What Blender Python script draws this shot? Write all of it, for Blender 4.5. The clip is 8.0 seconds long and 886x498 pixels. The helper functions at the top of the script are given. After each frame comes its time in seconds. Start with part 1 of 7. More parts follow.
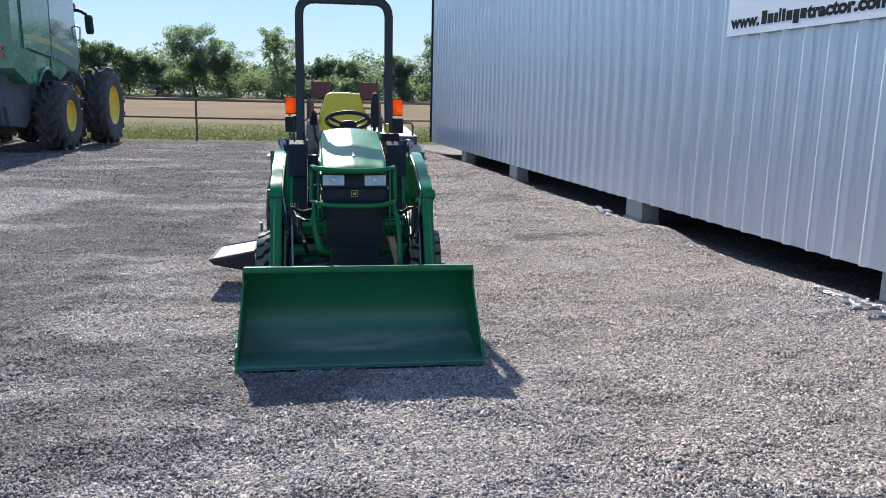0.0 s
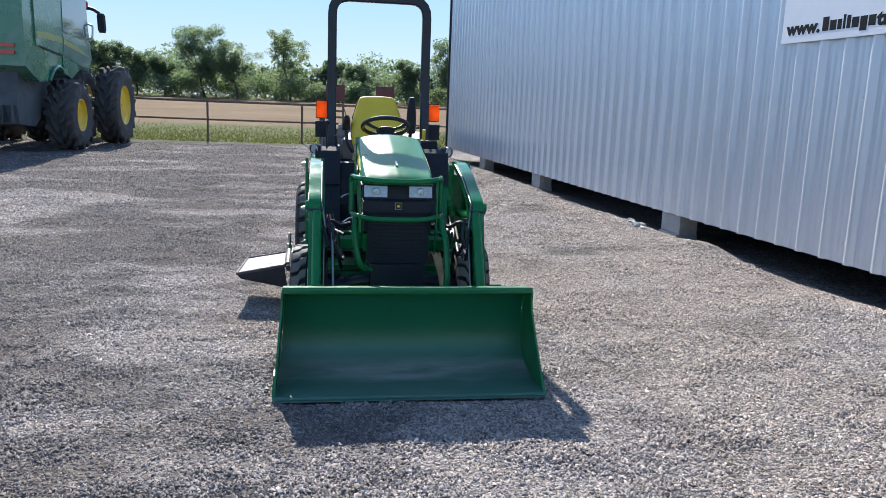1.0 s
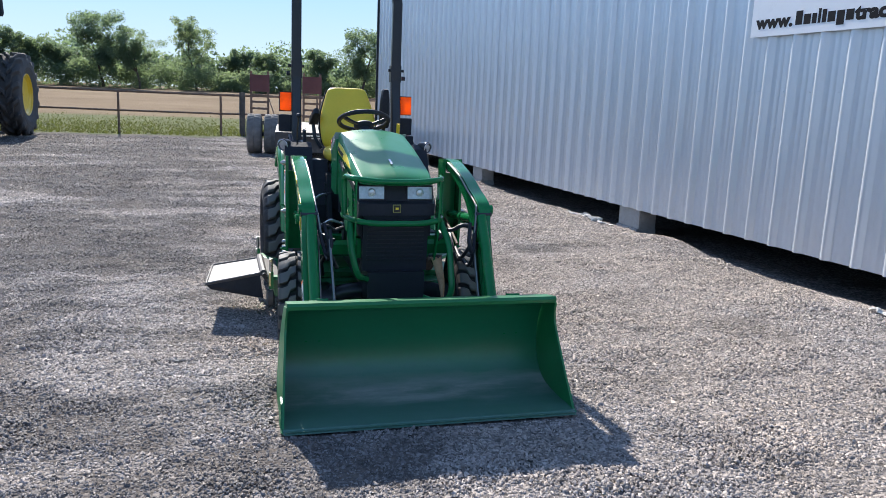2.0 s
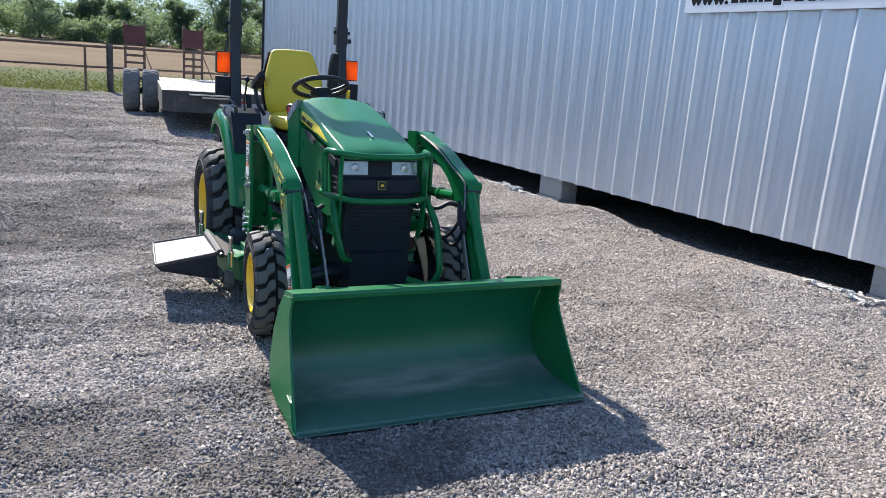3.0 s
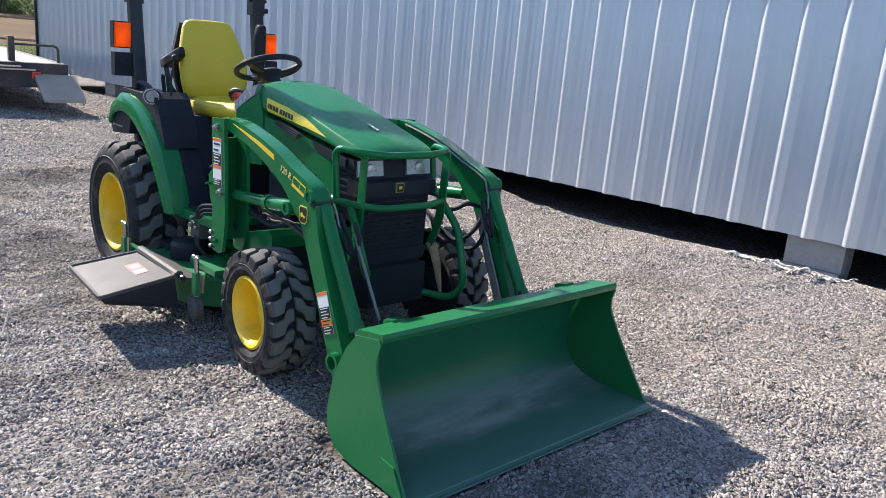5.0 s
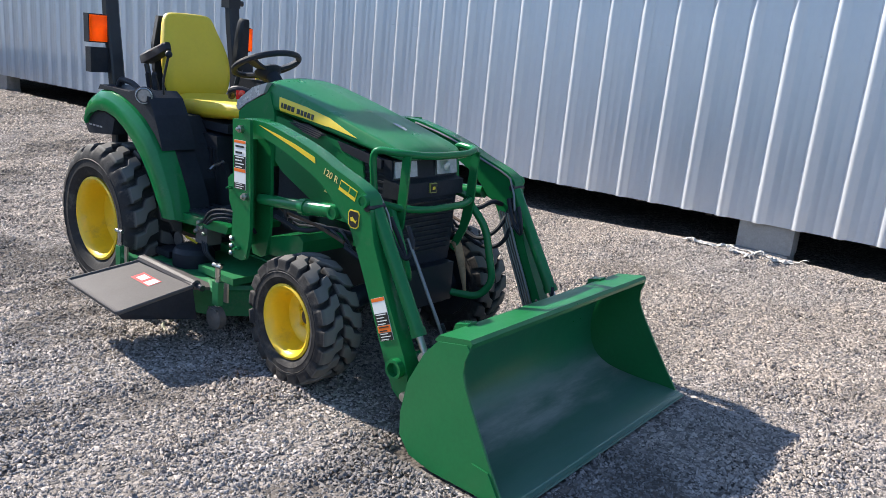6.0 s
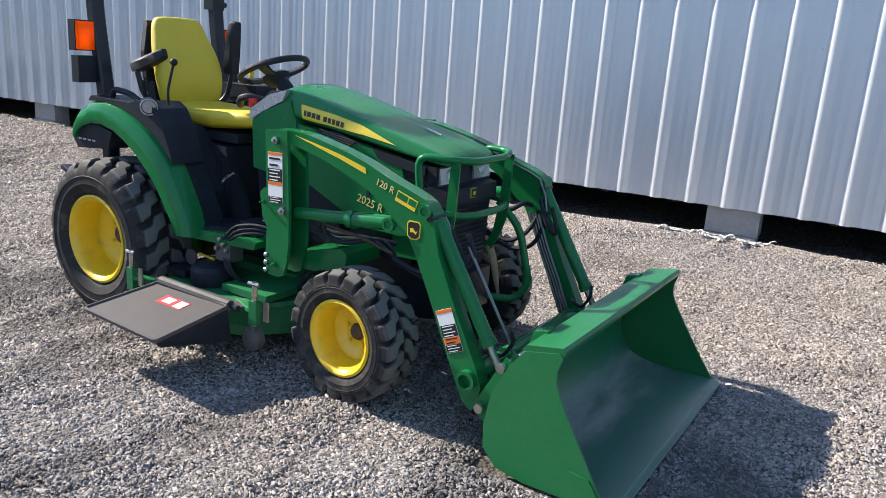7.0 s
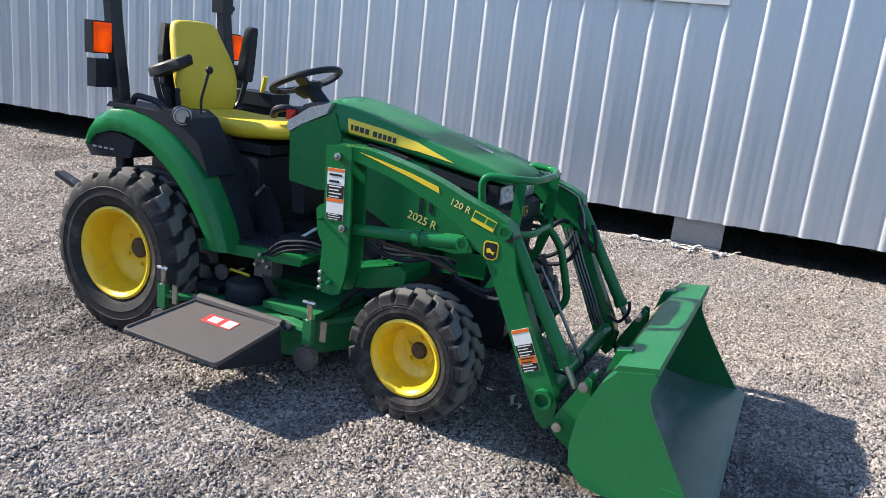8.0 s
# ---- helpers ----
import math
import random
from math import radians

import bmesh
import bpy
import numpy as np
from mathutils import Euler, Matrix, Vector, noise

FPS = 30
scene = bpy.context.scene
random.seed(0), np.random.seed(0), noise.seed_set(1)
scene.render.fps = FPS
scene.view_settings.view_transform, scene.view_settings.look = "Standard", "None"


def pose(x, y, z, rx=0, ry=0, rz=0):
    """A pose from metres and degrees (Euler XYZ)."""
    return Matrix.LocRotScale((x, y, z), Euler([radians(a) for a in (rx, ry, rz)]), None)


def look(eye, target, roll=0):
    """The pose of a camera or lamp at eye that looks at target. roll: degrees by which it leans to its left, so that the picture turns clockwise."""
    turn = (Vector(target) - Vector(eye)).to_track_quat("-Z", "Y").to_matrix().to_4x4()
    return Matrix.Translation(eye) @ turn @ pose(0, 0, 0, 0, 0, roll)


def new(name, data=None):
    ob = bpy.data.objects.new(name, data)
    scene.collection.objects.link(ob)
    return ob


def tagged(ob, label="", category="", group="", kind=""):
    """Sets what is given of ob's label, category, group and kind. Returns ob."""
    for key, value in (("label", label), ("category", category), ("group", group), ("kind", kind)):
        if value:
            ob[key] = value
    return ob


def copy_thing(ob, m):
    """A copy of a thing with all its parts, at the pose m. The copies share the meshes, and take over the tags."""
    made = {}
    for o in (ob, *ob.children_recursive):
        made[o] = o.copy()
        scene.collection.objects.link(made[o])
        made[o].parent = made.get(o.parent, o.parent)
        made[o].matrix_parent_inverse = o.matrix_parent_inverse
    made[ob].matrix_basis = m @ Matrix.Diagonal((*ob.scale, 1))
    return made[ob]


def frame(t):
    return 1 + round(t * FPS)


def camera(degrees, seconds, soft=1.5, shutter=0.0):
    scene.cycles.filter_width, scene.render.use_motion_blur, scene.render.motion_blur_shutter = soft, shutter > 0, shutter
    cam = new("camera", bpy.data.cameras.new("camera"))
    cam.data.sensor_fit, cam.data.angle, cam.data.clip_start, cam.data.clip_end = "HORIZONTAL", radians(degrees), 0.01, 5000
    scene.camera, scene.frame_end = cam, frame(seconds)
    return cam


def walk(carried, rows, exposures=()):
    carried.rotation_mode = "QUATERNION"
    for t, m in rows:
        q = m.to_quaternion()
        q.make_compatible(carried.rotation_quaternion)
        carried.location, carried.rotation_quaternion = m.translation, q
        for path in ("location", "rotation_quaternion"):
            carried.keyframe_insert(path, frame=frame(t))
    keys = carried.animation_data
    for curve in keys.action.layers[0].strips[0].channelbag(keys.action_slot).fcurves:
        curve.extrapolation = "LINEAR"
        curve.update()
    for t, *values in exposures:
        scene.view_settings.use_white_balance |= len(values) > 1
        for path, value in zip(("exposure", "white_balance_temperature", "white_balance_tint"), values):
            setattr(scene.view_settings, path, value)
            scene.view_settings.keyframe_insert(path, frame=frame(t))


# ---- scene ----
cam = camera(59.7, 8.0, soft=0.8)
METRES, EYE, TILT, LEAN, TURN = 4.791, 1.35, 0.0, 0.0, -8.4
ROWS = [
    (0.0, 0.0, 0.0, 0.0, 0.22, -11.02, -1.14),
    (0.5, -0.0102, 0.0477, 0.0034, 1.75, -10.61, -1.41),
    (1.0, -0.0555, 0.0777, -0.0004, 0.66, -10.68, -2.06),
    (2.5, -0.2095, 0.188, -0.0017, -10.69, -11.93, -3.0),
    (3.0, -0.2704, 0.2182, 0.0014, -15.58, -13.38, -4.25),
    (3.5, -0.3004, 0.2654, -0.0032, -19.27, -14.17, -3.56),
    (4.0, -0.3296, 0.3159, -0.0018, -23.19, -14.9, -3.83),
    (4.5, -0.3902, 0.3585, 0.0005, -27.99, -14.78, -4.59),
    (6.0, -0.5432, 0.4823, -0.0028, -40.84, -14.71, -5.11),
    (6.5, -0.5934, 0.5152, 0.0021, -45.12, -14.72, -5.22),
    (7.0, -0.6159, 0.5713, -0.0014, -48.12, -14.83, -3.94),
    (7.5, -0.6486, 0.6208, -0.0015, -51.76, -14.79, -4.62),
    (8.0, -0.6938, 0.6751, 0.0021, -55.2, -14.24, -6.02),
]
walk(cam, [(t, pose(0, 0, EYE, TILT, LEAN, TURN) @ pose(METRES * x, METRES * y, METRES * z, 90 + pitch, roll, yaw)) for t, x, y, z, yaw, pitch, roll in ROWS],
     exposures=[(0.0, 1.30, 6450, 10), (3.5, 1.36, 6540, 10), (8.0, 1.31, 6960, 10)])

# ---- light: clear sky, sun ahead of the first view ----
SUN_AZ, SUN_EL = -8.2, 34.3
world = bpy.data.worlds.new("sky")
scene.world = world
world.use_nodes = True
sky = world.node_tree.nodes.new("ShaderNodeTexSky")
sky.sky_type, sky.sun_disc = "NISHITA", False
sky.sun_elevation, sky.sun_rotation = radians(SUN_EL), radians(SUN_AZ)
sky.altitude, sky.air_density, sky.dust_density, sky.ozone_density = 1500, 1.0, 0.6, 3.0
world.node_tree.links.new(sky.outputs[0], world.node_tree.nodes["Background"].inputs[0])
world.node_tree.nodes["Background"].inputs[1].default_value = 0.130
sun = new("sun", bpy.data.lights.new("sun", "SUN"))
sun.data.energy, sun.data.angle, sun.data.color = 4.0, radians(0.55), (1.0, 0.95, 0.88)
sun.matrix_world = look((-60 * math.sin(radians(-SUN_AZ)), 60, 60 * math.tan(radians(SUN_EL))), (0, 0, 0))


# ---- materials ----
def material(name, color, rough=0.5, metal=0.0, vary=0.15, scale=8.0, fine=60.0, bump=0.0, bump_scale=200.0, dirt=None, dirt_amount=0.0, dirt_scale=3.0, coat=0.0, random_object=0.0, random_island=0.0, spec=0.5, stretch=None):
    """A surface with two scales of variation, optional dirt patches and fine relief, in object metres."""
    m = bpy.data.materials.new(name)
    m.use_nodes = True
    t = m.node_tree
    n, l = t.nodes, t.links
    bsdf = n["Principled BSDF"]
    co = n.new("ShaderNodeTexCoord")

    def tex(sc, detail=4.0, rough_=0.6):
        x = n.new("ShaderNodeTexNoise")
        x.inputs["Scale"].default_value, x.inputs["Detail"].default_value, x.inputs["Roughness"].default_value = sc, detail, rough_
        l.new(co.outputs["Object"], x.inputs["Vector"])
        return x.outputs["Fac"]

    def mathn(op, a, b):
        x = n.new("ShaderNodeMath")
        x.operation = op
        for i, v in enumerate((a, b)):
            if isinstance(v, (int, float)):
                x.inputs[i].default_value = v
            else:
                l.new(v, x.inputs[i])
        return x.outputs[0]

    k = mathn("ADD", mathn("MULTIPLY", mathn("SUBTRACT", tex(scale), 0.5), 2.4 * vary), mathn("MULTIPLY", mathn("SUBTRACT", tex(fine, 2.0), 0.5), 1.6 * vary))
    if random_object:
        oi = n.new("ShaderNodeObjectInfo")
        k = mathn("ADD", k, mathn("MULTIPLY", mathn("SUBTRACT", oi.outputs["Random"], 0.5), 2 * random_object))
    if random_island:
        ge = n.new("ShaderNodeNewGeometry")
        k = mathn("ADD", k, mathn("MULTIPLY", mathn("SUBTRACT", ge.outputs["Random Per Island"], 0.5), 2 * random_island))
    gain = mathn("MAXIMUM", mathn("ADD", k, 1.0), 0.05)
    mul = n.new("ShaderNodeVectorMath")
    mul.operation = "SCALE"
    mul.inputs[0].default_value = color
    l.new(gain, mul.inputs["Scale"])
    out = mul.outputs[0]
    rough_out = mathn("ADD", mathn("MULTIPLY", mathn("SUBTRACT", tex(scale * 2.3), 0.5), 0.25), rough)
    if dirt:
        ramp = n.new("ShaderNodeMapRange")
        ramp.inputs["From Min"].default_value, ramp.inputs["From Max"].default_value = 0.62 - 0.3 * dirt_amount, 0.82 - 0.3 * dirt_amount
        dirt_tex = tex(dirt_scale, 8.0, 0.7)
        if stretch:
            mp = n.new("ShaderNodeMapping")
            mp.inputs["Scale"].default_value = stretch
            l.new(co.outputs["Object"], mp.inputs["Vector"])
            l.new(mp.outputs[0], dirt_tex.node.inputs["Vector"])
        l.new(dirt_tex, ramp.inputs["Value"])
        amount = mathn("MULTIPLY", ramp.outputs[0], min(1.0, 0.35 + dirt_amount))
        mix = n.new("ShaderNodeMix")
        mix.data_type = "RGBA"
        l.new(amount, mix.inputs["Factor"])
        l.new(out, mix.inputs["A"])
        mix.inputs["B"].default_value = (*dirt, 1)
        out = mix.outputs["Result"]
        rough_out = mathn("ADD", rough_out, mathn("MULTIPLY", amount, 0.35))
    l.new(out, bsdf.inputs["Base Color"])
    l.new(rough_out, bsdf.inputs["Roughness"])
    bsdf.inputs["Metallic"].default_value = metal
    bsdf.inputs["Coat Weight"].default_value = coat
    bsdf.inputs["Specular IOR Level"].default_value = spec
    if bump:
        b = n.new("ShaderNodeBump")
        b.inputs["Strength"].default_value, b.inputs["Distance"].default_value = bump, 0.004
        l.new(tex(bump_scale, 3.0), b.inputs["Height"])
        l.new(b.outputs[0], bsdf.inputs["Normal"])
    return m


GREEN = material("green_paint", (0.009, 0.158, 0.048), 0.15, vary=0.12, scale=5, dirt=(0.16, 0.17, 0.13), dirt_amount=0.02, dirt_scale=4, coat=0.0, spec=0.26, bump=0.05, bump_scale=120)
HOOD_GREEN = material("hood_green_paint", (0.011, 0.170, 0.055), 0.31, vary=0.06, scale=3, dirt=(0.20, 0.21, 0.17), dirt_amount=0.03, dirt_scale=5, coat=0.0, spec=0.22)
YELLOW = material("yellow_wheel_paint", (0.80, 0.52, 0.02), 0.35, vary=0.08, scale=7, dirt=(0.25, 0.17, 0.09), dirt_amount=0.15, dirt_scale=9, coat=0.3)
VINYL = material("yellow_vinyl", (0.72, 0.53, 0.035), 0.50, vary=0.06, scale=6, dirt=(0.35, 0.28, 0.08), dirt_amount=0.10, dirt_scale=5, bump=0.25, bump_scale=420)
# Both black bases are lifted towards blue, with veiling haze in the colour.
BLACK = material("black_plastic", (0.021, 0.024, 0.031), 0.50, spec=0.18, vary=0.3, scale=7, dirt=(0.055, 0.052, 0.048), dirt_amount=0.08, dirt_scale=6, bump=0.15, bump_scale=500)
BLACK_STEEL = material("black_painted_steel", (0.019, 0.022, 0.028), 0.34, vary=0.2, scale=6, dirt=(0.07, 0.062, 0.055), dirt_amount=0.06, coat=0.08, spec=0.3)
DECK_GREEN = material("dusty_deck_paint", (0.016, 0.165, 0.060), 0.42, vary=0.18, scale=6, dirt=(0.16, 0.19, 0.14), dirt_amount=0.22, dirt_scale=5, spec=0.4, bump=0.08, bump_scale=90)
BUCKET_PAINT = material("bucket_green_paint", (0.009, 0.148, 0.045), 0.33, vary=0.16, scale=4, dirt=(0.15, 0.20, 0.14), dirt_amount=0.08, dirt_scale=3.2, spec=0.5, bump=0.05, bump_scale=110)
RUBBER = material("tyre_rubber", (0.030, 0.029, 0.030), 0.66, vary=0.22, scale=9, dirt=(0.12, 0.110, 0.100), dirt_amount=0.34, dirt_scale=16, bump=0.3, bump_scale=150, spec=0.14)


def tread_dust(m, inner, outer):
    """Pale dust and scuffing on the faces of the tread bars, by the distance from the wheel's axis."""
    n, l = m.node_tree.nodes, m.node_tree.links
    bsdf, co = n["Principled BSDF"], n["Texture Coordinate"]
    flat = n.new("ShaderNodeVectorMath")
    flat.operation = "MULTIPLY"
    flat.inputs[1].default_value = (0, 1, 1)
    l.new(co.outputs["Object"], flat.inputs[0])
    far = n.new("ShaderNodeVectorMath")
    far.operation = "LENGTH"
    l.new(flat.outputs[0], far.inputs[0])
    fac = n.new("ShaderNodeMapRange")
    fac.inputs["From Min"].default_value, fac.inputs["From Max"].default_value = inner, outer
    fac.inputs["To Max"].default_value = 0.8
    l.new(far.outputs["Value"], fac.inputs["Value"])
    mix = n.new("ShaderNodeMix")
    mix.data_type = "RGBA"
    l.new(fac.outputs[0], mix.inputs["Factor"])
    l.new(bsdf.inputs["Base Color"].links[0].from_socket, mix.inputs["A"])
    mix.inputs["B"].default_value = (0.165, 0.158, 0.148, 1)
    l.new(mix.outputs["Result"], bsdf.inputs["Base Color"])


FRONT_RUBBER, REAR_RUBBER = RUBBER.copy(), RUBBER.copy()
tread_dust(FRONT_RUBBER, 0.240, 0.252)
tread_dust(REAR_RUBBER, 0.353, 0.366)
# Dusty rubber, its base lifted further to stand for haze on the combine.
DUSTY_HAZED_RUBBER = material("dust_and_haze_rubber", (0.085, 0.082, 0.080), 0.9, vary=0.2, scale=7, dirt=(0.15, 0.135, 0.12), dirt_amount=0.3, dirt_scale=8, bump=0.2, bump_scale=150, spec=0.2)
STEEL = material("bare_steel", (0.45, 0.45, 0.44), 0.30, metal=1.0, vary=0.2, scale=10, dirt=(0.14, 0.10, 0.07), dirt_amount=0.15)
DULL_ROD = material("satin_grey_rod", (0.22, 0.225, 0.22), 0.45, metal=1.0, vary=0.15, scale=12, dirt=(0.10, 0.08, 0.06), dirt_amount=0.2)
GREY_PLASTIC = material("dusty_grey_plastic", (0.100, 0.090, 0.087), 0.56, spec=0.17, vary=0.12, scale=5, dirt=(0.17, 0.148, 0.135), dirt_amount=0.16, dirt_scale=3, bump=0.2, bump_scale=300)
SILVER = material("silver_trim", (0.60, 0.61, 0.62), 0.26, metal=0.45, vary=0.08)
ORANGE = material("orange_lens", (0.95, 0.16, 0.01), 0.22, vary=0.40, scale=38, coat=0.5)
LENS = material("clear_lens", (0.38, 0.39, 0.40), 0.12, metal=0.30, vary=0.3, scale=40, coat=0.8)
RED_LENS = material("red_lens", (0.55, 0.02, 0.015), 0.2, vary=0.1, coat=0.5)
DECAL_YELLOW = material("yellow_decal", (0.82, 0.60, 0.04), 0.35, vary=0.05)
LETTER_YELLOW = material("pale_yellow_lettering", (0.80, 0.70, 0.26), 0.4, vary=0.05)
DECAL_BLACK = material("black_decal", (0.012, 0.012, 0.012), 0.4, vary=0.1)
DECAL_WHITE = material("white_decal", (0.78, 0.78, 0.76), 0.4, vary=0.06, dirt=(0.4, 0.36, 0.3), dirt_amount=0.1, dirt_scale=30)
DECAL_ORANGE = material("orange_decal", (0.85, 0.17, 0.02), 0.4, vary=0.05)
DECAL_RED = material("red_decal", (0.55, 0.05, 0.05), 0.45, vary=0.2, scale=60)
RUST = material("rusted_cast_iron", (0.085, 0.050, 0.032), 0.75, vary=0.4, scale=30, bump=0.3)
PANEL = material("pale_blue_grey_coated_panel", (0.60, 0.63, 0.67), 0.38, metal=0.44, vary=0.03, scale=0.8, fine=14, dirt=(0.40, 0.415, 0.43), dirt_amount=0.08, dirt_scale=1.2, coat=0.85)
PANEL.node_tree.nodes["Principled BSDF"].inputs["Coat Roughness"].default_value = 0.16
CONCRETE = material("concrete_block", (0.32, 0.315, 0.305), 0.9, vary=0.2, scale=12, fine=90, dirt=(0.22, 0.20, 0.18), dirt_amount=0.3, dirt_scale=7, bump=0.6, bump_scale=160)
DARK_WOOD = material("weathered_floor_joist", (0.07, 0.06, 0.05), 0.9, vary=0.3, scale=3)
SIGN_WHITE = material("white_sign_face", (0.80, 0.81, 0.82), 0.4, vary=0.03, dirt=(0.6, 0.6, 0.58), dirt_amount=0.1)
SIGN_INK = material("black_sign_ink", (0.010, 0.011, 0.014), 0.6, spec=0.1, vary=0.1)
PIPE = material("rusty_pipe", (0.17, 0.11, 0.08), 0.8, vary=0.35, scale=5, fine=70, dirt=(0.16, 0.08, 0.04), dirt_amount=0.35, dirt_scale=6)
LUMBER = material("weathered_deck_board", (0.44, 0.38, 0.31), 0.85, vary=0.18, scale=4, fine=50, dirt=(0.25, 0.21, 0.17), dirt_amount=0.25, random_object=0.15)
TRAILER_STEEL = material("dark_trailer_steel", (0.052, 0.047, 0.045), 0.65, vary=0.3, scale=5, dirt=(0.20, 0.17, 0.14), dirt_amount=0.4, dirt_scale=2.5)
RED_STEEL = material("dull_red_steel", (0.11, 0.034, 0.034), 0.65, vary=0.25, scale=5, dirt=(0.12, 0.07, 0.05), dirt_amount=0.25)
BARK = material("bark", (0.075, 0.060, 0.048), 0.95, vary=0.35, scale=6, bump=0.5, bump_scale=30)
WHITE_DEBRIS = material("white_foam_scrap", (0.60, 0.575, 0.53), 0.9, vary=0.15, scale=20, bump=0.5, dirt=(0.35, 0.30, 0.26), dirt_amount=0.3, dirt_scale=18)
STRAW = material("dry_straw", (0.52, 0.50, 0.36), 0.8, vary=0.2, scale=40)
GLASS_DARK = material("tinted_cab_glass", (0.10, 0.14, 0.17), 0.06, metal=0.2, vary=0.05, coat=1.0)
DULL_YELLOW = material("faded_yellow_stripe", (0.34, 0.34, 0.09), 0.4, vary=0.12, scale=3)
# Green shield whose pale base colour has the sky's reflection painted in.
SKY_PALED_TEAL = material("sky_paled_shield", (0.13, 0.23, 0.21), 0.22, vary=0.1, scale=1.5, coat=0.8)
PALE_RUBBER = material("grey_weathered_rubber", (0.17, 0.16, 0.15), 0.9, vary=0.25, scale=7, dirt=(0.30, 0.27, 0.24), dirt_amount=0.35, dirt_scale=8, spec=0.2)
# Dark machinery greyed so that its colour carries the veiling haze.
CHASSIS_HAZE = material("haze_lifted_machinery", (0.085, 0.095, 0.100), 0.8, vary=0.4, scale=3, dirt=(0.075, 0.075, 0.072), dirt_amount=0.4, dirt_scale=2)
TAN_SHIELD = material("heat_faded_tan_shield", (0.42, 0.27, 0.155), 0.7, vary=0.25, scale=18, dirt=(0.16, 0.08, 0.04), dirt_amount=0.3, dirt_scale=14)
# Lifted base and grey patches put the haze over the combine into its paint.
COMBINE_GREEN = material("combine_green_with_haze", (0.040, 0.190, 0.105), 0.28, vary=0.10, scale=1.5, coat=0.6, dirt=(0.24, 0.27, 0.25), dirt_amount=0.34, dirt_scale=1.5)


def leaf_material(name, color, spread):
    m = material(name, color, 0.55, vary=0.15, scale=0.6, fine=4, random_island=spread, spec=0.06)
    m.node_tree.nodes["Principled BSDF"].inputs["Subsurface Weight"].default_value = 0.0
    t = m.node_tree
    tr = t.nodes.new("ShaderNodeBsdfTranslucent")
    tr.inputs[0].default_value = (color[0] * 2.4, color[1] * 2.3, color[2] * 1.5, 1)
    mx = t.nodes.new("ShaderNodeMixShader")
    mx.inputs[0].default_value = 0.5
    t.links.new(t.nodes["Principled BSDF"].outputs[0], mx.inputs[1])
    t.links.new(tr.outputs[0], mx.inputs[2])
    t.links.new(mx.outputs[0], t.nodes["Material Output"].inputs[0])
    return m


def backlit(m, color, share):
    """Adds light that passes through a thin coloured shell."""
    t = m.node_tree
    tr = t.nodes.new("ShaderNodeBsdfTranslucent")
    tr.inputs[0].default_value = (*color, 1)
    mx = t.nodes.new("ShaderNodeMixShader")
    mx.inputs[0].default_value = share
    t.links.new(t.nodes["Principled BSDF"].outputs[0], mx.inputs[1])
    t.links.new(tr.outputs[0], mx.inputs[2])
    t.links.new(mx.outputs[0], t.nodes["Material Output"].inputs[0])


backlit(ORANGE, (1.0, 0.30, 0.02), 0.72)
# Blue is raised in the three leaf colours to paint in distance haze.
LEAF_A = leaf_material("leaf_mid_green", (0.108, 0.150, 0.104), 0.24)
LEAF_B = leaf_material("leaf_dark_green", (0.098, 0.140, 0.104), 0.24)
LEAF_C = leaf_material("leaf_light_green", (0.112, 0.150, 0.100), 0.24)
GRASS = leaf_material("grass_blade", (0.044, 0.053, 0.019), 0.5)


def dark_bands(n, l, co):
    """Where the yard is darker: broad streaks across it, strongest on its open west side."""
    wide = n.new("ShaderNodeMapping")
    wide.inputs["Scale"].default_value = (0.46, 0.95, 1.0)
    wide.inputs["Rotation"].default_value = (0, 0, radians(12))
    l.new(co.outputs["Object"], wide.inputs["Vector"])
    band = n.new("ShaderNodeTexNoise")
    band.inputs["Scale"].default_value, band.inputs["Detail"].default_value, band.inputs["Roughness"].default_value = 0.95, 6.0, 0.65
    band.inputs["Distortion"].default_value = 0.6
    l.new(wide.outputs[0], band.inputs["Vector"])
    xyz = n.new("ShaderNodeSeparateXYZ")
    l.new(co.outputs["Object"], xyz.inputs[0])
    west = n.new("ShaderNodeMapRange")
    west.inputs["From Min"].default_value, west.inputs["From Max"].default_value = 0.8, -2.4
    west.inputs["To Min"].default_value, west.inputs["To Max"].default_value = 0.0, 0.18
    l.new(xyz.outputs["X"], west.inputs["Value"])
    add = n.new("ShaderNodeMath")
    l.new(band.outputs["Fac"], add.inputs[0])
    l.new(west.outputs[0], add.inputs[1])
    gap = n.new("ShaderNodeVectorMath")
    gap.operation = "DISTANCE"
    flat = n.new("ShaderNodeMapping")
    flat.inputs["Scale"].default_value = (1.0, 0.55, 0.0)
    l.new(co.outputs["Object"], flat.inputs["Vector"])
    l.new(flat.outputs[0], gap.inputs[0])
    gap.inputs[1].default_value = (-4.0, 0.55 * 9.9, 0)
    pale = n.new("ShaderNodeMapRange")
    pale.inputs["From Min"].default_value, pale.inputs["From Max"].default_value = 0.45, 1.05
    pale.inputs["To Min"].default_value, pale.inputs["To Max"].default_value = -0.30, 0.0
    l.new(gap.outputs["Value"], pale.inputs["Value"])
    total = n.new("ShaderNodeMath")
    l.new(add.outputs[0], total.inputs[0])
    l.new(pale.outputs[0], total.inputs[1])
    out = n.new("ShaderNodeMapRange")
    out.inputs["From Min"].default_value, out.inputs["From Max"].default_value = 0.545, 0.65
    out.inputs["To Max"].default_value = 0.80
    l.new(total.outputs[0], out.inputs["Value"])
    return out.outputs[0]


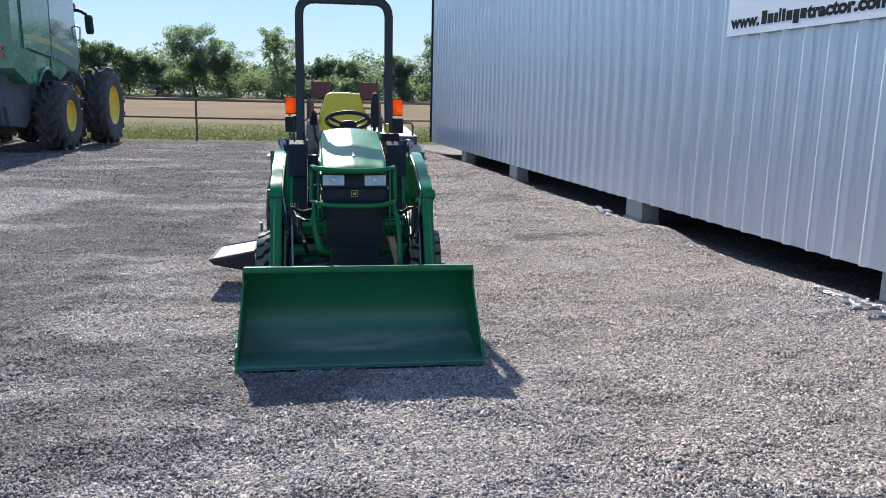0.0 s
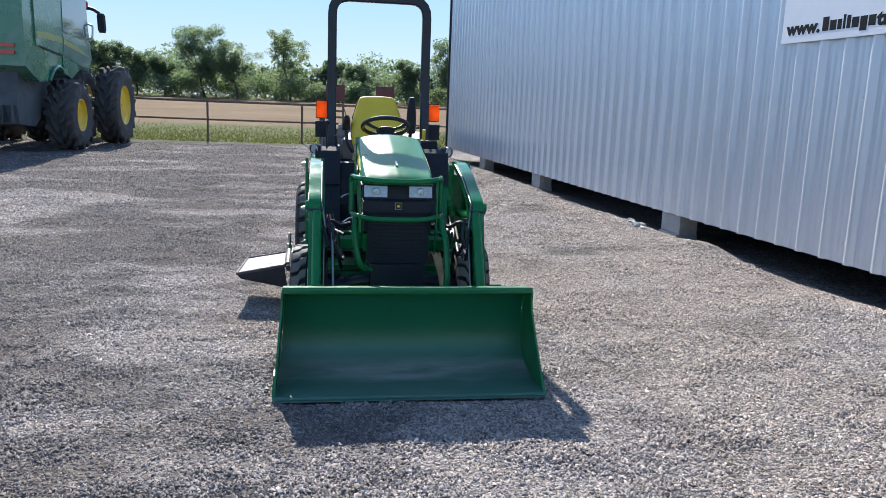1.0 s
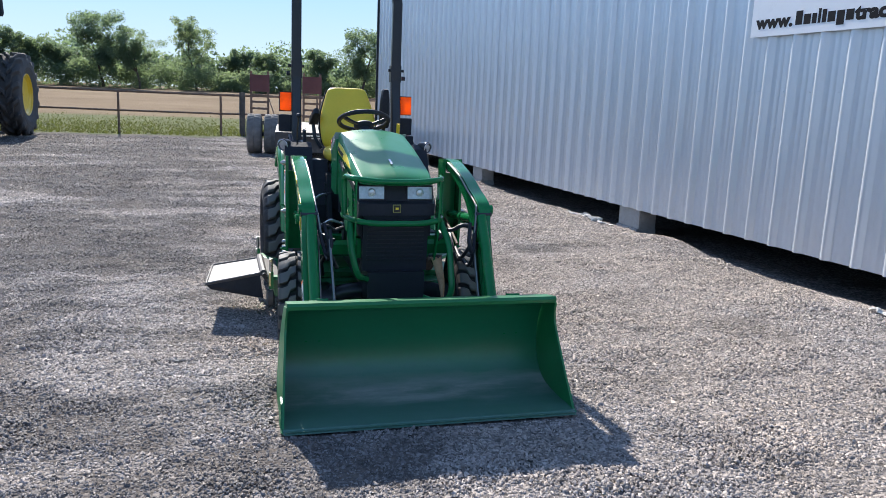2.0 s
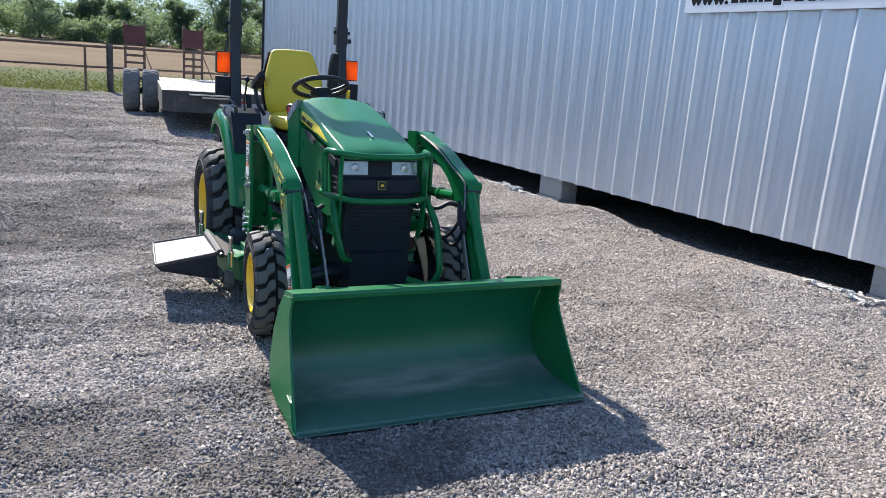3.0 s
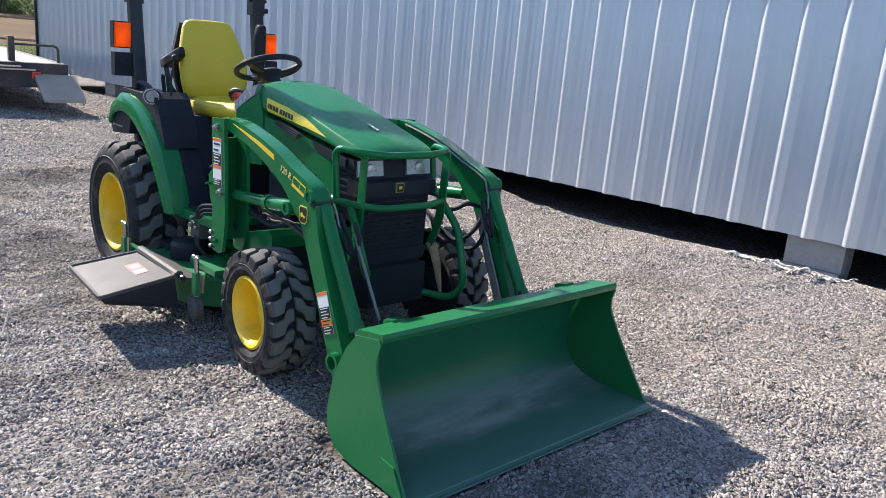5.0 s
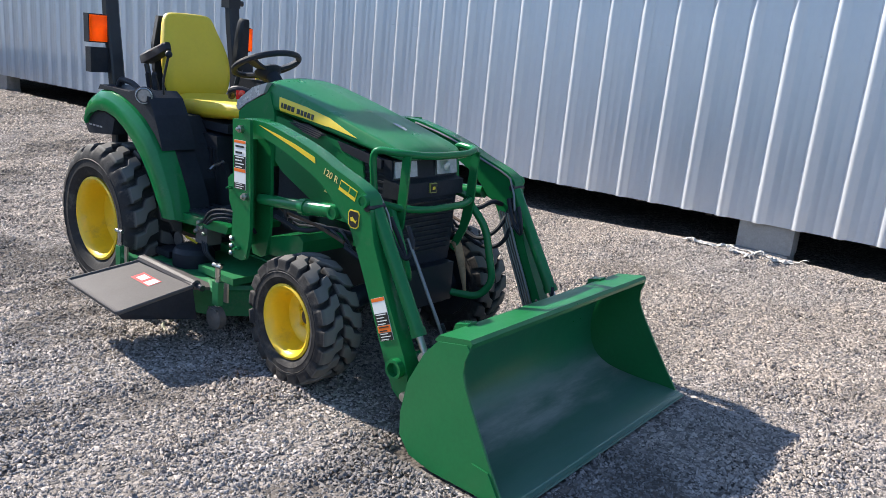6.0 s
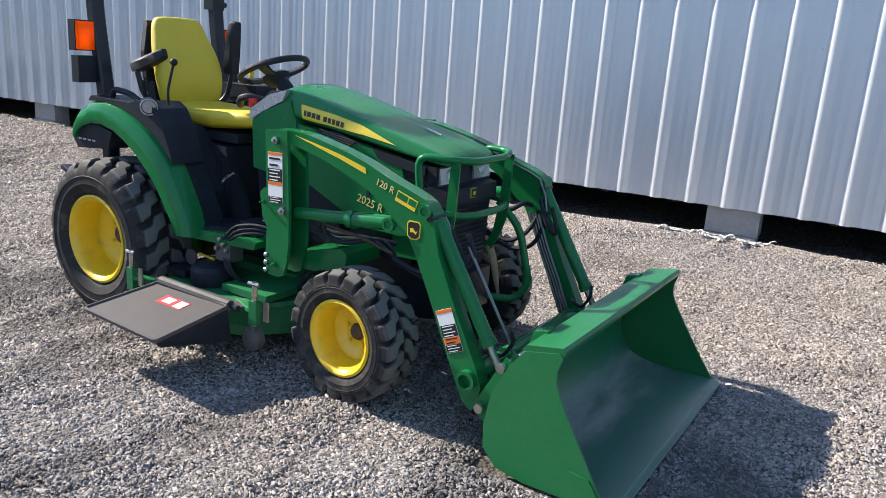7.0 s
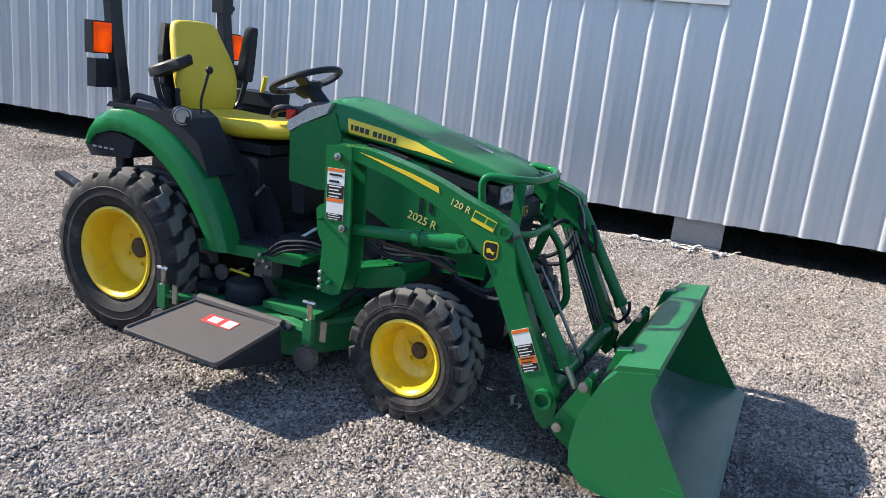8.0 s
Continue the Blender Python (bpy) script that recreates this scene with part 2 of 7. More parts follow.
def ground_material():
    """Gravel yard that runs into a grass verge past the fence and a stubble field beyond, by the plan's y."""
    m = bpy.data.materials.new("yard_gravel_and_field")
    m.use_nodes = True
    n, l = m.node_tree.nodes, m.node_tree.links
    bsdf = n["Principled BSDF"]
    co = n.new("ShaderNodeTexCoord")

    def noise_(sc, det=5.0, ro=0.6):
        x = n.new("ShaderNodeTexNoise")
        x.inputs["Scale"].default_value, x.inputs["Detail"].default_value, x.inputs["Roughness"].default_value = sc, det, ro
        l.new(co.outputs["Object"], x.inputs["Vector"])
        return x.outputs["Fac"]

    def ramp_(fac, stops):
        x = n.new("ShaderNodeValToRGB")
        x.color_ramp.elements[0].position, x.color_ramp.elements[0].color = stops[0][0], (*stops[0][1], 1)
        x.color_ramp.elements[1].position, x.color_ramp.elements[1].color = stops[-1][0], (*stops[-1][1], 1)
        for p, c in stops[1:-1]:
            x.color_ramp.elements.new(p).color = (*c, 1)
        l.new(fac, x.inputs[0])
        return x.outputs[0]

    def mix_(fac, a, b):
        x = n.new("ShaderNodeMix")
        x.data_type = "RGBA"
        l.new(fac, x.inputs["Factor"])
        l.new(a, x.inputs["A"])
        l.new(b, x.inputs["B"])
        return x.outputs["Result"]

    def calc(op, a, b):
        x = n.new("ShaderNodeMath")
        x.operation = op
        for i, v in enumerate((a, b)):
            if isinstance(v, (int, float)):
                x.inputs[i].default_value = v
            else:
                l.new(v, x.inputs[i])
        return x.outputs[0]

    vor = n.new("ShaderNodeTexVoronoi")
    vor.inputs["Scale"].default_value = 55.0
    l.new(co.outputs["Object"], vor.inputs["Vector"])
    sep = n.new("ShaderNodeSeparateColor")
    l.new(vor.outputs["Color"], sep.inputs[0])
    stones = ramp_(sep.outputs[0], [(0.0, (0.060, 0.053, 0.048)), (0.45, (0.185, 0.168, 0.154)), (0.8, (0.31, 0.275, 0.250)), (1.0, (0.46, 0.41, 0.38))])
    dust = ramp_(noise_(0.55, 6.0), [(0.35, (0.125, 0.109, 0.098)), (0.65, (0.24, 0.210, 0.188))])
    fac = calc("MULTIPLY", noise_(1.7, 4.0), 0.55)
    gravel = mix_(fac, stones, dust)
    gravel = mix_(dark_bands(n, l, co), gravel, ramp_(noise_(9.0, 4.0), [(0.3, (0.055, 0.047, 0.042)), (0.7, (0.120, 0.103, 0.090))]))
    grass = ramp_(noise_(3.0, 8.0, 0.75), [(0.30, (0.055, 0.075, 0.026)), (0.52, (0.090, 0.102, 0.040)), (0.72, (0.155, 0.135, 0.075))])
    field = ramp_(noise_(0.12, 8.0, 0.7), [(0.30, (0.130, 0.088, 0.050)), (0.70, (0.200, 0.142, 0.086))])
    pos = n.new("ShaderNodeSeparateXYZ")
    l.new(co.outputs["Object"], pos.inputs[0])
    wob = calc("ADD", pos.outputs["Y"], calc("MULTIPLY", calc("SUBTRACT", noise_(0.8, 6.0), 0.5), 2.2))

    def step_(v, a, b):
        x = n.new("ShaderNodeMapRange")
        x.inputs["From Min"].default_value, x.inputs["From Max"].default_value = a, b
        l.new(v, x.inputs["Value"])
        return x.outputs[0]

    c = mix_(step_(wob, 23.4, 24.0), gravel, grass)
    wob2 = calc("ADD", pos.outputs["Y"], calc("MULTIPLY", calc("SUBTRACT", noise_(0.3, 4.0), 0.5), 5.0))
    c = mix_(step_(wob2, 37.0, 39.5), c, field)
    l.new(c, bsdf.inputs["Base Color"])
    bsdf.inputs["Roughness"].default_value = 0.92
    bsdf.inputs["Specular IOR Level"].default_value = 0.03
    b = n.new("ShaderNodeBump")
    b.inputs["Strength"].default_value, b.inputs["Distance"].default_value = 0.9, 0.012
    inv = calc("SUBTRACT", 1.0, vor.outputs["Distance"])
    l.new(calc("ADD", calc("MULTIPLY", inv, 0.7), calc("ADD", calc("MULTIPLY", noise_(14.0, 6.0), 1.2), calc("MULTIPLY", noise_(4.0, 6.0, 0.75), 2.4))), b.inputs["Height"])
    l.new(b.outputs[0], bsdf.inputs["Normal"])
    return m


def stone_material():
    m = material("crushed_stone", (0.348, 0.311, 0.288), 0.88, vary=0.26, scale=0.9, fine=120, random_island=0.46, spec=0.2)
    n, l = m.node_tree.nodes, m.node_tree.links
    bsdf = n["Principled BSDF"]
    tone = bsdf.inputs["Base Color"].links[0].from_socket
    # patches of browner stone among the grey
    patch = n.new("ShaderNodeTexNoise")
    patch.inputs["Scale"].default_value, patch.inputs["Detail"].default_value, patch.inputs["Roughness"].default_value = 0.8, 5.0, 0.6
    l.new(n["Texture Coordinate"].outputs["Object"], patch.inputs["Vector"])
    brown = n.new("ShaderNodeMapRange")
    brown.inputs["From Min"].default_value, brown.inputs["From Max"].default_value = 0.40, 0.62
    xyz = n.new("ShaderNodeSeparateXYZ")
    l.new(n["Texture Coordinate"].outputs["Object"], xyz.inputs[0])
    east = n.new("ShaderNodeMapRange")
    east.inputs["From Min"].default_value, east.inputs["From Max"].default_value = -1.5, 1.8
    east.inputs["To Min"].default_value, east.inputs["To Max"].default_value = -0.10, 0.10
    l.new(xyz.outputs["X"], east.inputs["Value"])
    both_ = n.new("ShaderNodeMath")
    l.new(patch.outputs["Fac"], both_.inputs[0])
    l.new(east.outputs[0], both_.inputs[1])
    l.new(both_.outputs[0], brown.inputs["Value"])
    hue = n.new("ShaderNodeMix")
    hue.data_type = "RGBA"
    l.new(brown.outputs[0], hue.inputs["Factor"])
    hue.inputs["A"].default_value, hue.inputs["B"].default_value = (0.99, 1.0, 1.01, 1), (1.02, 0.98, 0.92, 1)
    tint = n.new("ShaderNodeVectorMath")
    tint.operation = "MULTIPLY"
    l.new(tone, tint.inputs[0])
    l.new(hue.outputs["Result"], tint.inputs[1])
    tone = tint.outputs[0]
    dark = n.new("ShaderNodeVectorMath")
    dark.operation = "MULTIPLY"
    l.new(tone, dark.inputs[0])
    dark.inputs[1].default_value = (0.37, 0.38, 0.39)
    mix = n.new("ShaderNodeMix")
    mix.data_type = "RGBA"
    l.new(dark_bands(n, l, n["Texture Coordinate"]), mix.inputs["Factor"])
    l.new(tone, mix.inputs["A"])
    l.new(dark.outputs[0], mix.inputs["B"])
    l.new(mix.outputs["Result"], bsdf.inputs["Base Color"])
    return m


def bucket_material():
    """Green paint inside the scoop, rubbed to dull grey steel on the floor and in a scuffed band where loads slide up the back."""
    m = material("worn_bucket_paint", (0.008, 0.130, 0.055), 0.34, vary=0.10, scale=4, fine=45, dirt=(0.07, 0.15, 0.11), dirt_amount=0.12, dirt_scale=2.2, stretch=(0.5, 1.0, 1.4), bump=0.06, bump_scale=90)
    n, l = m.node_tree.nodes, m.node_tree.links
    bsdf, co = n["Principled BSDF"], n["Texture Coordinate"]
    xyz = n.new("ShaderNodeSeparateXYZ")
    l.new(co.outputs["Object"], xyz.inputs[0])

    def calc(op, a, b):
        x = n.new("ShaderNodeMath")
        x.operation = op
        for i, v in enumerate((a, b)):
            if isinstance(v, (int, float)):
                x.inputs[i].default_value = v
            else:
                l.new(v, x.inputs[i])
        return x.outputs[0]

    def ramp(v, a, b, lo=0.0, hi=1.0):
        x = n.new("ShaderNodeMapRange")
        x.inputs["From Min"].default_value, x.inputs["From Max"].default_value = a, b
        x.inputs["To Min"].default_value, x.inputs["To Max"].default_value = lo, hi
        l.new(v, x.inputs["Value"])
        return x.outputs[0]

    def smear(scale, stretch, detail=6.0):
        mp = n.new("ShaderNodeMapping")
        mp.inputs["Scale"].default_value = stretch
        l.new(co.outputs["Object"], mp.inputs["Vector"])
        x = n.new("ShaderNodeTexNoise")
        x.inputs["Scale"].default_value, x.inputs["Detail"].default_value, x.inputs["Roughness"].default_value = scale, detail, 0.65
        l.new(mp.outputs[0], x.inputs["Vector"])
        return x.outputs["Fac"]

    def blend(fac, a, b):
        x = n.new("ShaderNodeMix")
        x.data_type = "RGBA"
        l.new(fac, x.inputs["Factor"])
        l.new(a, x.inputs["A"])
        x.inputs["B"].default_value = (*b, 1)
        return x.outputs["Result"]

    paint = bsdf.inputs["Base Color"].links[0].from_socket
    broad, streak = smear(2.6, (0.55, 1.5, 1.5)), smear(9.0, (0.35, 2.0, 2.0))
    level = calc("ADD", xyz.outputs["Z"], calc("MULTIPLY", calc("SUBTRACT", broad, 0.5), 0.16))
    floor_wear = calc("MULTIPLY", ramp(level, 0.13, 0.045), ramp(streak, 0.25, 0.62, 0.62, 0.95))
    depth = calc("MULTIPLY", calc("MINIMUM", calc("ADD", xyz.outputs["Y"], 0.75), 0.0), 0.5)
    bend = calc("ADD", calc("ADD", xyz.outputs["Z"], depth), calc("MULTIPLY", calc("SUBTRACT", broad, 0.5), 0.12))
    band = calc("MULTIPLY", calc("MULTIPLY", ramp(bend, -0.070, -0.020), ramp(bend, 0.075, 0.020)), ramp(broad, 0.40, 0.56, 0.25, 1.0))
    tone = blend(floor_wear, paint, (0.080, 0.168, 0.135))
    tone = blend(calc("MULTIPLY", band, ramp(streak, 0.30, 0.60, 0.32, 0.95)), tone, (0.36, 0.37, 0.345))
    l.new(tone, bsdf.inputs["Base Color"])
    return m


BUCKET_IN = bucket_material()
GROUND = ground_material()
STONE = stone_material()


def sky_material():
    """Clear air low over the horizon: pale near the ground, bluer above, by height."""
    m = bpy.data.materials.new("low_clear_sky")
    m.use_nodes = True
    n, l = m.node_tree.nodes, m.node_tree.links
    n.remove(n["Principled BSDF"])
    co = n.new("ShaderNodeTexCoord")
    xyz = n.new("ShaderNodeSeparateXYZ")
    l.new(co.outputs["Object"], xyz.inputs[0])
    rng_ = n.new("ShaderNodeMapRange")
    rng_.inputs["From Max"].default_value = 560.0
    l.new(xyz.outputs["Z"], rng_.inputs["Value"])
    ramp = n.new("ShaderNodeValToRGB")
    ramp.color_ramp.elements[0].color, ramp.color_ramp.elements[1].color = (0.335, 0.405, 0.440, 1), (0.150, 0.275, 0.470, 1)
    ramp.color_ramp.elements.new(0.45).color = (0.225, 0.345, 0.475, 1)
    l.new(rng_.outputs[0], ramp.inputs[0])
    em = n.new("ShaderNodeEmission")
    l.new(ramp.outputs[0], em.inputs[0])
    em.inputs[1].default_value = 0.98
    l.new(em.outputs[0], n["Material Output"].inputs[0])
    return m


SKY = sky_material()


# ---- mesh helpers ----
def part(name, bm, mat, parent=None, label="", smooth=False, bevel=0.0, segs=2):
    """Links a bmesh as one mesh object under parent."""
    if bevel:
        edges = [e for e in bm.edges if len(e.link_faces) == 2 and e.calc_face_angle(0) > 0.5]
        bmesh.ops.bevel(bm, geom=edges, offset=bevel, segments=segs, affect="EDGES", clamp_overlap=True, profile=0.6)
    bmesh.ops.recalc_face_normals(bm, faces=bm.faces)
    me = bpy.data.meshes.new(name)
    if smooth:
        for f in bm.faces:
            f.smooth = True
        for e in bm.edges:
            if len(e.link_faces) == 2 and e.calc_face_angle(0) > 0.6:
                e.smooth = False
    bm.to_mesh(me)
    bm.free()
    me.materials.append(mat)
    ob = new(name, me)
    if parent:
        ob.parent = parent
    if label:
        tagged(ob, label)
    return ob


def box(bm, x0, x1, y0, y1, z0, z1, m=None):
    vs = [bm.verts.new(Vector((x, y, z)) if m is None else m @ Vector((x, y, z))) for x in (x0, x1) for y in (y0, y1) for z in (z0, z1)]
    for q in ((0, 1, 3, 2), (4, 6, 7, 5), (0, 4, 5, 1), (2, 3, 7, 6), (0, 2, 6, 4), (1, 5, 7, 3)):
        bm.faces.new([vs[i] for i in q])
    return bm


def prism(bm, profile, x0, x1):
    """Extrudes a side profile of (y, z) across x."""
    a = [bm.verts.new((x0, y, z)) for y, z in profile]
    b = [bm.verts.new((x1, y, z)) for y, z in profile]
    bm.faces.new(a)
    bm.faces.new(b[::-1])
    k = len(profile)
    for i in range(k):
        bm.faces.new((a[i], b[i], b[(i + 1) % k], a[(i + 1) % k]))
    return bm


def rounded(points, radius, steps=5):
    """A polyline whose inner corners are rounded."""
    pts = [Vector(p) for p in points]
    out = [pts[0]]
    for a, b, c in zip(pts, pts[1:], pts[2:]):
        r = min(radius, (a - b).length * 0.45, (c - b).length * 0.45)
        p, q = b + (a - b).normalized() * r, b + (c - b).normalized() * r
        for i in range(steps + 1):
            t = i / steps
            out.append(p.lerp(b, t).lerp(b.lerp(q, t), t))
    out.append(pts[-1])
    return out


def tube(bm, points, r, seg=10, corner=0.0, square=None):
    """A round bar along a polyline; with square=(a, b) a rounded rectangular one."""
    pts = rounded(points, corner) if corner else [Vector(p) for p in points]
    up = Vector((0, 0, 1))
    rings = []
    last = None
    for i, p in enumerate(pts):
        d = ((pts[min(i + 1, len(pts) - 1)] - p).normalized() + (p - pts[max(i - 1, 0)]).normalized()).normalized()
        if last is None:
            ref = up if abs(d.z) < 0.9 else Vector((0, 1, 0))
            u = d.cross(ref).normalized()
        else:
            u = (last - d * last.dot(d)).normalized()
        last = u
        v = d.cross(u)
        if square:
            a, b = square
            ring = [p + u * sx * a + v * sy * b for sx, sy in ((-1, -0.75), (-0.75, -1), (0.75, -1), (1, -0.75), (1, 0.75), (0.75, 1), (-0.75, 1), (-1, 0.75))]
        else:
            ring = [p + (u * math.cos(2 * math.pi * j / seg) + v * math.sin(2 * math.pi * j / seg)) * r for j in range(seg)]
        rings.append([bm.verts.new(q) for q in ring])
    k = len(rings[0])
    for a, b in zip(rings, rings[1:]):
        for j in range(k):
            bm.faces.new((a[j], a[(j + 1) % k], b[(j + 1) % k], b[j]))
    bm.faces.new(rings[0][::-1])
    bm.faces.new(rings[-1])
    return bm


def cyl(bm, p, q, r, seg=16):
    return tube(bm, [p, q], r, seg)


def lathe(bm, profile, axis="X", seg=32, centre=(0, 0, 0), close=False):
    """Turns a profile of (along, radius) about an axis."""
    c = Vector(centre)
    rings = []
    for a, r in profile:
        ring = []
        for j in range(seg):
            u, v = r * math.cos(2 * math.pi * j / seg), r * math.sin(2 * math.pi * j / seg)
            ring.append(bm.verts.new(c + (Vector((a, u, v)) if axis == "X" else Vector((u, v, a)) if axis == "Z" else Vector((u, a, v)))))
        rings.append(ring)
    pairs = list(zip(rings, rings[1:])) + ([(rings[-1], rings[0])] if close else [])
    for a, b in pairs:
        for j in range(seg):
            bm.faces.new((a[j], a[(j + 1) % seg], b[(j + 1) % seg], b[j]))
    if not close:
        bm.faces.new(rings[0][::-1])
        bm.faces.new(rings[-1])
    return bm


def loft(bm, rings, cap=True):
    vs = [[bm.verts.new(p) for p in ring] for ring in rings]
    k = len(vs[0])
    for a, b in zip(vs, vs[1:]):
        for j in range(k):
            bm.faces.new((a[j], a[(j + 1) % k], b[(j + 1) % k], b[j]))
    if cap:
        bm.faces.new(vs[0][::-1])
        bm.faces.new(vs[-1])
    return bm


def swept(points, steps=4):
    """A smooth curve through (y, z) points."""
    out = []
    for i in range(len(points) - 1):
        p = [np.array(points[min(max(i + k, 0), len(points) - 1)], float) for k in (-1, 0, 1, 2)]
        for j in range(steps):
            t = j / steps
            q = 0.5 * (2 * p[1] + (p[2] - p[0]) * t + (2 * p[0] - 5 * p[1] + 4 * p[2] - p[3]) * t * t + (3 * p[1] - p[0] - 3 * p[2] + p[3]) * t ** 3)
            out.append((float(q[0]), float(q[1])))
    return out + [points[-1]]


def bm_new():
    return bmesh.new()


def thing(name, m, label, category, group="", kind=""):
    ob = new(name)
    ob.matrix_world = m
    return tagged(ob, label, category, group, kind)


def text_part(name, words, size, m, mat, parent=None, depth=0.0008, shear=0.0, label="", bold=0.0):
    """Flat raised letters in the built-in font, as a mesh."""
    cu = bpy.data.curves.new(name, "FONT")
    cu.body, cu.size, cu.extrude, cu.shear, cu.resolution_u, cu.offset = words, size, depth, shear, 3, bold
    cu.align_x = "LEFT"
    ob = bpy.data.objects.new(name, cu)
    scene.collection.objects.link(ob)
    me = bpy.data.meshes.new_from_object(ob.evaluated_get(bpy.context.evaluated_depsgraph_get()))
    bpy.data.objects.remove(ob)
    me.name = name
    me.materials.clear()
    me.materials.append(mat)
    out = new(name, me)
    out.matrix_local = m
    if parent:
        out.parent = parent
    if label:
        tagged(out, label)
    return out


def on_side(x, y, z, tilt=0.0):
    """A pose for lettering on a face that looks to -x: it reads towards -y, tilt degrees turn it in its own plane."""
    return Matrix.Translation((x, y, z)) @ Matrix(((0, 0, -1, 0), (-1, 0, 0, 0), (0, 1, 0, 0), (0, 0, 0, 1))) @ Matrix.Rotation(radians(tilt), 4, "Z")


# ---- ground ----
WALL_AT, WALL_ANGLE = Vector((3.526, 6.70, 0)), radians(4.2)
WALL_ALONG = Vector((-math.sin(WALL_ANGLE), math.cos(WALL_ANGLE), 0))
WALL_OUT = Vector((-math.cos(WALL_ANGLE), -math.sin(WALL_ANGLE), 0))


def height(x, y):
    """Height of the yard: a shallow swale beside the tractor and a low bank of gravel along the building."""
    p = Vector((x, y, 0)) - WALL_AT
    off, along = p.dot(WALL_OUT), p.dot(WALL_ALONG)
    z = -0.03 * math.exp(-((x - 1.35) / 0.8) ** 2)
    if y > 42:
        z += 0.0135 * (min(y, 135) - 42)
    if y < 30:
        bank = 0.030 + 0.045 * noise.noise(Vector((along * 0.55 + 3.1, 2.0, 0.3)))
        bank += 0.035 * math.exp(-((along + 1.7) / 0.75) ** 2) + 0.075 * math.exp(-((along - 0.75) / 0.45) ** 2)
        z += max(0.0, bank) * math.exp(-((off - 0.22) / 0.30) ** 2)
        z += (0.012 * noise.noise(Vector((x * 0.9, y * 0.9, 5.0))) + 0.010 * noise.noise(Vector((x * 2.4, y * 3.1, 9.0)))) * min(1.0, abs(x) * 0.3 + abs(y - 5) * 0.3)
        if abs(x - 0.143) < 0.66 and 3.70 < y < 4.28:
            z = min(z, -0.012)
        if off < 0:
            z -= 0.05 * min(1.0, -off / 0.5)
    return z


def strip(lo, hi, fine_lo, fine_hi, step, grow=1.35):
    out = list(np.arange(fine_lo, fine_hi, step))
    s, v = step, fine_lo
    while v > lo:
        s *= grow
        v -= s
        out.insert(0, v)
    s, v = step, out[-1]
    while v < hi:
        s *= grow
        v += s
        out.append(v)
    return [float(v) for v in out]


def build_ground():
    xs, ys = strip(-2500, 2500, -4.0, 5.2, 0.10), strip(-600, 4000, 1.0, 20.0, 0.12)
    verts = [(x, y, height(x, y)) for y in ys for x in xs]
    w = len(xs)
    faces = [(j * w + i, j * w + i + 1, (j + 1) * w + i + 1, (j + 1) * w + i) for j in range(len(ys) - 1) for i in range(w - 1)]
    me = bpy.data.meshes.new("ground")
    me.from_pydata(verts, [], faces)
    me.polygons.foreach_set("use_smooth", [True] * len(faces))
    me.materials.append(GROUND)
    tagged(new("ground", me), "dusty grey crushed gravel yard running into a grass verge and a tan stubble field", "ground", kind="structure")


build_ground()


CHIP = np.array([(-1, -0.62, -0.45), (0.85, -0.78, -0.45), (1, 0.58, -0.45), (-0.82, 0.75, -0.45), (-0.52, -0.05, 0.62), (0.48, 0.10, 0.72)], float)
CHIP_FACES = np.array([(0, 1, 5), (0, 5, 4), (1, 2, 5), (2, 3, 4), (2, 4, 5), (3, 0, 4)])


def rough_lie(px, py):
    """How far the loose stones are heaped up over the firm ground: small ridges and hollows left by wheels and feet."""
    rng = np.random.default_rng(17)
    total = np.zeros(len(px))
    for pitch, amount in ((0.075, 0.007), (0.21, 0.014)):
        table = rng.uniform(-1, 1, (512, 512))
        u, v = px / (1.5 * pitch) + 200, py / pitch + 20
        i, j = np.floor(u).astype(int), np.floor(v).astype(int)
        a, b = u - i, v - j
        a, b, i, j = a * a * (3 - 2 * a), b * b * (3 - 2 * b), i % 511, j % 511
        total += amount * ((table[i, j] * (1 - a) + table[i + 1, j] * a) * (1 - b) + (table[i, j + 1] * (1 - a) + table[i + 1, j + 1] * a) * b)
    return np.maximum(-0.002, total)


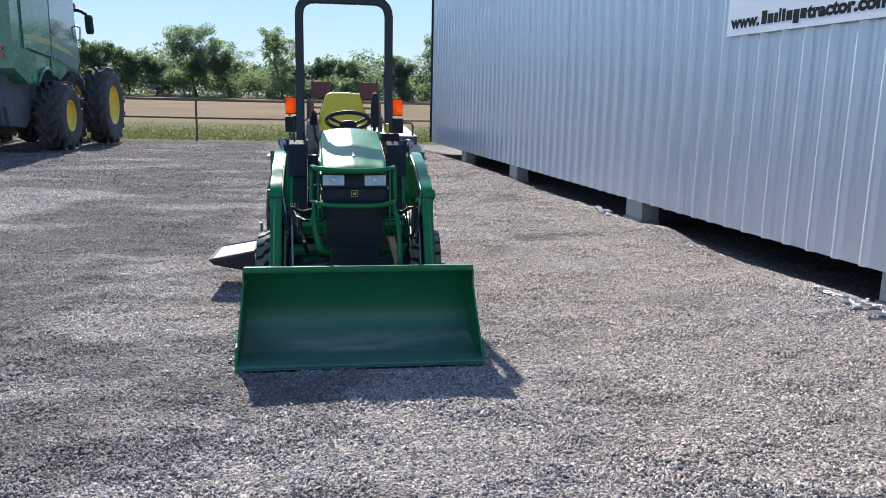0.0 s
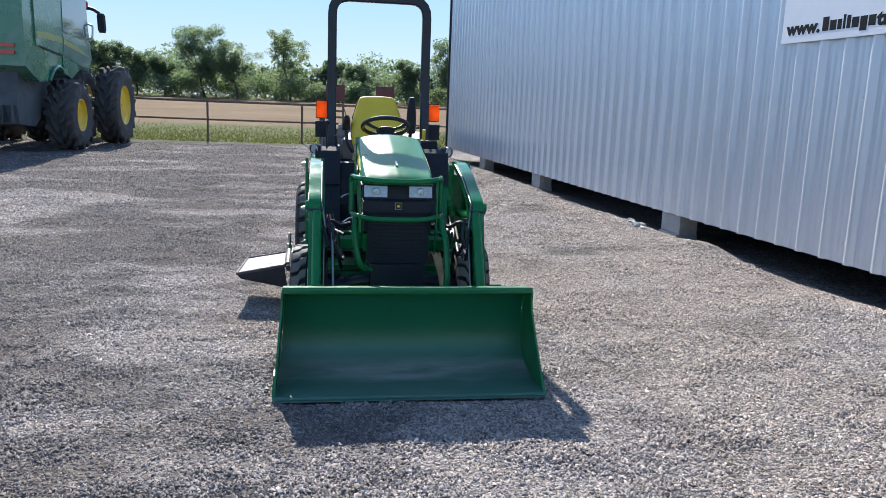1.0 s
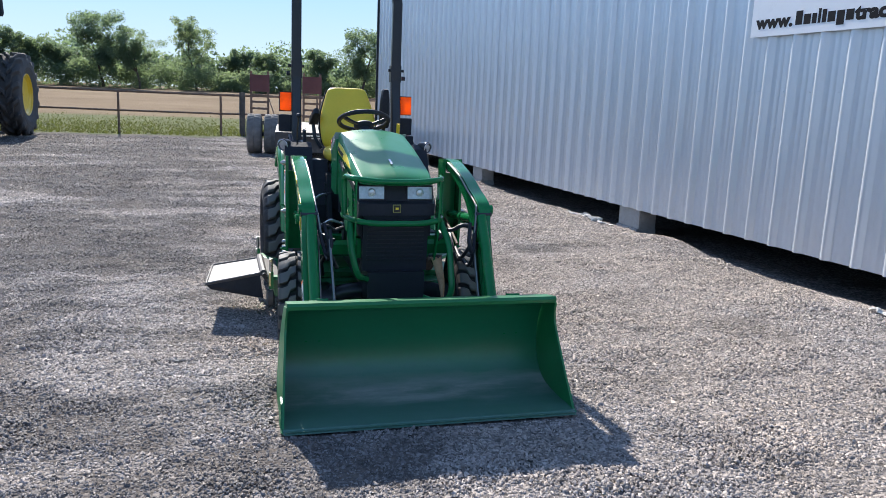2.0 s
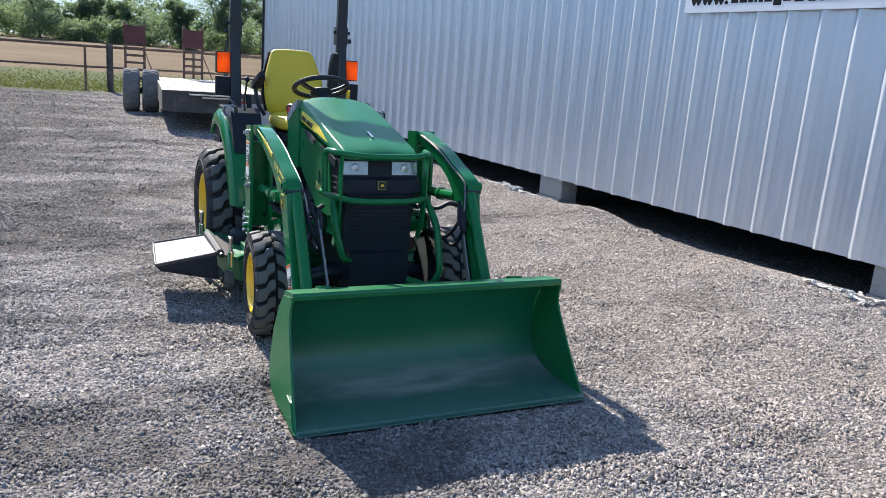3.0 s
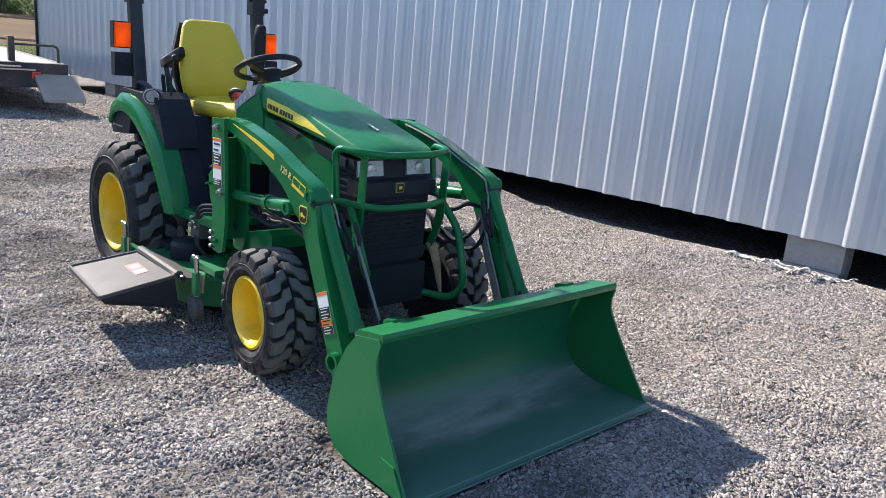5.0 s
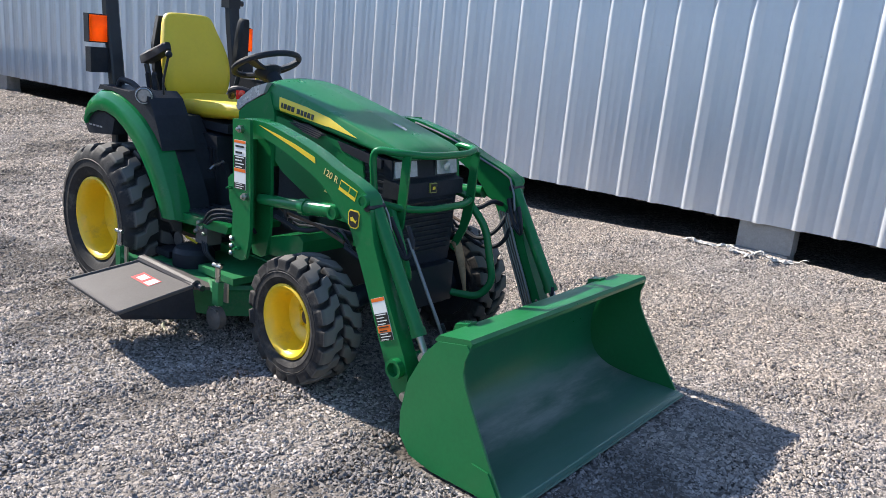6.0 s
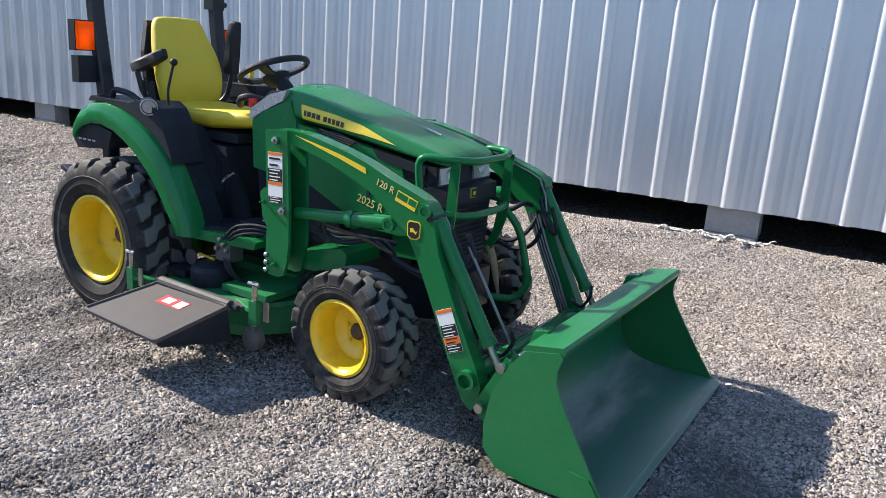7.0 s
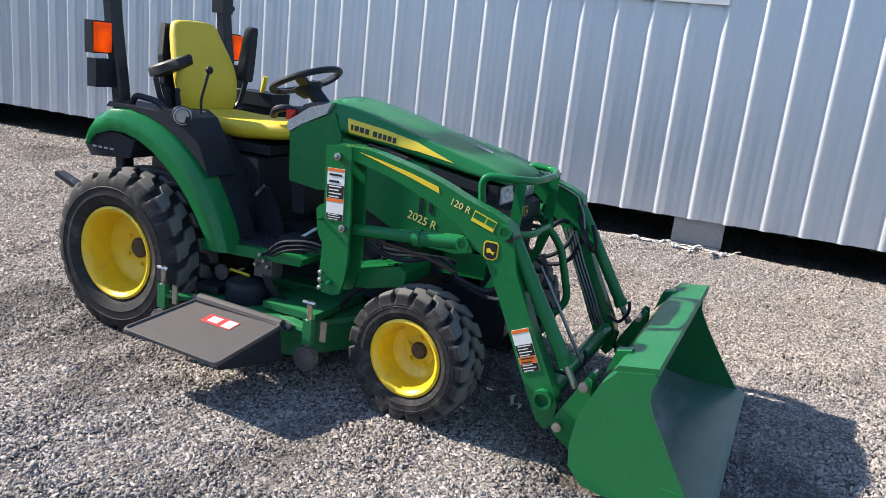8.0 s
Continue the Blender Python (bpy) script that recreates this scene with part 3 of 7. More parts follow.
def scatter_stones(name, px, py, size, label, seed, chip_faces=CHIP_FACES):
    """Flat angular crushed chips lying on the yard, joined into one mesh."""
    rng = np.random.default_rng(seed)
    keep = (px - WALL_AT.x) * WALL_OUT.x + (py - WALL_AT.y) * WALL_OUT.y > 0.02
    keep &= ~((np.abs(px - 0.143) < 0.645) & (py > 3.752) & (py < 4.26))
    px, py, size = px[keep], py[keep], size[keep]
    count = len(px)
    pz = np.array([height(float(a), float(b)) for a, b in zip(px, py)])
    grow = size * rng.lognormal(0, 0.30, count)
    v = CHIP[None] * rng.uniform(0.7, 1.15, (count, 6, 1)) + rng.normal(0, 0.16, (count, 6, 3))
    v *= grow[:, None, None] * np.stack([rng.uniform(0.9, 1.5, count), rng.uniform(0.65, 1.0, count), rng.uniform(0.65, 1.15, count)], 1)[:, None]
    a, b = rng.uniform(0, 2 * np.pi, count), rng.normal(0, 0.38, count)
    ca, sa, cb, sb = np.cos(a)[:, None], np.sin(a)[:, None], np.cos(b)[:, None], np.sin(b)[:, None]
    x, y, z = v[..., 0], v[..., 1], v[..., 2]
    x, z = x * cb - z * sb, x * sb + z * cb
    x, y = x * ca - y * sa, x * sa + y * ca
    lift = size * rng.uniform(0.0, 0.75, count) + rough_lie(px, py)
    v = np.stack([x + px[:, None], y + py[:, None], z + (pz + lift)[:, None]], -1).reshape(-1, 3)
    f = (chip_faces[None] + (np.arange(count) * 6)[:, None, None]).reshape(-1)
    me = bpy.data.meshes.new(name)
    me.vertices.add(len(v))
    me.vertices.foreach_set("co", v.ravel())
    me.loops.add(len(f))
    me.loops.foreach_set("vertex_index", f.astype(np.int32))
    me.polygons.add(len(f) // 3)
    me.polygons.foreach_set("loop_start", np.arange(0, len(f), 3, dtype=np.int32))
    me.update(calc_edges=True)
    me.materials.append(STONE)
    tagged(new(name, me), label, "gravel", kind="stuff")


def yard_stones():
    """Chips lie close together where the yard is walked past and sparser, a little coarser, farther off."""
    rng = np.random.default_rng(3)
    per_metre, far = 10500, 6.6
    count = int(per_metre * 14.0 * 20.5)
    py, u = rng.uniform(2.3, 22.8, count), rng.uniform(0, 14.0, count)
    px = -0.1 - 0.445 * py + u
    keep = (px < 3.75) & (rng.uniform(0, 1, count) < np.minimum(1, far / py) ** 3.3)
    px, py = px[keep], py[keep]
    size = 0.0055 * np.maximum(1, py / far) ** 0.75
    near = py < 8.0
    scatter_stones("gravel", px[near], py[near], size[near], "loose angular grey and tan crushed stone on the yard", 4)
    scatter_stones("far_gravel", px[~near], py[~near], size[~near], "crushed stone thinning out towards the yard's edge", 5)


yard_stones()


bm = bm_new()
lathe(bm, [(-30, 2400), (90, 2400), (250, 2395), (560, 2370)], "Z", 96)
bmesh.ops.delete(bm, geom=[f for f in bm.faces if len(f.verts) > 4], context="FACES")
backdrop = tagged(part("backdrop", bm, SKY, smooth=True), "clear pale blue sky low over the horizon", "sky", kind="structure")

# ---- metal building on concrete block piers ----
def wall_pose(along, off=0.0, z=0.0):
    """A pose on the wall's face: its local y runs along the wall, its local x points into the building."""
    p = WALL_AT + WALL_ALONG * along + WALL_OUT * off
    return Matrix.Translation((p.x, p.y, z)) @ Matrix.Rotation(WALL_ANGLE, 4, "Z")


WALL_LOW, EAVE, WALL_START, WALL_END = 0.264, 4.3, -12.0, 13.114
building = thing("metal_building", wall_pose(0), "long pale grey ribbed metal building raised on concrete block piers", "building")


RIB = 0.2795


def panel_mesh():
    """One sheet with three tall rounded ribs and pairs of low ribs between them."""
    prof = []
    for k in range(3):
        o = k * RIB
        tall = rounded([(o - 0.062, 0, 0), (o - 0.052, 0, 0), (o - 0.024, 0.025, 0), (o - 0.013, 0.031, 0), (o, 0.034, 0), (o + 0.013, 0.031, 0), (o + 0.024, 0.025, 0), (o + 0.052, 0, 0), (o + 0.062, 0, 0)], 0.008, 2)
        prof += [(p.x, p.y) for p in tall]
        for q in (0.112, 0.172):
            prof += [(o + q - 0.012, 0.0), (o + q - 0.006, 0.0016), (o + q + 0.006, 0.0016), (o + q + 0.012, 0.0)]
    prof.append((3 * RIB - 0.062 + 0.002, 0.0))
    bm = bm_new()
    zs = [WALL_LOW, EAVE]
    grid = [[bm.verts.new((-d, y, z)) for y, d in prof] for z in zs]
    for r0, r1 in zip(grid, grid[1:]):
        for i in range(len(prof) - 1):
            bm.faces.new((r0[i], r0[i + 1], r1[i + 1], r1[i]))
    geom = bmesh.ops.extrude_face_region(bm, geom=list(bm.faces))
    bmesh.ops.translate(bm, vec=(0.0015, 0, 0), verts=[g for g in geom["geom"] if isinstance(g, bmesh.types.BMVert)])
    return bm


first = part("wall_panel", panel_mesh(), PANEL, building, smooth=True)
SHEET = 3 * RIB
count = int((WALL_END - WALL_START) / SHEET)
for i in range(count):
    ob = first if i == 0 else new("wall_panel", first.data)
    ob.parent = building
    ob.location = (0.002 * (i % 2), 13.1665 - SHEET * (i + 1), 0)
START = WALL_END - SHEET * count
bm = bm_new()
for dy in np.arange(13.1665 - SHEET * count, WALL_END - 0.1, RIB):
    for z in (0.42, 1.5, 2.6, 3.7):
        lathe(bm, [(0.0, 0.005), (-0.003, 0.005), (-0.005, 0.003)], "X", 6, (-0.001, float(dy) + 0.078, z))
tagged(part("screw_row", bm, PANEL, building, "small galvanised wall screws"), kind="stuff")
part("corner_trim", box(bm_new(), -0.045, 0.10, WALL_END - 0.005, WALL_END + 0.03, WALL_LOW - 0.01, EAVE), BLACK_STEEL, building, "dark corner trim", bevel=0.004)
part("end_wall", box(bm_new(), 0.10, 9.0, WALL_END - 0.06, WALL_END - 0.01, WALL_LOW, EAVE), PANEL, building)
part("end_wall", box(bm_new(), 0.02, 9.0, START, START + 0.05, WALL_LOW, EAVE), PANEL, building)
# Unseen low back wall and added skirt keep light out from underneath.
part("back_wall", box(bm_new(), 9.0, 9.05, START, WALL_END, -0.1, EAVE), PANEL, building)
part("skirt", box(bm_new(), 0.5, 9.0, START - 0.05, START, -0.1, WALL_LOW), DARK_WOOD, building)
part("roof", prism(bm_new(), [(START - 0.2, EAVE + 0.002), (START - 0.2, EAVE + 0.08), (WALL_END + 0.2, EAVE + 0.08), (WALL_END + 0.2, EAVE + 0.002)], -0.036, 9.3), PANEL, building)
part("floor_frame", box(bm_new(), 0.06, 8.95, START + 0.1, WALL_END - 0.1, WALL_LOW + 0.03, WALL_LOW + 0.25), DARK_WOOD, building, "dark floor frame under the wall")
bm = bm_new()
for y in np.arange(START + 0.4, WALL_END - 0.2, 0.6):
    box(bm, 0.2, 8.9, float(y), float(y) + 0.05, WALL_LOW - 0.05, WALL_LOW + 0.03)
part("floor_joist", bm, DARK_WOOD, building)


def block_pier(along):
    """A two-core concrete block standing under the wall's edge, on a second one."""
    pier = thing("block_pier", wall_pose(along), "grey hollow concrete block pier under the edge of the metal wall", "concrete block", "piers under the building")
    bm = bm_new()
    box(bm, 0.03, 0.235, -0.20, 0.20, 0.056, WALL_LOW - 0.003)
    part("block", bm, CONCRETE, pier, bevel=0.006)
    bm = bm_new()
    box(bm, 0.01, 0.25, -0.19, 0.21, -0.16, 0.052)
    part("block", bm, CONCRETE, pier, bevel=0.006)


for a in (-10.7, -6.5, -2.27, 1.66, 6.25, 9.75):
    block_pier(a)


def scrap(along, off, length, seed, turn=0.0, fat=1.0):
    """A crumpled, torn pale strip lying on the gravel against the pier."""
    base = wall_pose(along, off) @ Matrix.Rotation(radians(turn), 4, "Z")
    rings = []
    for k in range(30):
        f = k / 29
        a = (f - 0.5) * length
        p = base @ Vector((0.05 * noise.noise(Vector((a * 8, seed, 1))) + 0.016 * noise.noise(Vector((a * 40, seed, 2))), a, 0))
        w = fat * (0.006 + 0.024 * abs(noise.noise(Vector((a * 18, seed, 4))))) * min(1.0, 5 * f + 0.2, 5 * (1 - f) + 0.2)
        lift = height(p.x, p.y) + 0.012 + 0.045 * max(0.0, noise.noise(Vector((a * 11, seed, 7))))
        ring = []
        for j in range(6):
            t = 2 * math.pi * j / 6
            bump = 1 + 0.8 * noise.noise(Vector((a * 30, j * 1.7, seed)))
            ring.append(p + WALL_OUT * math.cos(t) * w * bump * 1.6 + Vector((0, 0, lift + math.sin(t) * w * 0.6 * bump)))
        rings.append(ring)
    tagged(part("scrap_strip", loft(bm_new(), rings), WHITE_DEBRIS), "crumpled strand of pale dried foam scrap on the gravel", "scrap", "scrap beside the piers")


for along, off, length, seed, turn, *fat in ((-2.50, 0.20, 0.30, 5, 34, 1.1), (-2.36, 0.19, 0.40, 8, -14, 1.2), (-2.18, 0.26, 0.30, 9, -42, 1.1), (-2.00, 0.20, 0.38, 12, 18, 1.2), (-2.28, 0.24, 0.26, 23, 65, 1.1), (-2.10, 0.17, 0.30, 27, -70, 1.4), (-2.42, 0.27, 0.22, 31, 80, 1.3), (-1.86, 0.24, 0.26, 37, -8, 1.5), (1.82, 0.15, 0.26, 6, 12), (2.02, 0.13, 0.30, 19, -10), (2.20, 0.12, 0.34, 41, 10, 2.2), (2.38, 0.09, 0.30, 43, -16, 2.4), (2.52, 0.13, 0.26, 47, 24, 1.8), (2.10, 0.17, 0.26, 53, -30, 1.8)):
    scrap(along, off, length, seed, turn, *fat)


def straw_bit(x, y, seed):
    """A curled dry leaf blade on the gravel."""
    rng = random.Random(seed)
    turn = rng.uniform(0, 3.14)
    d = Vector((math.cos(turn), math.sin(turn), 0))
    side = Vector((-d.y, d.x, 0))
    z = height(x, y) + 0.016
    rings = []
    for k in range(7):
        f = k / 6 - 0.5
        w = 0.010 * (1 - 3.2 * f * f)
        c = Vector((x, y, z + 0.012 * math.cos(5 * f + seed))) + d * f * 0.075 + side * 0.012 * math.sin(6 * f)
        rings.append([c - side * w, c + Vector((0, 0, 0.003)), c + side * w, c - Vector((0, 0, 0.001))])
    tagged(part("dry_leaf", loft(bm_new(), rings), STRAW), "pale curled dry leaf on the gravel", "leaf", "dry leaves under the tractor")


for x, y, seed in ((-0.04, 4.57, 1), (-0.01, 4.60, 2), (-0.46, 5.77, 3), (-0.52, 5.64, 4)):
    straw_bit(x, y, seed)


# ---- sign ----
def build_sign():
    sign = thing("wall_sign", wall_pose(0), "white rectangular sign with black lettering fixed on the ribbed wall", "sign")
    part("sign_board", box(bm_new(), -0.0385, -0.0350, -2.19, -0.035, 1.938, 3.2), SIGN_WHITE, sign)
    x = -0.0395
    wide = Matrix.Diagonal((1.25, 1, 1, 1))
    text_part("lettering", "www.", 0.135, on_side(x, -0.10, 2.005) @ wide, SIGN_INK, sign, bold=0.007)
    bm = bm_new()
    y = -0.530
    for w, h in ((0.070, 0.105), (0.070, 0.075), (0.045, 0.075), (0.025, 0.105), (0.040, 0.095), (0.070, 0.075), (0.070, 0.075), (0.070, 0.075)):
        z = 2.005 - (0.028 if len(bm.verts) == 48 else 0)
        box(bm, x - 0.0008, x + 0.0008, y - w, y, z, 2.005 + h)
        y -= w + 0.014
    part("lettering_bar", bm, SIGN_INK, sign)
    text_part("lettering", "tractor.com", 0.135, on_side(x, y, 2.005) @ wide, SIGN_INK, sign, bold=0.007)
    bm = bm_new()
    prism(bm, [(-0.62, 2.32), (-0.75, 2.28), (-2.2, 2.42), (-2.2, 2.46), (-0.75, 2.31)], x - 0.0008, x + 0.0008)
    part("swoosh", bm, SIGN_INK, sign)


build_sign()


# ---- pipe fence ----
def build_fence():
    fence = thing("pipe_fence", pose(0, 24.3, 0), "rusty two-rail welded pipe fence along the yard's edge", "fence")
    posts = [-1.22 + k * 2.75 for k in range(-14, 12)]
    for x in posts:
        part("post", cyl(bm_new(), (x, 0, -0.1), (x, 0, 1.17), 0.032, 10), PIPE, fence, smooth=True)
    part("brace_post", cyl(bm_new(), (-0.62, 0.0, -0.1), (-0.62, 0.0, 1.26), 0.085, 14), TRAILER_STEEL, fence, "thick dark corner post", smooth=True)
    for z, r in ((1.17, 0.034), (0.64, 0.028)):
        bm = bm_new()
        tube(bm, [(px, 0.01 * math.sin(px), z + 0.015 * math.sin(px * 0.7)) for px in posts], r, 10)
        part("rail", bm, PIPE, fence, smooth=True)


build_fence()


# ---- trees and hedge ----
def leaf_cloud(bm, rng, centre, radius, count, size, squash=0.8):
    """Small leaf cards gathered in a rough clump."""
    for _ in range(count):
        d = Vector((rng.gauss(0, 1), rng.gauss(0, 1), rng.gauss(0, 1))).normalized()
        r = radius * rng.random() ** 0.42
        p = centre + Vector((d.x * r, d.y * r, d.z * r * squash))
        u = Vector((rng.gauss(0, 1), rng.gauss(0, 1), rng.gauss(0, 0.6))).normalized()
        v = u.cross(Vector((rng.gauss(0, 1), rng.gauss(0, 1), rng.gauss(0, 1)))).normalized()
        s = size * rng.uniform(0.6, 1.4)
        q = [bm.verts.new(p + u * s), bm.verts.new(p + v * s * 0.55), bm.verts.new(p - u * s), bm.verts.new(p - v * s * 0.55)]
        bm.faces.new(q)


def build_tree(seed, tall, wide, mat, dense=1.0, label="", bare=0.30):
    rng = random.Random(seed)
    tree = thing("tree", pose(0, 0, 0), label or "leafy broadleaf tree with an uneven crown at the field's edge", "tree", "trees along the field")
    trunk, crown = bm_new(), bm_new()
    tips = []

    def limb(p, d, length, r, level):
        pts, rad = [p], [r]
        for k in range(4):
            d = (d + Vector((rng.gauss(0, 0.16), rng.gauss(0, 0.16), rng.gauss(0.05, 0.08)))).normalized()
            p = p + d * length / 4
            pts.append(p)
            rad.append(r * (1 - 0.18 * (k + 1)))
        rings = []
        for q, rr in zip(pts, rad):
            rings.append([q + Vector((rr * math.cos(a), rr * math.sin(a), 0)) for a in (2 * math.pi * j / 6 for j in range(6))])
        loft(trunk, rings)
        if level < 2:
            for k in range(5 if level == 0 else 3):
                a = rng.uniform(0, 6.28)
                tilt = rng.uniform(0.55, 1.15)
                nd = Vector((math.cos(a) * tilt, math.sin(a) * tilt, 0.75)).normalized()
                limb(pts[rng.choice((2, 3, 4))], nd, length * rng.uniform(0.45, 0.7), r * 0.45, level + 1)
        else:
            tips.append(pts[-1])
        if level:
            tips.append(pts[2])

    limb(Vector((0, 0, -0.2)), Vector((0, 0, 1)), tall * 0.62, tall * 0.024, 0)
    for _ in range(int(40 * dense)):
        a, r, z = rng.uniform(0, 6.28), rng.uniform(0, 1) ** 0.5, rng.uniform(bare, 0.98)
        w = wide * 0.5 * math.sin(math.pi * min(1.0, 0.22 + 0.75 * (1 - (z - bare) / (1 - bare)))) if z > bare + 0.1 else wide * 0.32
        tips.append(Vector((math.cos(a) * r * w, math.sin(a) * r * w, z * tall)))
    for p in tips:
        if p.z > tall * bare * 0.8:
            leaf_cloud(crown, rng, p, wide * rng.uniform(0.09, 0.17), int(190 * dense), 0.150, 0.75)
    part("trunk", trunk, BARK, tree, smooth=True)
    part("crown", crown, mat, tree)
    return tree


kinds = [build_tree(11, 11.0, 8.5, LEAF_B), build_tree(12, 9.6, 7.5, LEAF_A, 0.8, bare=0.42), build_tree(13, 12.5, 8.0, LEAF_C, 0.75), build_tree(14, 7.6, 6.5, LEAF_A), build_tree(15, 8.6, 7.0, LEAF_B, 0.9)]
rng = random.Random(8)
SPOTS = [(-34.0, 108, 1, 0.78), (-30.6, 111, 4, 0.80), (-27.0, 112, 3, 0.84), (-23.5, 113, 4, 0.62), (-17.8, 110, 0, 0.84), (-13.2, 108, 1, 0.76), (-6.6, 112, 2, 0.72), (3.0, 116, 3, 0.74), (10.0, 110, 4, 0.70), (14.5, 104, 0, 0.78), (20.5, 108, 1, 0.93), (27.0, 110, 0, 0.81), (-38.0, 110, 3, 0.81), (-45.0, 112, 0, 0.74), (-53.0, 110, 4, 0.81), (35.0, 112, 2, 0.74), (-1.0, 120, 4, 0.67)]
for i, (x, y, k, s) in enumerate(SPOTS):
    t = copy_thing(kinds[k], pose(x, y, height(x, y), 0, 0, rng.uniform(0, 360)))
    t.scale = (s, s, s)
for k, t in enumerate(kinds):
    t.matrix_world = pose(-60 - 9 * k, 112 + 3 * (k % 2), 0.94, 0, 0, 40 * k)

bm = bm_new()
rng = random.Random(21)
x = -75.0
while x < 48:
    h = rng.uniform(2.2, 4.8)
    for k in range(5):
        leaf_cloud(bm, rng, Vector((x + rng.uniform(-1.5, 1.5), 110 + rng.uniform(-1.5, 4), 0.9 + h * (0.12 if k == 4 else rng.uniform(0.2, 0.75)))), h * 0.42, 300, 0.15)
    x += rng.uniform(1.3, 2.4)
tagged(part("hedge", bm, LEAF_A), "dense green scrub and brush under the trees", "bushes", kind="stuff")
bm = bm_new()
x = -80.0
while x < 55:
    h = rng.uniform(4.5, 7.5)
    for _ in range(3):
        leaf_cloud(bm, rng, Vector((x + rng.uniform(-2, 2), 122 + rng.uniform(-2, 4), 1.0 + h * rng.uniform(0.2, 0.8))), h * 0.45, 300, 0.27)
    x += rng.uniform(2.0, 3.2)
tagged(part("far_woods", bm, LEAF_B), "solid dark green woods behind the tree line", "woods", kind="stuff")


def grass_tufts():
    rng = np.random.default_rng(9)
    count = 26000
    x, y = rng.uniform(-26, 8, count), 23.9 + np.abs(rng.normal(0, 5.0, count))
    h = rng.uniform(0.02, 0.08, count) * np.where(y < 24.6, 1.3, 1.0)
    a = rng.uniform(0, 2 * np.pi, count)
    w = rng.uniform(0.012, 0.03, count)
    lean = rng.normal(0, 0.05, (count, 2))
    v = np.empty((count, 3, 3))
    v[:, 0] = np.stack([x - w * np.cos(a), y - w * np.sin(a), np.zeros(count)], 1)
    v[:, 1] = np.stack([x + w * np.cos(a), y + w * np.sin(a), np.zeros(count)], 1)
    v[:, 2] = np.stack([x + lean[:, 0], y + lean[:, 1], h], 1)
    me = bpy.data.meshes.new("grass")
    me.from_pydata([tuple(p) for p in v.reshape(-1, 3)], [], [(3 * i, 3 * i + 1, 3 * i + 2) for i in range(count)])
    me.materials.append(GRASS)
    tagged(new("grass", me), "short green grass tufts along the pipe fence", "grass", kind="stuff")


grass_tufts()


# ---- compact tractor with loader and mower deck; local y runs to its rear, origin under the front axle ----
tractor = thing("compact_tractor", pose(0.143, 4.88, 0, 0, 0, 0.7), "small green loader tractor with yellow wheels and black roll bar", "tractor")


def both(f):
    """Calls f for the two sides, -1 and 1."""
    for side in (-1, 1):
        f(side)


def tyre_mesh(radius, width, bead, lugs, lug_h, lug_w, seg=12, sweep=0.62, wrap=1.0):
    """One moulded tyre about the x axis: bulging sidewalls and two staggered rows of slanted bars that wrap over the shoulders."""
    bm = bm_new()
    w, carcass = width / 2, radius - lug_h
    side = carcass - bead
    # half profile from the bead to the crown: along, radius, outward tilt, share of the bar's height, place along the bar
    half = [(0.70, bead - 0.004, 0, 0, 9), (0.76, bead + 0.006, 0, 0, 9), (0.80, bead + 0.010, 0, 0, 9), (0.90, bead + side * 0.20, 0, 0, 9), (0.955, bead + side * 0.38, 0, 0, 9), (0.972, bead + side * 0.405, 0, 0, 9), (0.965, bead + side * 0.43, 0, 0, 9),
            (0.975, bead + side * 0.56, 0, 0, 9), (0.972, bead + side * 0.635, 0, 0, 9), (0.990, bead + side * 0.650, 0, 0, 9), (0.968, bead + side * 0.67, 1.0, 0.0, 1.12), (0.960, bead + side * 0.72, 0.9, 0.10, 1.10), (0.930, bead + side * 0.82, 0.8, 0.10, 1.06), (0.885, bead + side * 0.90, 0.6, 0.45, 1.0),
            (0.82, bead + side * 0.95, 0.4, 1.0, 0.93), (0.72, bead + side * 0.980, 0.15, 1.0, 0.82), (0.56, bead + side * 0.993, 0, 1.0, 0.64), (0.47, carcass, 0, 1.0, 0.54), (0.40, carcass, 0, 1.0, 0.46), (0.33, carcass, 0, 1.0, 0.38), (0.24, carcass, 0, 1.0, 0.28), (0.12, carcass, 0, 1.0, 0.14), (0.07, carcass, 0, 1.0, 0.06), (0.03, carcass, 0, 1.0, 0.0)]
    prof = [(-a, *r) for a, *r in half] + [(a, *r) for a, *r in half[::-1]] + [(0.5, bead - 0.006, 0, 0, 9), (-0.5, bead - 0.006, 0, 0, 9)]
    total = lugs * seg
    pitch = 2 * math.pi / lugs
    fill = lug_w / (radius * pitch)
    rings = []
    for a, r, tilt, share, place in prof:
        s = -1 if a < 0 else 1
        jog = min(1.0, max(0.0, (place - 0.40) / 0.16))
        shift = sweep * (0.60 * min(1.0, place / 0.85) + 0.50 * jog * jog * (3 - 2 * jog))
        ring = []
        for j in range(total):
            ang = (j / seg + shift) * pitch
            h = 0.0
            if 0.03 < place < 2:
                d = abs(((j / seg + (0.5 if s > 0 else 0.0)) % 1.0) - 0.5) * 2
                edge = fill * (0.90 + 0.30 * min(1.0, place))
                h = (share if share > 0.99 and place < 0.9 else share * wrap) * lug_h * min(1.0, max(0.0, (edge + 0.12 - d) / 0.12))
            x = w * a + s * h * tilt
            rr = r + h * (1 - 0.45 * tilt)
            ring.append(bm.verts.new((x, rr * math.cos(ang), rr * math.sin(ang))))
        rings.append(ring)
    for p, q in zip(rings, rings[1:] + rings[:1]):
        for j in range(total):
            k = (j + 1) % total
            bm.faces.new((p[j], p[k], q[k], q[j]))
    return bm


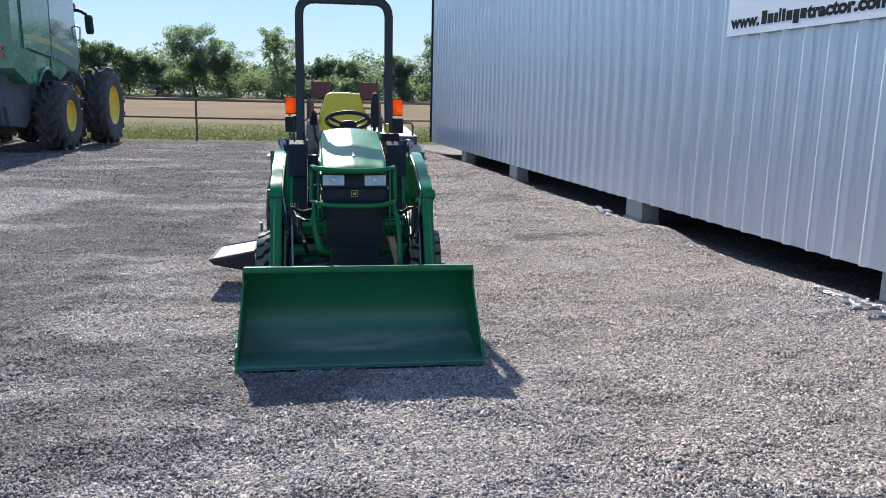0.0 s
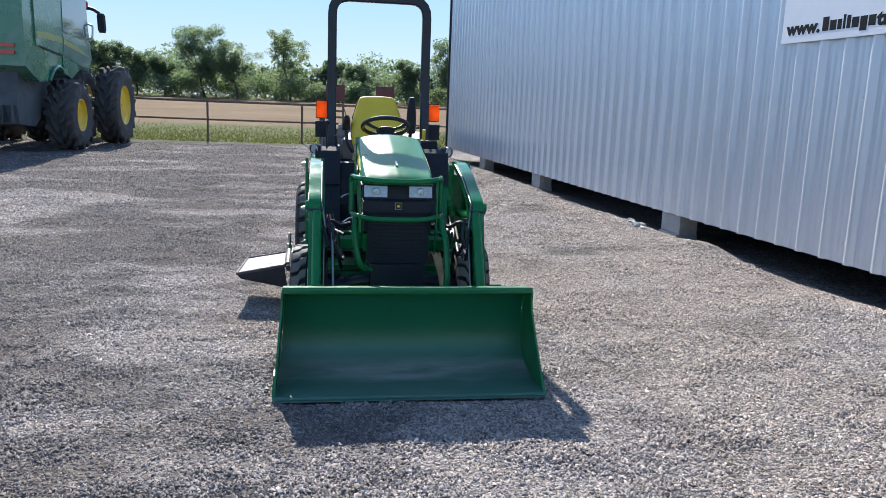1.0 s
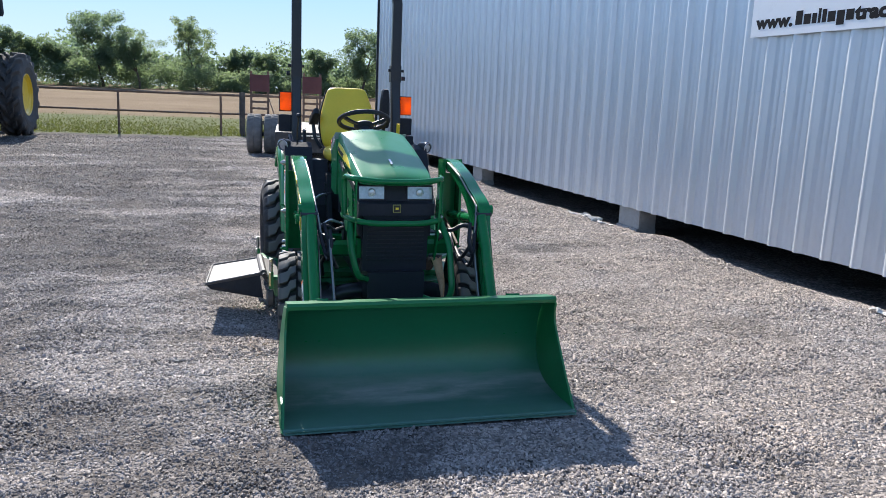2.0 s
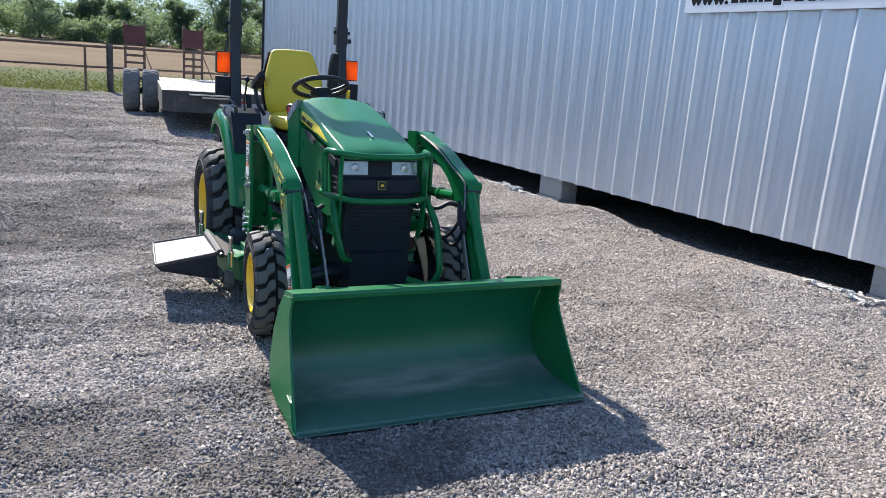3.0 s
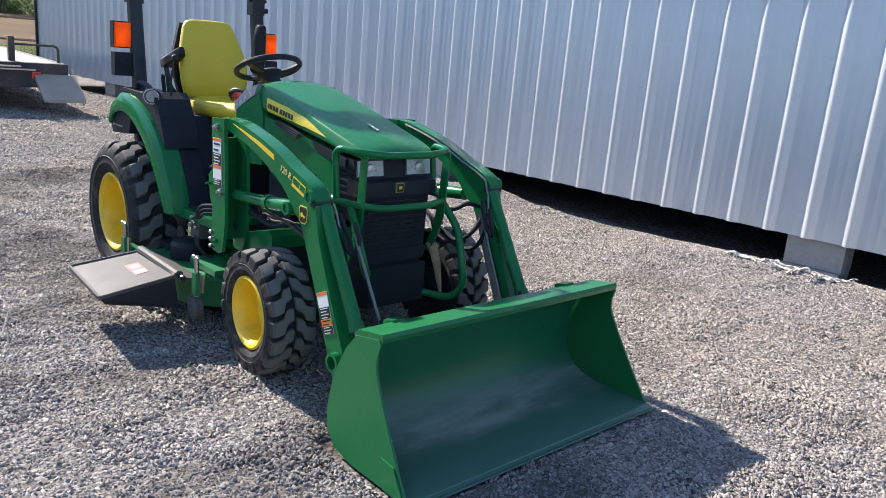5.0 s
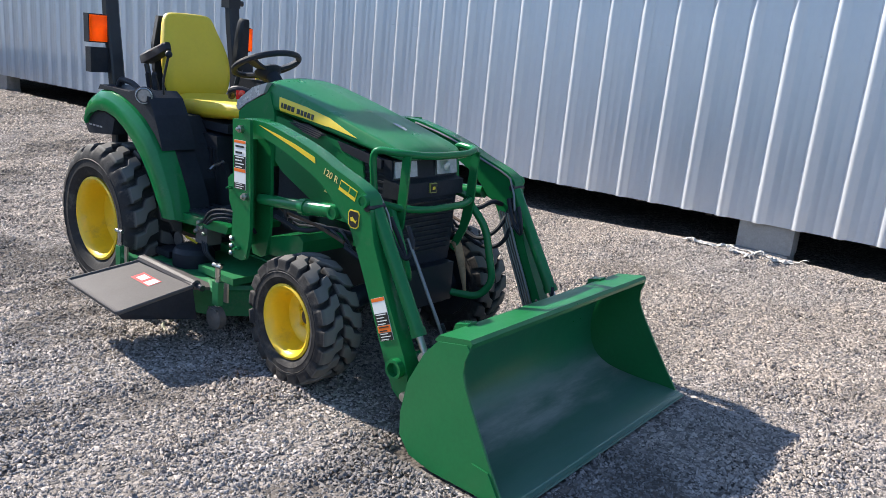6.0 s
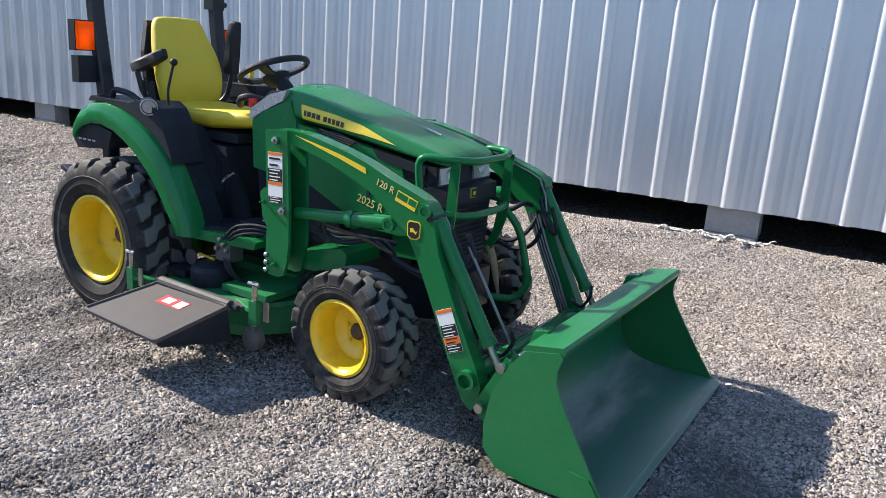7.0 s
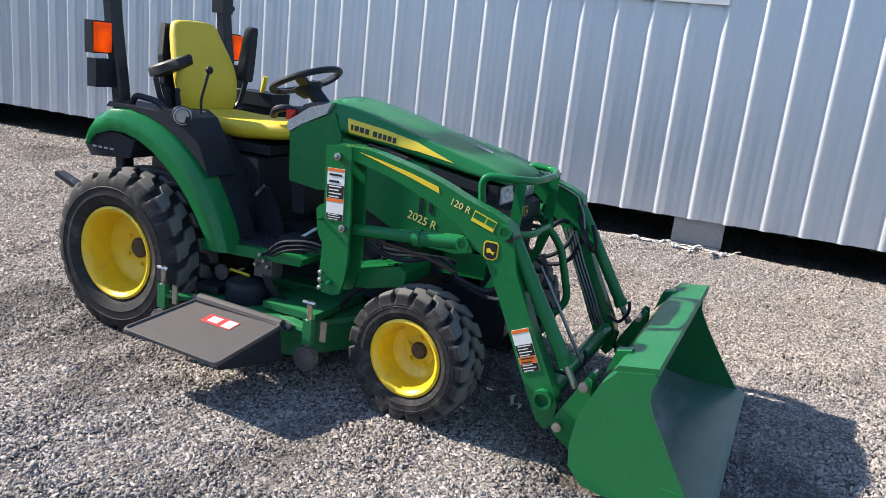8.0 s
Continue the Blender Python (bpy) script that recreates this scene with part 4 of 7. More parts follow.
def rim_mesh(flange, width, dish, disc_r):
    """A dished wheel: rolled flange, barrel and a deep centre disc; the outer side looks to -x."""
    w = width / 2
    bm = bm_new()
    prof = [(-w, flange - 0.016), (-w - 0.008, flange - 0.004), (-w - 0.004, flange + 0.006), (-w + 0.012, flange + 0.004), (-w + 0.02, flange - 0.012), (w - 0.02, flange - 0.012), (w, flange + 0.004), (w + 0.004, flange - 0.012),
            (w - 0.02, flange - 0.026), (-w + dish + 0.012, flange - 0.030), (-w + dish + 0.012, 0.03), (-w + dish, 0.03), (-w + dish, disc_r * 0.55), (-w + dish - 0.018, disc_r * 0.75), (-w + dish - 0.022, disc_r * 0.92), (-w + 0.035, flange - 0.030), (-w + 0.01, flange - 0.022)]
    lathe(bm, prof, "X", 40, close=True)
    return bm


def wheel(x, y, z, radius, width, flange, dish, lugs, lug_h, lug_w, side, hub_r):
    rim = part("wheel", rim_mesh(flange, width * 0.82, dish, flange - 0.03), YELLOW, tractor, "yellow painted dished steel wheel", smooth=True)
    steer = radians(-3.5) if radius < 0.3 else 0.0
    rim.matrix_local = Matrix.Translation((x, y, z)) @ Matrix.Rotation(steer + (math.pi if side > 0 else 0), 4, "Z") @ Matrix.Rotation(radians(17 * lugs % 50), 4, "X")
    part("tyre", tyre_mesh(radius, width, flange - 0.002, lugs, lug_h, lug_w, wrap=1.0 if radius < 0.3 else 0.45), FRONT_RUBBER if radius < 0.3 else REAR_RUBBER, rim, "dusty black bar-tread tyre", smooth=True)
    disc = -width * 0.41 + dish
    hub = bm_new()
    lathe(hub, [(disc - 0.016, 0.0001), (disc - 0.016, hub_r * 0.8), (disc - 0.006, hub_r), (disc + 0.1, hub_r)], "X", 20)
    part("hub", hub, RUST, rim, "rusty brown wheel hub", smooth=True)
    for k in range(5):
        a = 2 * math.pi * k / 5
        c = Vector((0, math.cos(a), math.sin(a))) * hub_r * 1.55
        part("lug_bolt", lathe(bm_new(), [(disc - 0.014, 0.008), (disc - 0.014, 0.009), (disc + 0.002, 0.009)], "X", 6, c), YELLOW, rim)


def wheels(side):
    wheel(side * 0.476 - 0.019, 0.020, 0.254, 0.256, 0.196, 0.145, 0.108, 19, 0.026, 0.054, side, 0.034)
    wheel(side * 0.453 - 0.017, 1.475, 0.362, 0.370, 0.310, 0.202, 0.140, 20, 0.025, 0.066, side, 0.047)


both(wheels)

# chassis, engine block, axles
bm = bm_new()
prism(bm, [(-0.12, 0.30), (-0.12, 0.46), (0.55, 0.46), (0.60, 0.52), (1.20, 0.52), (1.62, 0.50), (1.70, 0.30), (1.45, 0.22), (1.0, 0.26), (0.5, 0.28)], -0.13, 0.13)
part("chassis", bm, BLACK_STEEL, tractor, "dark oily frame and transmission housing", bevel=0.012)
bm = bm_new()
box(bm, -0.16, 0.16, 0.0, 0.62, 0.46, 0.80)
box(bm, -0.19, -0.16, 0.08, 0.30, 0.48, 0.62)
cyl(bm, (-0.20, 0.40, 0.55), (0.20, 0.40, 0.55), 0.05)
cyl(bm, (-0.19, 0.18, 0.70), (-0.14, 0.18, 0.70), 0.06)
part("engine", bm, BLACK, tractor, "dark engine block behind the side panel", bevel=0.01)
bm = bm_new()
tube(bm, [(-0.42, 0, 0.23), (-0.22, 0, 0.30), (0.22, 0, 0.30), (0.42, 0, 0.23)], 0.045, 12, 0.06)
for s in (-1, 1):
    cyl(bm, (s * 0.36, 0, 0.15), (s * 0.36, 0, 0.34), 0.045)
    cyl(bm, (s * 0.30, 0.01, 0.252), (s * 0.40, 0.01, 0.252), 0.085)
    d = -0.021
    # Added dark disc, in place of shade on the wheel's yellow inside.
    lathe(bm, [(s * 0.374 + d, 0.02), (s * 0.371 + d, 0.160), (s * 0.384 + d, 0.160), (s * 0.43 + d, 0.118), (s * 0.44 + d, 0.02)], "X", 24, (0, 0.012, 0.254))
part("front_axle", bm, BLACK_STEEL, tractor, "dark front axle with final drives and added dark discs inside the wheels", smooth=True)
bm = bm_new()
cyl(bm, (-0.44, 1.45, 0.355), (0.44, 1.45, 0.355), 0.065)
box(bm, -0.16, 0.16, 1.30, 1.62, 0.26, 0.52)
part("rear_axle", bm, GREEN, tractor, "green rear axle housing", bevel=0.01)

# hood: lofted shell with a raised centre and rolled shoulders
def hood_ring(y, top, shoulder, low, half, crown):
    pts = []
    for fx, fz in ((-1.0, low), (-1.0, low + (shoulder - low) * 0.5), (-0.975, shoulder - 0.008), (-0.925, shoulder + (top - shoulder) * 0.52), (-0.905, shoulder + (top - shoulder) * 0.64), (-0.865, shoulder + (top - shoulder) * 0.71), (-0.58, top - 0.006), (-0.34, top + 0.001), (-0.10, top + crown), (0.0, top + crown + 0.002)):
        pts.append((fx * half, y, fz))
    pts += [(-x, yy, z) for x, yy, z in pts[-2::-1]]
    return [Vector(p) for p in pts]


rings = [hood_ring(0.725, 1.112, 1.055, 0.985, 0.200, 0.000), hood_ring(0.69, 1.134, 1.068, 0.985, 0.206, 0.003), hood_ring(0.62, 1.130, 1.064, 0.978, 0.211, 0.004), hood_ring(0.55, 1.116, 1.055, 0.970, 0.212, 0.005), hood_ring(0.38, 1.076, 1.024, 0.950, 0.214, 0.005),
         hood_ring(0.20, 1.028, 0.988, 0.925, 0.213, 0.005), hood_ring(0.05, 0.988, 0.958, 0.905, 0.210, 0.004), hood_ring(-0.07, 0.957, 0.933, 0.892, 0.206, 0.003), hood_ring(-0.13, 0.938, 0.918, 0.888, 0.200, 0.002), hood_ring(-0.172, 0.912, 0.904, 0.884, 0.190, 0.0)]
hood = part("hood", loft(bm_new(), rings), HOOD_GREEN, tractor, "glossy green sloping hood", smooth=True)
hood_sub = hood.modifiers.new("round", "SUBSURF")
hood_sub.levels = hood_sub.render_levels = 2
part("hood_badge", box(bm_new(), -0.006, 0.006, 0.0, 0.075, 0.981, 0.985, Matrix.Translation((0, 0.02, 0.983)) @ Matrix.Rotation(radians(14.8), 4, "X") @ Matrix.Translation((0, -0.02, -0.975))), SILVER, hood, "thin silver strip")


def side_panel(s):
    bm = bm_new()
    prism(bm, [(0.66, 0.982), (0.38, 0.945), (0.20, 0.920), (0.05, 0.898), (0.02, 0.77), (-0.02, 0.66), (-0.045, 0.605), (0.03, 0.585), (0.27, 0.590), (0.30, 0.622), (0.54, 0.728), (0.61, 0.78), (0.68, 0.80)], s * 0.168, s * 0.205)
    part("side_panel", bm, HOOD_GREEN, tractor, "green engine side panel", bevel=0.008)
    bm = bm_new()
    prism(bm, [(0.23, 0.592), (-0.10, 0.600), (-0.10, 0.500), (0.08, 0.492)], s * 0.150, s * 0.190)
    part("lower_side_plate", bm, GREEN, tractor, "green plate under the engine side panel", bevel=0.006)
    bm = bm_new()
    prism(bm, [(0.05, 0.900), (-0.125, 0.878), (-0.13, 0.62), (-0.02, 0.64), (0.02, 0.77)], s * 0.165, s * 0.192)
    for k in range(7):
        box(bm, min(s * 0.190, s * 0.200), max(s * 0.190, s * 0.200), -0.115, 0.03, 0.68 + 0.027 * k, 0.688 + 0.027 * k)
    part("side_grille", bm, BLACK, tractor, "black slotted side grille", bevel=0.003, segs=1)
    lo, hi = sorted((s * 0.2130, s * 0.2165))
    mesh = part("side_vent", prism(bm_new(), [(0.500, 0.958), (0.375, 0.966), (0.250, 0.934), (0.335, 0.914)], lo, hi), BLACK, tractor, "black mesh vent under the hood's edge", bevel=0.001, segs=1)
    for k in range(4):
        f = (k + 0.6) / 4.4
        part("vent_bar", box(bm_new(), lo - 0.0015, hi + 0.0015, 0.268 + 0.04 * f, 0.480 - 0.09 * f, -0.0022, 0.0022, Matrix.Translation((0, 0, 0.958 - 0.040 * f)) @ Matrix.Translation((0, 0.37, 0)) @ Matrix.Rotation(radians(9), 4, "X") @ Matrix.Translation((0, -0.37, 0))), GREY_PLASTIC, mesh)
    # Solid black slab in place of the shade inside the opening.
    lo, hi = sorted((s * 0.196, s * 0.2085))
    part("side_opening", prism(bm_new(), [(0.190, 0.920), (0.05, 0.900), (-0.07, 0.880), (-0.07, 0.845), (0.05, 0.862), (0.160, 0.885)], lo, hi), BLACK, tractor, "black slab standing for the shaded opening below the hood", bevel=0.002, segs=1)
    for k in (0, 1):
        part("panel_slot", box(bm_new(), min(s * 0.203, s * 0.2075), max(s * 0.203, s * 0.2075), 0.195 - 0.045 * k, 0.210 - 0.045 * k, 0.720 + 0.012 * k, 0.785 - 0.005 * k), BLACK, tractor)


both(side_panel)

# nose: black panel with two lamps and a square badge
bm = bm_new()
prism(bm, [(-0.116, 0.886), (-0.128, 0.806), (-0.168, 0.796), (-0.172, 0.735), (-0.08, 0.735), (-0.08, 0.886)], -0.200, 0.200)
part("nose_panel", bm, BLACK, tractor, "black nose panel", bevel=0.006)
bm = bm_new()
prism(bm, [(-0.160, 0.733), (-0.150, 0.50), (-0.145, 0.44), (-0.08, 0.44), (-0.08, 0.733)], -0.172, 0.172)
grille = part("grille", bm, BLACK, tractor, "black radiator grille", bevel=0.005)
for k in range(11):
    box_bm = box(bm_new(), -0.150, 0.150, -0.166 + 0.0007 * k, -0.150, 0.708 - 0.021 * k, 0.714 - 0.021 * k)
    part("slat", box_bm, BLACK_STEEL, grille)
bm = bm_new()
prism(bm, [(-0.20, 0.44), (-0.20, 0.27), (-0.05, 0.24), (0.10, 0.28), (0.10, 0.44)], -0.15, 0.15)
part("front_bracket", bm, BLACK_STEEL, tractor, "black front weight bracket", bevel=0.01)
for s in (-1, 1):
    bm = bm_new()
    prism(bm, [(-0.1165, 0.882), (-0.128, 0.880), (-0.138, 0.818), (-0.124, 0.810)], s * 0.062, s * 0.192)
    lamp = part("headlight", bm, LENS, tractor, "clear rectangular headlight", bevel=0.006)
    part("lamp_reflector", lathe(bm_new(), [(-0.140, 0.004), (-0.137, 0.018), (-0.129, 0.024)], "Y", 14, (s * 0.127, 0, 0.848)), SILVER, lamp)
    part("lamp_surround", box(bm_new(), min(s * 0.054, s * 0.198), max(s * 0.054, s * 0.198), -0.126, -0.112, 0.802, 0.886), BLACK, lamp)
badge = part("nose_emblem", box(bm_new(), -0.021, 0.019, -0.178, -0.166, 0.752, 0.792), DULL_YELLOW, tractor, "small dull yellow and black square emblem", bevel=0.004)
part("emblem_field", box(bm_new(), -0.018, 0.016, -0.1795, -0.175, 0.755, 0.789), DECAL_BLACK, badge, bevel=0.002)
part("emblem_mark", box(bm_new(), -0.009, 0.007, -0.1808, -0.178, 0.766, 0.778), DECAL_YELLOW, badge)

# brush guard of bent tube
bm = bm_new()
tube(bm, [(-0.262, -0.100, 0.715), (-0.262, -0.070, 0.930), (-0.232, -0.215, 0.928), (-0.12, -0.248, 0.918), (0.11, -0.248, 0.918), (0.222, -0.215, 0.928), (0.250, -0.070, 0.930), (0.250, -0.100, 0.715)], 0.015, 12, 0.05)
part("guard_top_bar", bm, GREEN, tractor, smooth=True)
bm = bm_new()
tube(bm, [(-0.262, -0.04, 0.722), (-0.262, -0.115, 0.722), (-0.225, -0.220, 0.715), (-0.12, -0.252, 0.706), (0.11, -0.252, 0.706), (0.215, -0.220, 0.715), (0.250, -0.115, 0.722), (0.250, -0.04, 0.722)], 0.015, 12, 0.05)
part("guard_mid_bar", bm, GREEN, tractor, smooth=True)
for s in (-1, 1):
    bm = bm_new()
    xu = s * 0.216 - 0.006
    prism(bm, [(-0.238, 0.920), (-0.198, 0.920), (-0.188, 0.715), (-0.168, 0.580), (-0.120, 0.480), (-0.150, 0.470), (-0.200, 0.560), (-0.226, 0.640), (-0.232, 0.715)], xu - 0.004, xu + 0.004)
    part("guard_upright", bm, GREEN, tractor, "green flat-bar guard upright", bevel=0.002, segs=1)
    bm = bm_new()
    if s > 0:
        tube(bm, [(0.232, -0.17, 0.71), (0.262, -0.27, 0.60), (0.268, -0.335, 0.36), (0.235, -0.29, 0.285), (0.14, -0.17, 0.30)], 0.017, 12, 0.06)
    else:
        tube(bm, [(-0.240, -0.17, 0.71), (-0.250, -0.24, 0.60), (-0.215, -0.27, 0.44), (-0.14, -0.17, 0.40)], 0.017, 12, 0.05)
    part("guard_lower_bar", bm, GREEN, tractor, smooth=True)

# cowl, dash and steering wheel
bm = bm_new()
prism(bm, [(0.640, 1.072), (0.800, 1.004), (0.862, 0.960), (0.852, 0.752), (0.700, 0.735), (0.600, 0.745), (0.600, 0.980)], -0.214, 0.214)
part("cowl", bm, HOOD_GREEN, tractor, "green cowl behind the hood", smooth=True, bevel=0.034, segs=6)
bm = bm_new()
prism(bm, [(0.655, 1.112), (0.76, 1.082), (0.872, 1.012), (0.880, 0.985), (0.866, 0.966), (0.80, 1.006), (0.68, 1.062)], -0.216, 0.216)
part("dash_trim", bm, SILVER, tractor, "silver dash trim", bevel=0.010, segs=3)
bm = bm_new()
prism(bm, [(0.74, 1.090), (0.80, 1.095), (0.885, 1.03), (0.90, 0.95), (0.86, 0.60), (0.80, 0.60), (0.80, 1.00)], -0.165, 0.165)
part("dashboard", bm, BLACK, tractor, "black dashboard and pedestal", bevel=0.015)
part("steering_column", tube(bm_new(), [(0, 0.80, 1.04), (0, 0.93, 1.155)], 0.034, 14), BLACK, tractor, smooth=True)
tilt = Matrix.Translation((0, 0.945, 1.175)) @ Matrix.Rotation(radians(-24), 4, "X")
bm = bm_new()
ring = [tilt @ Vector((0.158 * math.cos(a), 0.158 * math.sin(a), 0)) for a in (2 * math.pi * k / 40 for k in range(41))]
tube(bm, ring, 0.0145, 10)
sw = part("steering_wheel", bm, BLACK, tractor, "black three-spoke steering wheel", smooth=True)
bm = bm_new()
lathe(bm, [(-0.075, 0.034), (-0.05, 0.060), (-0.026, 0.066), (-0.016, 0.052), (-0.014, 0.0001)], "Z", 20)
bmesh.ops.transform(bm, matrix=tilt, verts=bm.verts)
part("wheel_hub", bm, BLACK, sw, smooth=True)
for a in (90, 205, 335):
    d = Vector((math.cos(radians(a)), math.sin(radians(a)), 0))
    part("spoke", tube(bm_new(), [tilt @ (d * 0.03 + Vector((0, 0, -0.03))), tilt @ (d * 0.10 + Vector((0, 0, -0.022))), tilt @ (d * 0.156)], 0.014, 8, 0.04, square=(0.027, 0.009)), BLACK, sw, smooth=True)
bm = bm_new()
tube(bm, [(0.20, 0.90, 1.00), (0.25, 0.93, 1.07)], 0.006, 8)
part("throttle_lever", bm, BLACK, tractor, smooth=True)
bm = bm_new()
tube(bm, [(-0.150, 0.86, 1.045), (-0.185, 0.915, 1.060), (-0.190, 0.965, 1.045), (-0.165, 0.99, 1.015)], 0.017, 10, 0.03)
part("shuttle_lever", bm, BLACK, tractor, smooth=True)
for s in (-1, 1):
    bm = bm_new()
    prism(bm, [(0.86, 0.47), (0.90, 0.60), (0.96, 0.70), (1.00, 0.70), (1.00, 0.46)], s * 0.20, s * 0.225)
    for k in range(4):
        box(bm, min(s * 0.224, s * 0.232), max(s * 0.224, s * 0.232), 1.02 + 0.03 * k, 1.035 + 0.03 * k, 0.52, 0.76)
    part("seat_box_vent", bm, BLACK_STEEL, tractor, "ribbed black side cover", bevel=0.003, segs=1)
    part("foot_bracket", tube(bm_new(), [(s * 0.20, 1.00, 0.700), (s * 0.27, 0.97, 0.690), (s * 0.30, 0.96, 0.672)], 0.009, 8, 0.02), STEEL, tractor, "bright bare steel bracket", smooth=True)
part("red_switch", box(bm_new(), -0.215, -0.185, 0.86, 0.885, 1.015, 1.055), RED_LENS, tractor, "small red switch", bevel=0.005)

# floor, steps and pedals
for s in (-1, 1):
    bm = bm_new()
    prism(bm, [(1.12, 0.430), (1.12, 0.478), (0.62, 0.500), (0.585, 0.492), (0.60, 0.458)], s * 0.16, s * 0.455)
    floor_part = part("step", bm, GREEN, tractor, "green step plate with black ribbed mat", bevel=0.012)
    for k in range(5):
        x0 = s * (0.190 + 0.048 * k)
        part("mat_rib", prism(bm_new(), [(1.10, 0.472), (1.10, 0.491), (0.64, 0.511), (0.62, 0.505), (0.62, 0.492)], min(x0, x0 + s * 0.038), max(x0, x0 + s * 0.038)), BLACK, floor_part, bevel=0.003, segs=1)
    part("pedal", box(bm_new(), min(s * 0.26, s * 0.36), max(s * 0.26, s * 0.36), 0.66, 0.78, 0.520, 0.540, Matrix.Rotation(radians(0), 4, "X")), BLACK, tractor, bevel=0.006)
part("lift_pedal_arm", tube(bm_new(), [(-0.30, 0.72, 0.525), (-0.24, 0.66, 0.58), (-0.16, 0.62, 0.56)], 0.009, 8, 0.02), STEEL, tractor, smooth=True)
bm = bm_new()
prism(bm, [(0.98, 0.60), (1.02, 0.82), (1.50, 0.84), (1.64, 0.80), (1.66, 0.45), (0.98, 0.45)], -0.225, 0.225)
part("seat_box", bm, BLACK, tractor, "black seat support box", bevel=0.015)


# seat: two-part moulded cushion and tall back
def pad(rings, name, parent, label=""):
    ob = part(name, loft(bm_new(), rings), VINYL, parent, label, smooth=True)
    sub = ob.modifiers.new("round", "SUBSURF")
    sub.levels = sub.render_levels = 2
    return ob


def oval(cx, y, cz, half, z0, z1, dip=0.0, n=14):
    pts = []
    for k in range(n):
        a = 2 * math.pi * k / n
        x = cx + half * math.copysign(abs(math.cos(a)) ** 0.55, math.cos(a))
        z = (z0 + z1) / 2 + (z1 - z0) / 2 * math.copysign(abs(math.sin(a)) ** 0.6, math.sin(a))
        if math.sin(a) > 0.2:
            z -= dip * (1 - abs(math.cos(a)))
        pts.append(Vector((x, y, z)))
    return pts


cushion = pad([oval(-0.012, 0.875, 0, 0.12, 0.935, 0.965), oval(-0.012, 0.890, 0, 0.165, 0.912, 0.990, 0.004), oval(-0.015, 1.00, 0, 0.190, 0.898, 1.002, 0.018), oval(-0.015, 1.18, 0, 0.198, 0.880, 0.992, 0.024), oval(-0.018, 1.36, 0, 0.198, 0.868, 0.990, 0.015), oval(-0.020, 1.50, 0, 0.180, 0.880, 1.000)], "seat_cushion", tractor, "yellow vinyl seat cushion")
part("seat_rail", box(bm_new(), -0.19, 0.17, 0.98, 1.50, 0.838, 0.880), BLACK, tractor, bevel=0.008)


def back_ring(t, half, thick, bow):
    y, z = 1.515 + 0.085 * t - 0.040 * max(0.0, math.sin(math.pi * min(1.0, (t + 0.12) / 0.95))), 0.965 + 0.415 * t
    pts = []
    for k in range(14):
        a = 2 * math.pi * k / 14
        x = half * math.copysign(abs(math.cos(a)) ** 0.55, math.cos(a))
        d = thick * math.copysign(abs(math.sin(a)) ** 0.6, math.sin(a))
        if math.sin(a) < -0.2:
            d += bow * (1 - abs(math.cos(a)))
        pts.append(Vector((x - 0.02, y + d, z)))
    return pts


back = pad([back_ring(-0.03, 0.15, 0.018, 0), back_ring(0.02, 0.182, 0.045, 0.008), back_ring(0.25, 0.200, 0.055, 0.014), back_ring(0.48, 0.202, 0.055, 0.016), back_ring(0.68, 0.180, 0.052, 0.014), back_ring(0.86, 0.155, 0.048, 0.010), back_ring(0.97, 0.140, 0.040, 0.004), back_ring(1.01, 0.110, 0.020, 0)], "seat_back", tractor, "tall yellow vinyl seat back")
bm = bm_new()
loft(bm, [[Vector((x * h - 0.02, 1.515 + 0.085 * t + d, 0.965 + 0.415 * t)) for x, d in ((-1, 0.040), (1, 0.040), (1, 0.068), (-1, 0.068))] for t, h in ((0.03, 0.180), (0.3, 0.200), (0.6, 0.190), (0.95, 0.145))])
part("seat_shell", bm, BLACK, back, "black seat shell", bevel=0.008)
bm = bm_new()
m = Matrix.Translation((-0.255, 1.535, 1.165)) @ Matrix.Rotation(radians(-19), 4, "X") @ Matrix.Scale(0.88, 4)
loft(bm, [[m @ Vector((x, y, z)) for x, z in ((-0.034 * w, -0.030 * w), (0.034 * w, -0.030 * w), (0.036 * w, 0.012), (0.026 * w, 0.026), (-0.026 * w, 0.026), (-0.036 * w, 0.012))] for y, w in ((0.10, 0.8), (0.085, 1.0), (0.0, 1.0), (-0.10, 0.86), (-0.155, 0.7), (-0.17, 0.45))])
arm = part("armrest", bm, BLACK, tractor, "black padded armrest", smooth=True)
part("armrest_bracket", tube(bm_new(), [(-0.255, 1.60, 1.115), (-0.245, 1.58, 1.02), (-0.20, 1.55, 0.95)], 0.013, 10, 0.03), BLACK_STEEL, arm, smooth=True)
bm = bm_new()
m = Matrix.Translation((0.235, 1.475, 1.215)) @ Matrix.Rotation(radians(96), 4, "X") @ Matrix.Rotation(radians(180), 4, "Z")
loft(bm, [[m @ Vector((x, y, z)) for x, z in ((-0.034 * w, -0.030 * w), (0.034 * w, -0.030 * w), (0.036 * w, 0.012), (0.026 * w, 0.026), (-0.026 * w, 0.026), (-0.036 * w, 0.012))] for y, w in ((0.10, 0.8), (0.085, 1.0), (0.0, 1.0), (-0.10, 0.86), (-0.155, 0.7), (-0.17, 0.45))])
arm = part("armrest", bm, BLACK, tractor, "black padded armrest folded upright", smooth=True)
part("armrest_bracket", tube(bm_new(), [(0.235, 1.48, 1.12), (0.215, 1.50, 1.00), (0.17, 1.52, 0.95)], 0.013, 10, 0.03), BLACK_STEEL, arm, smooth=True)


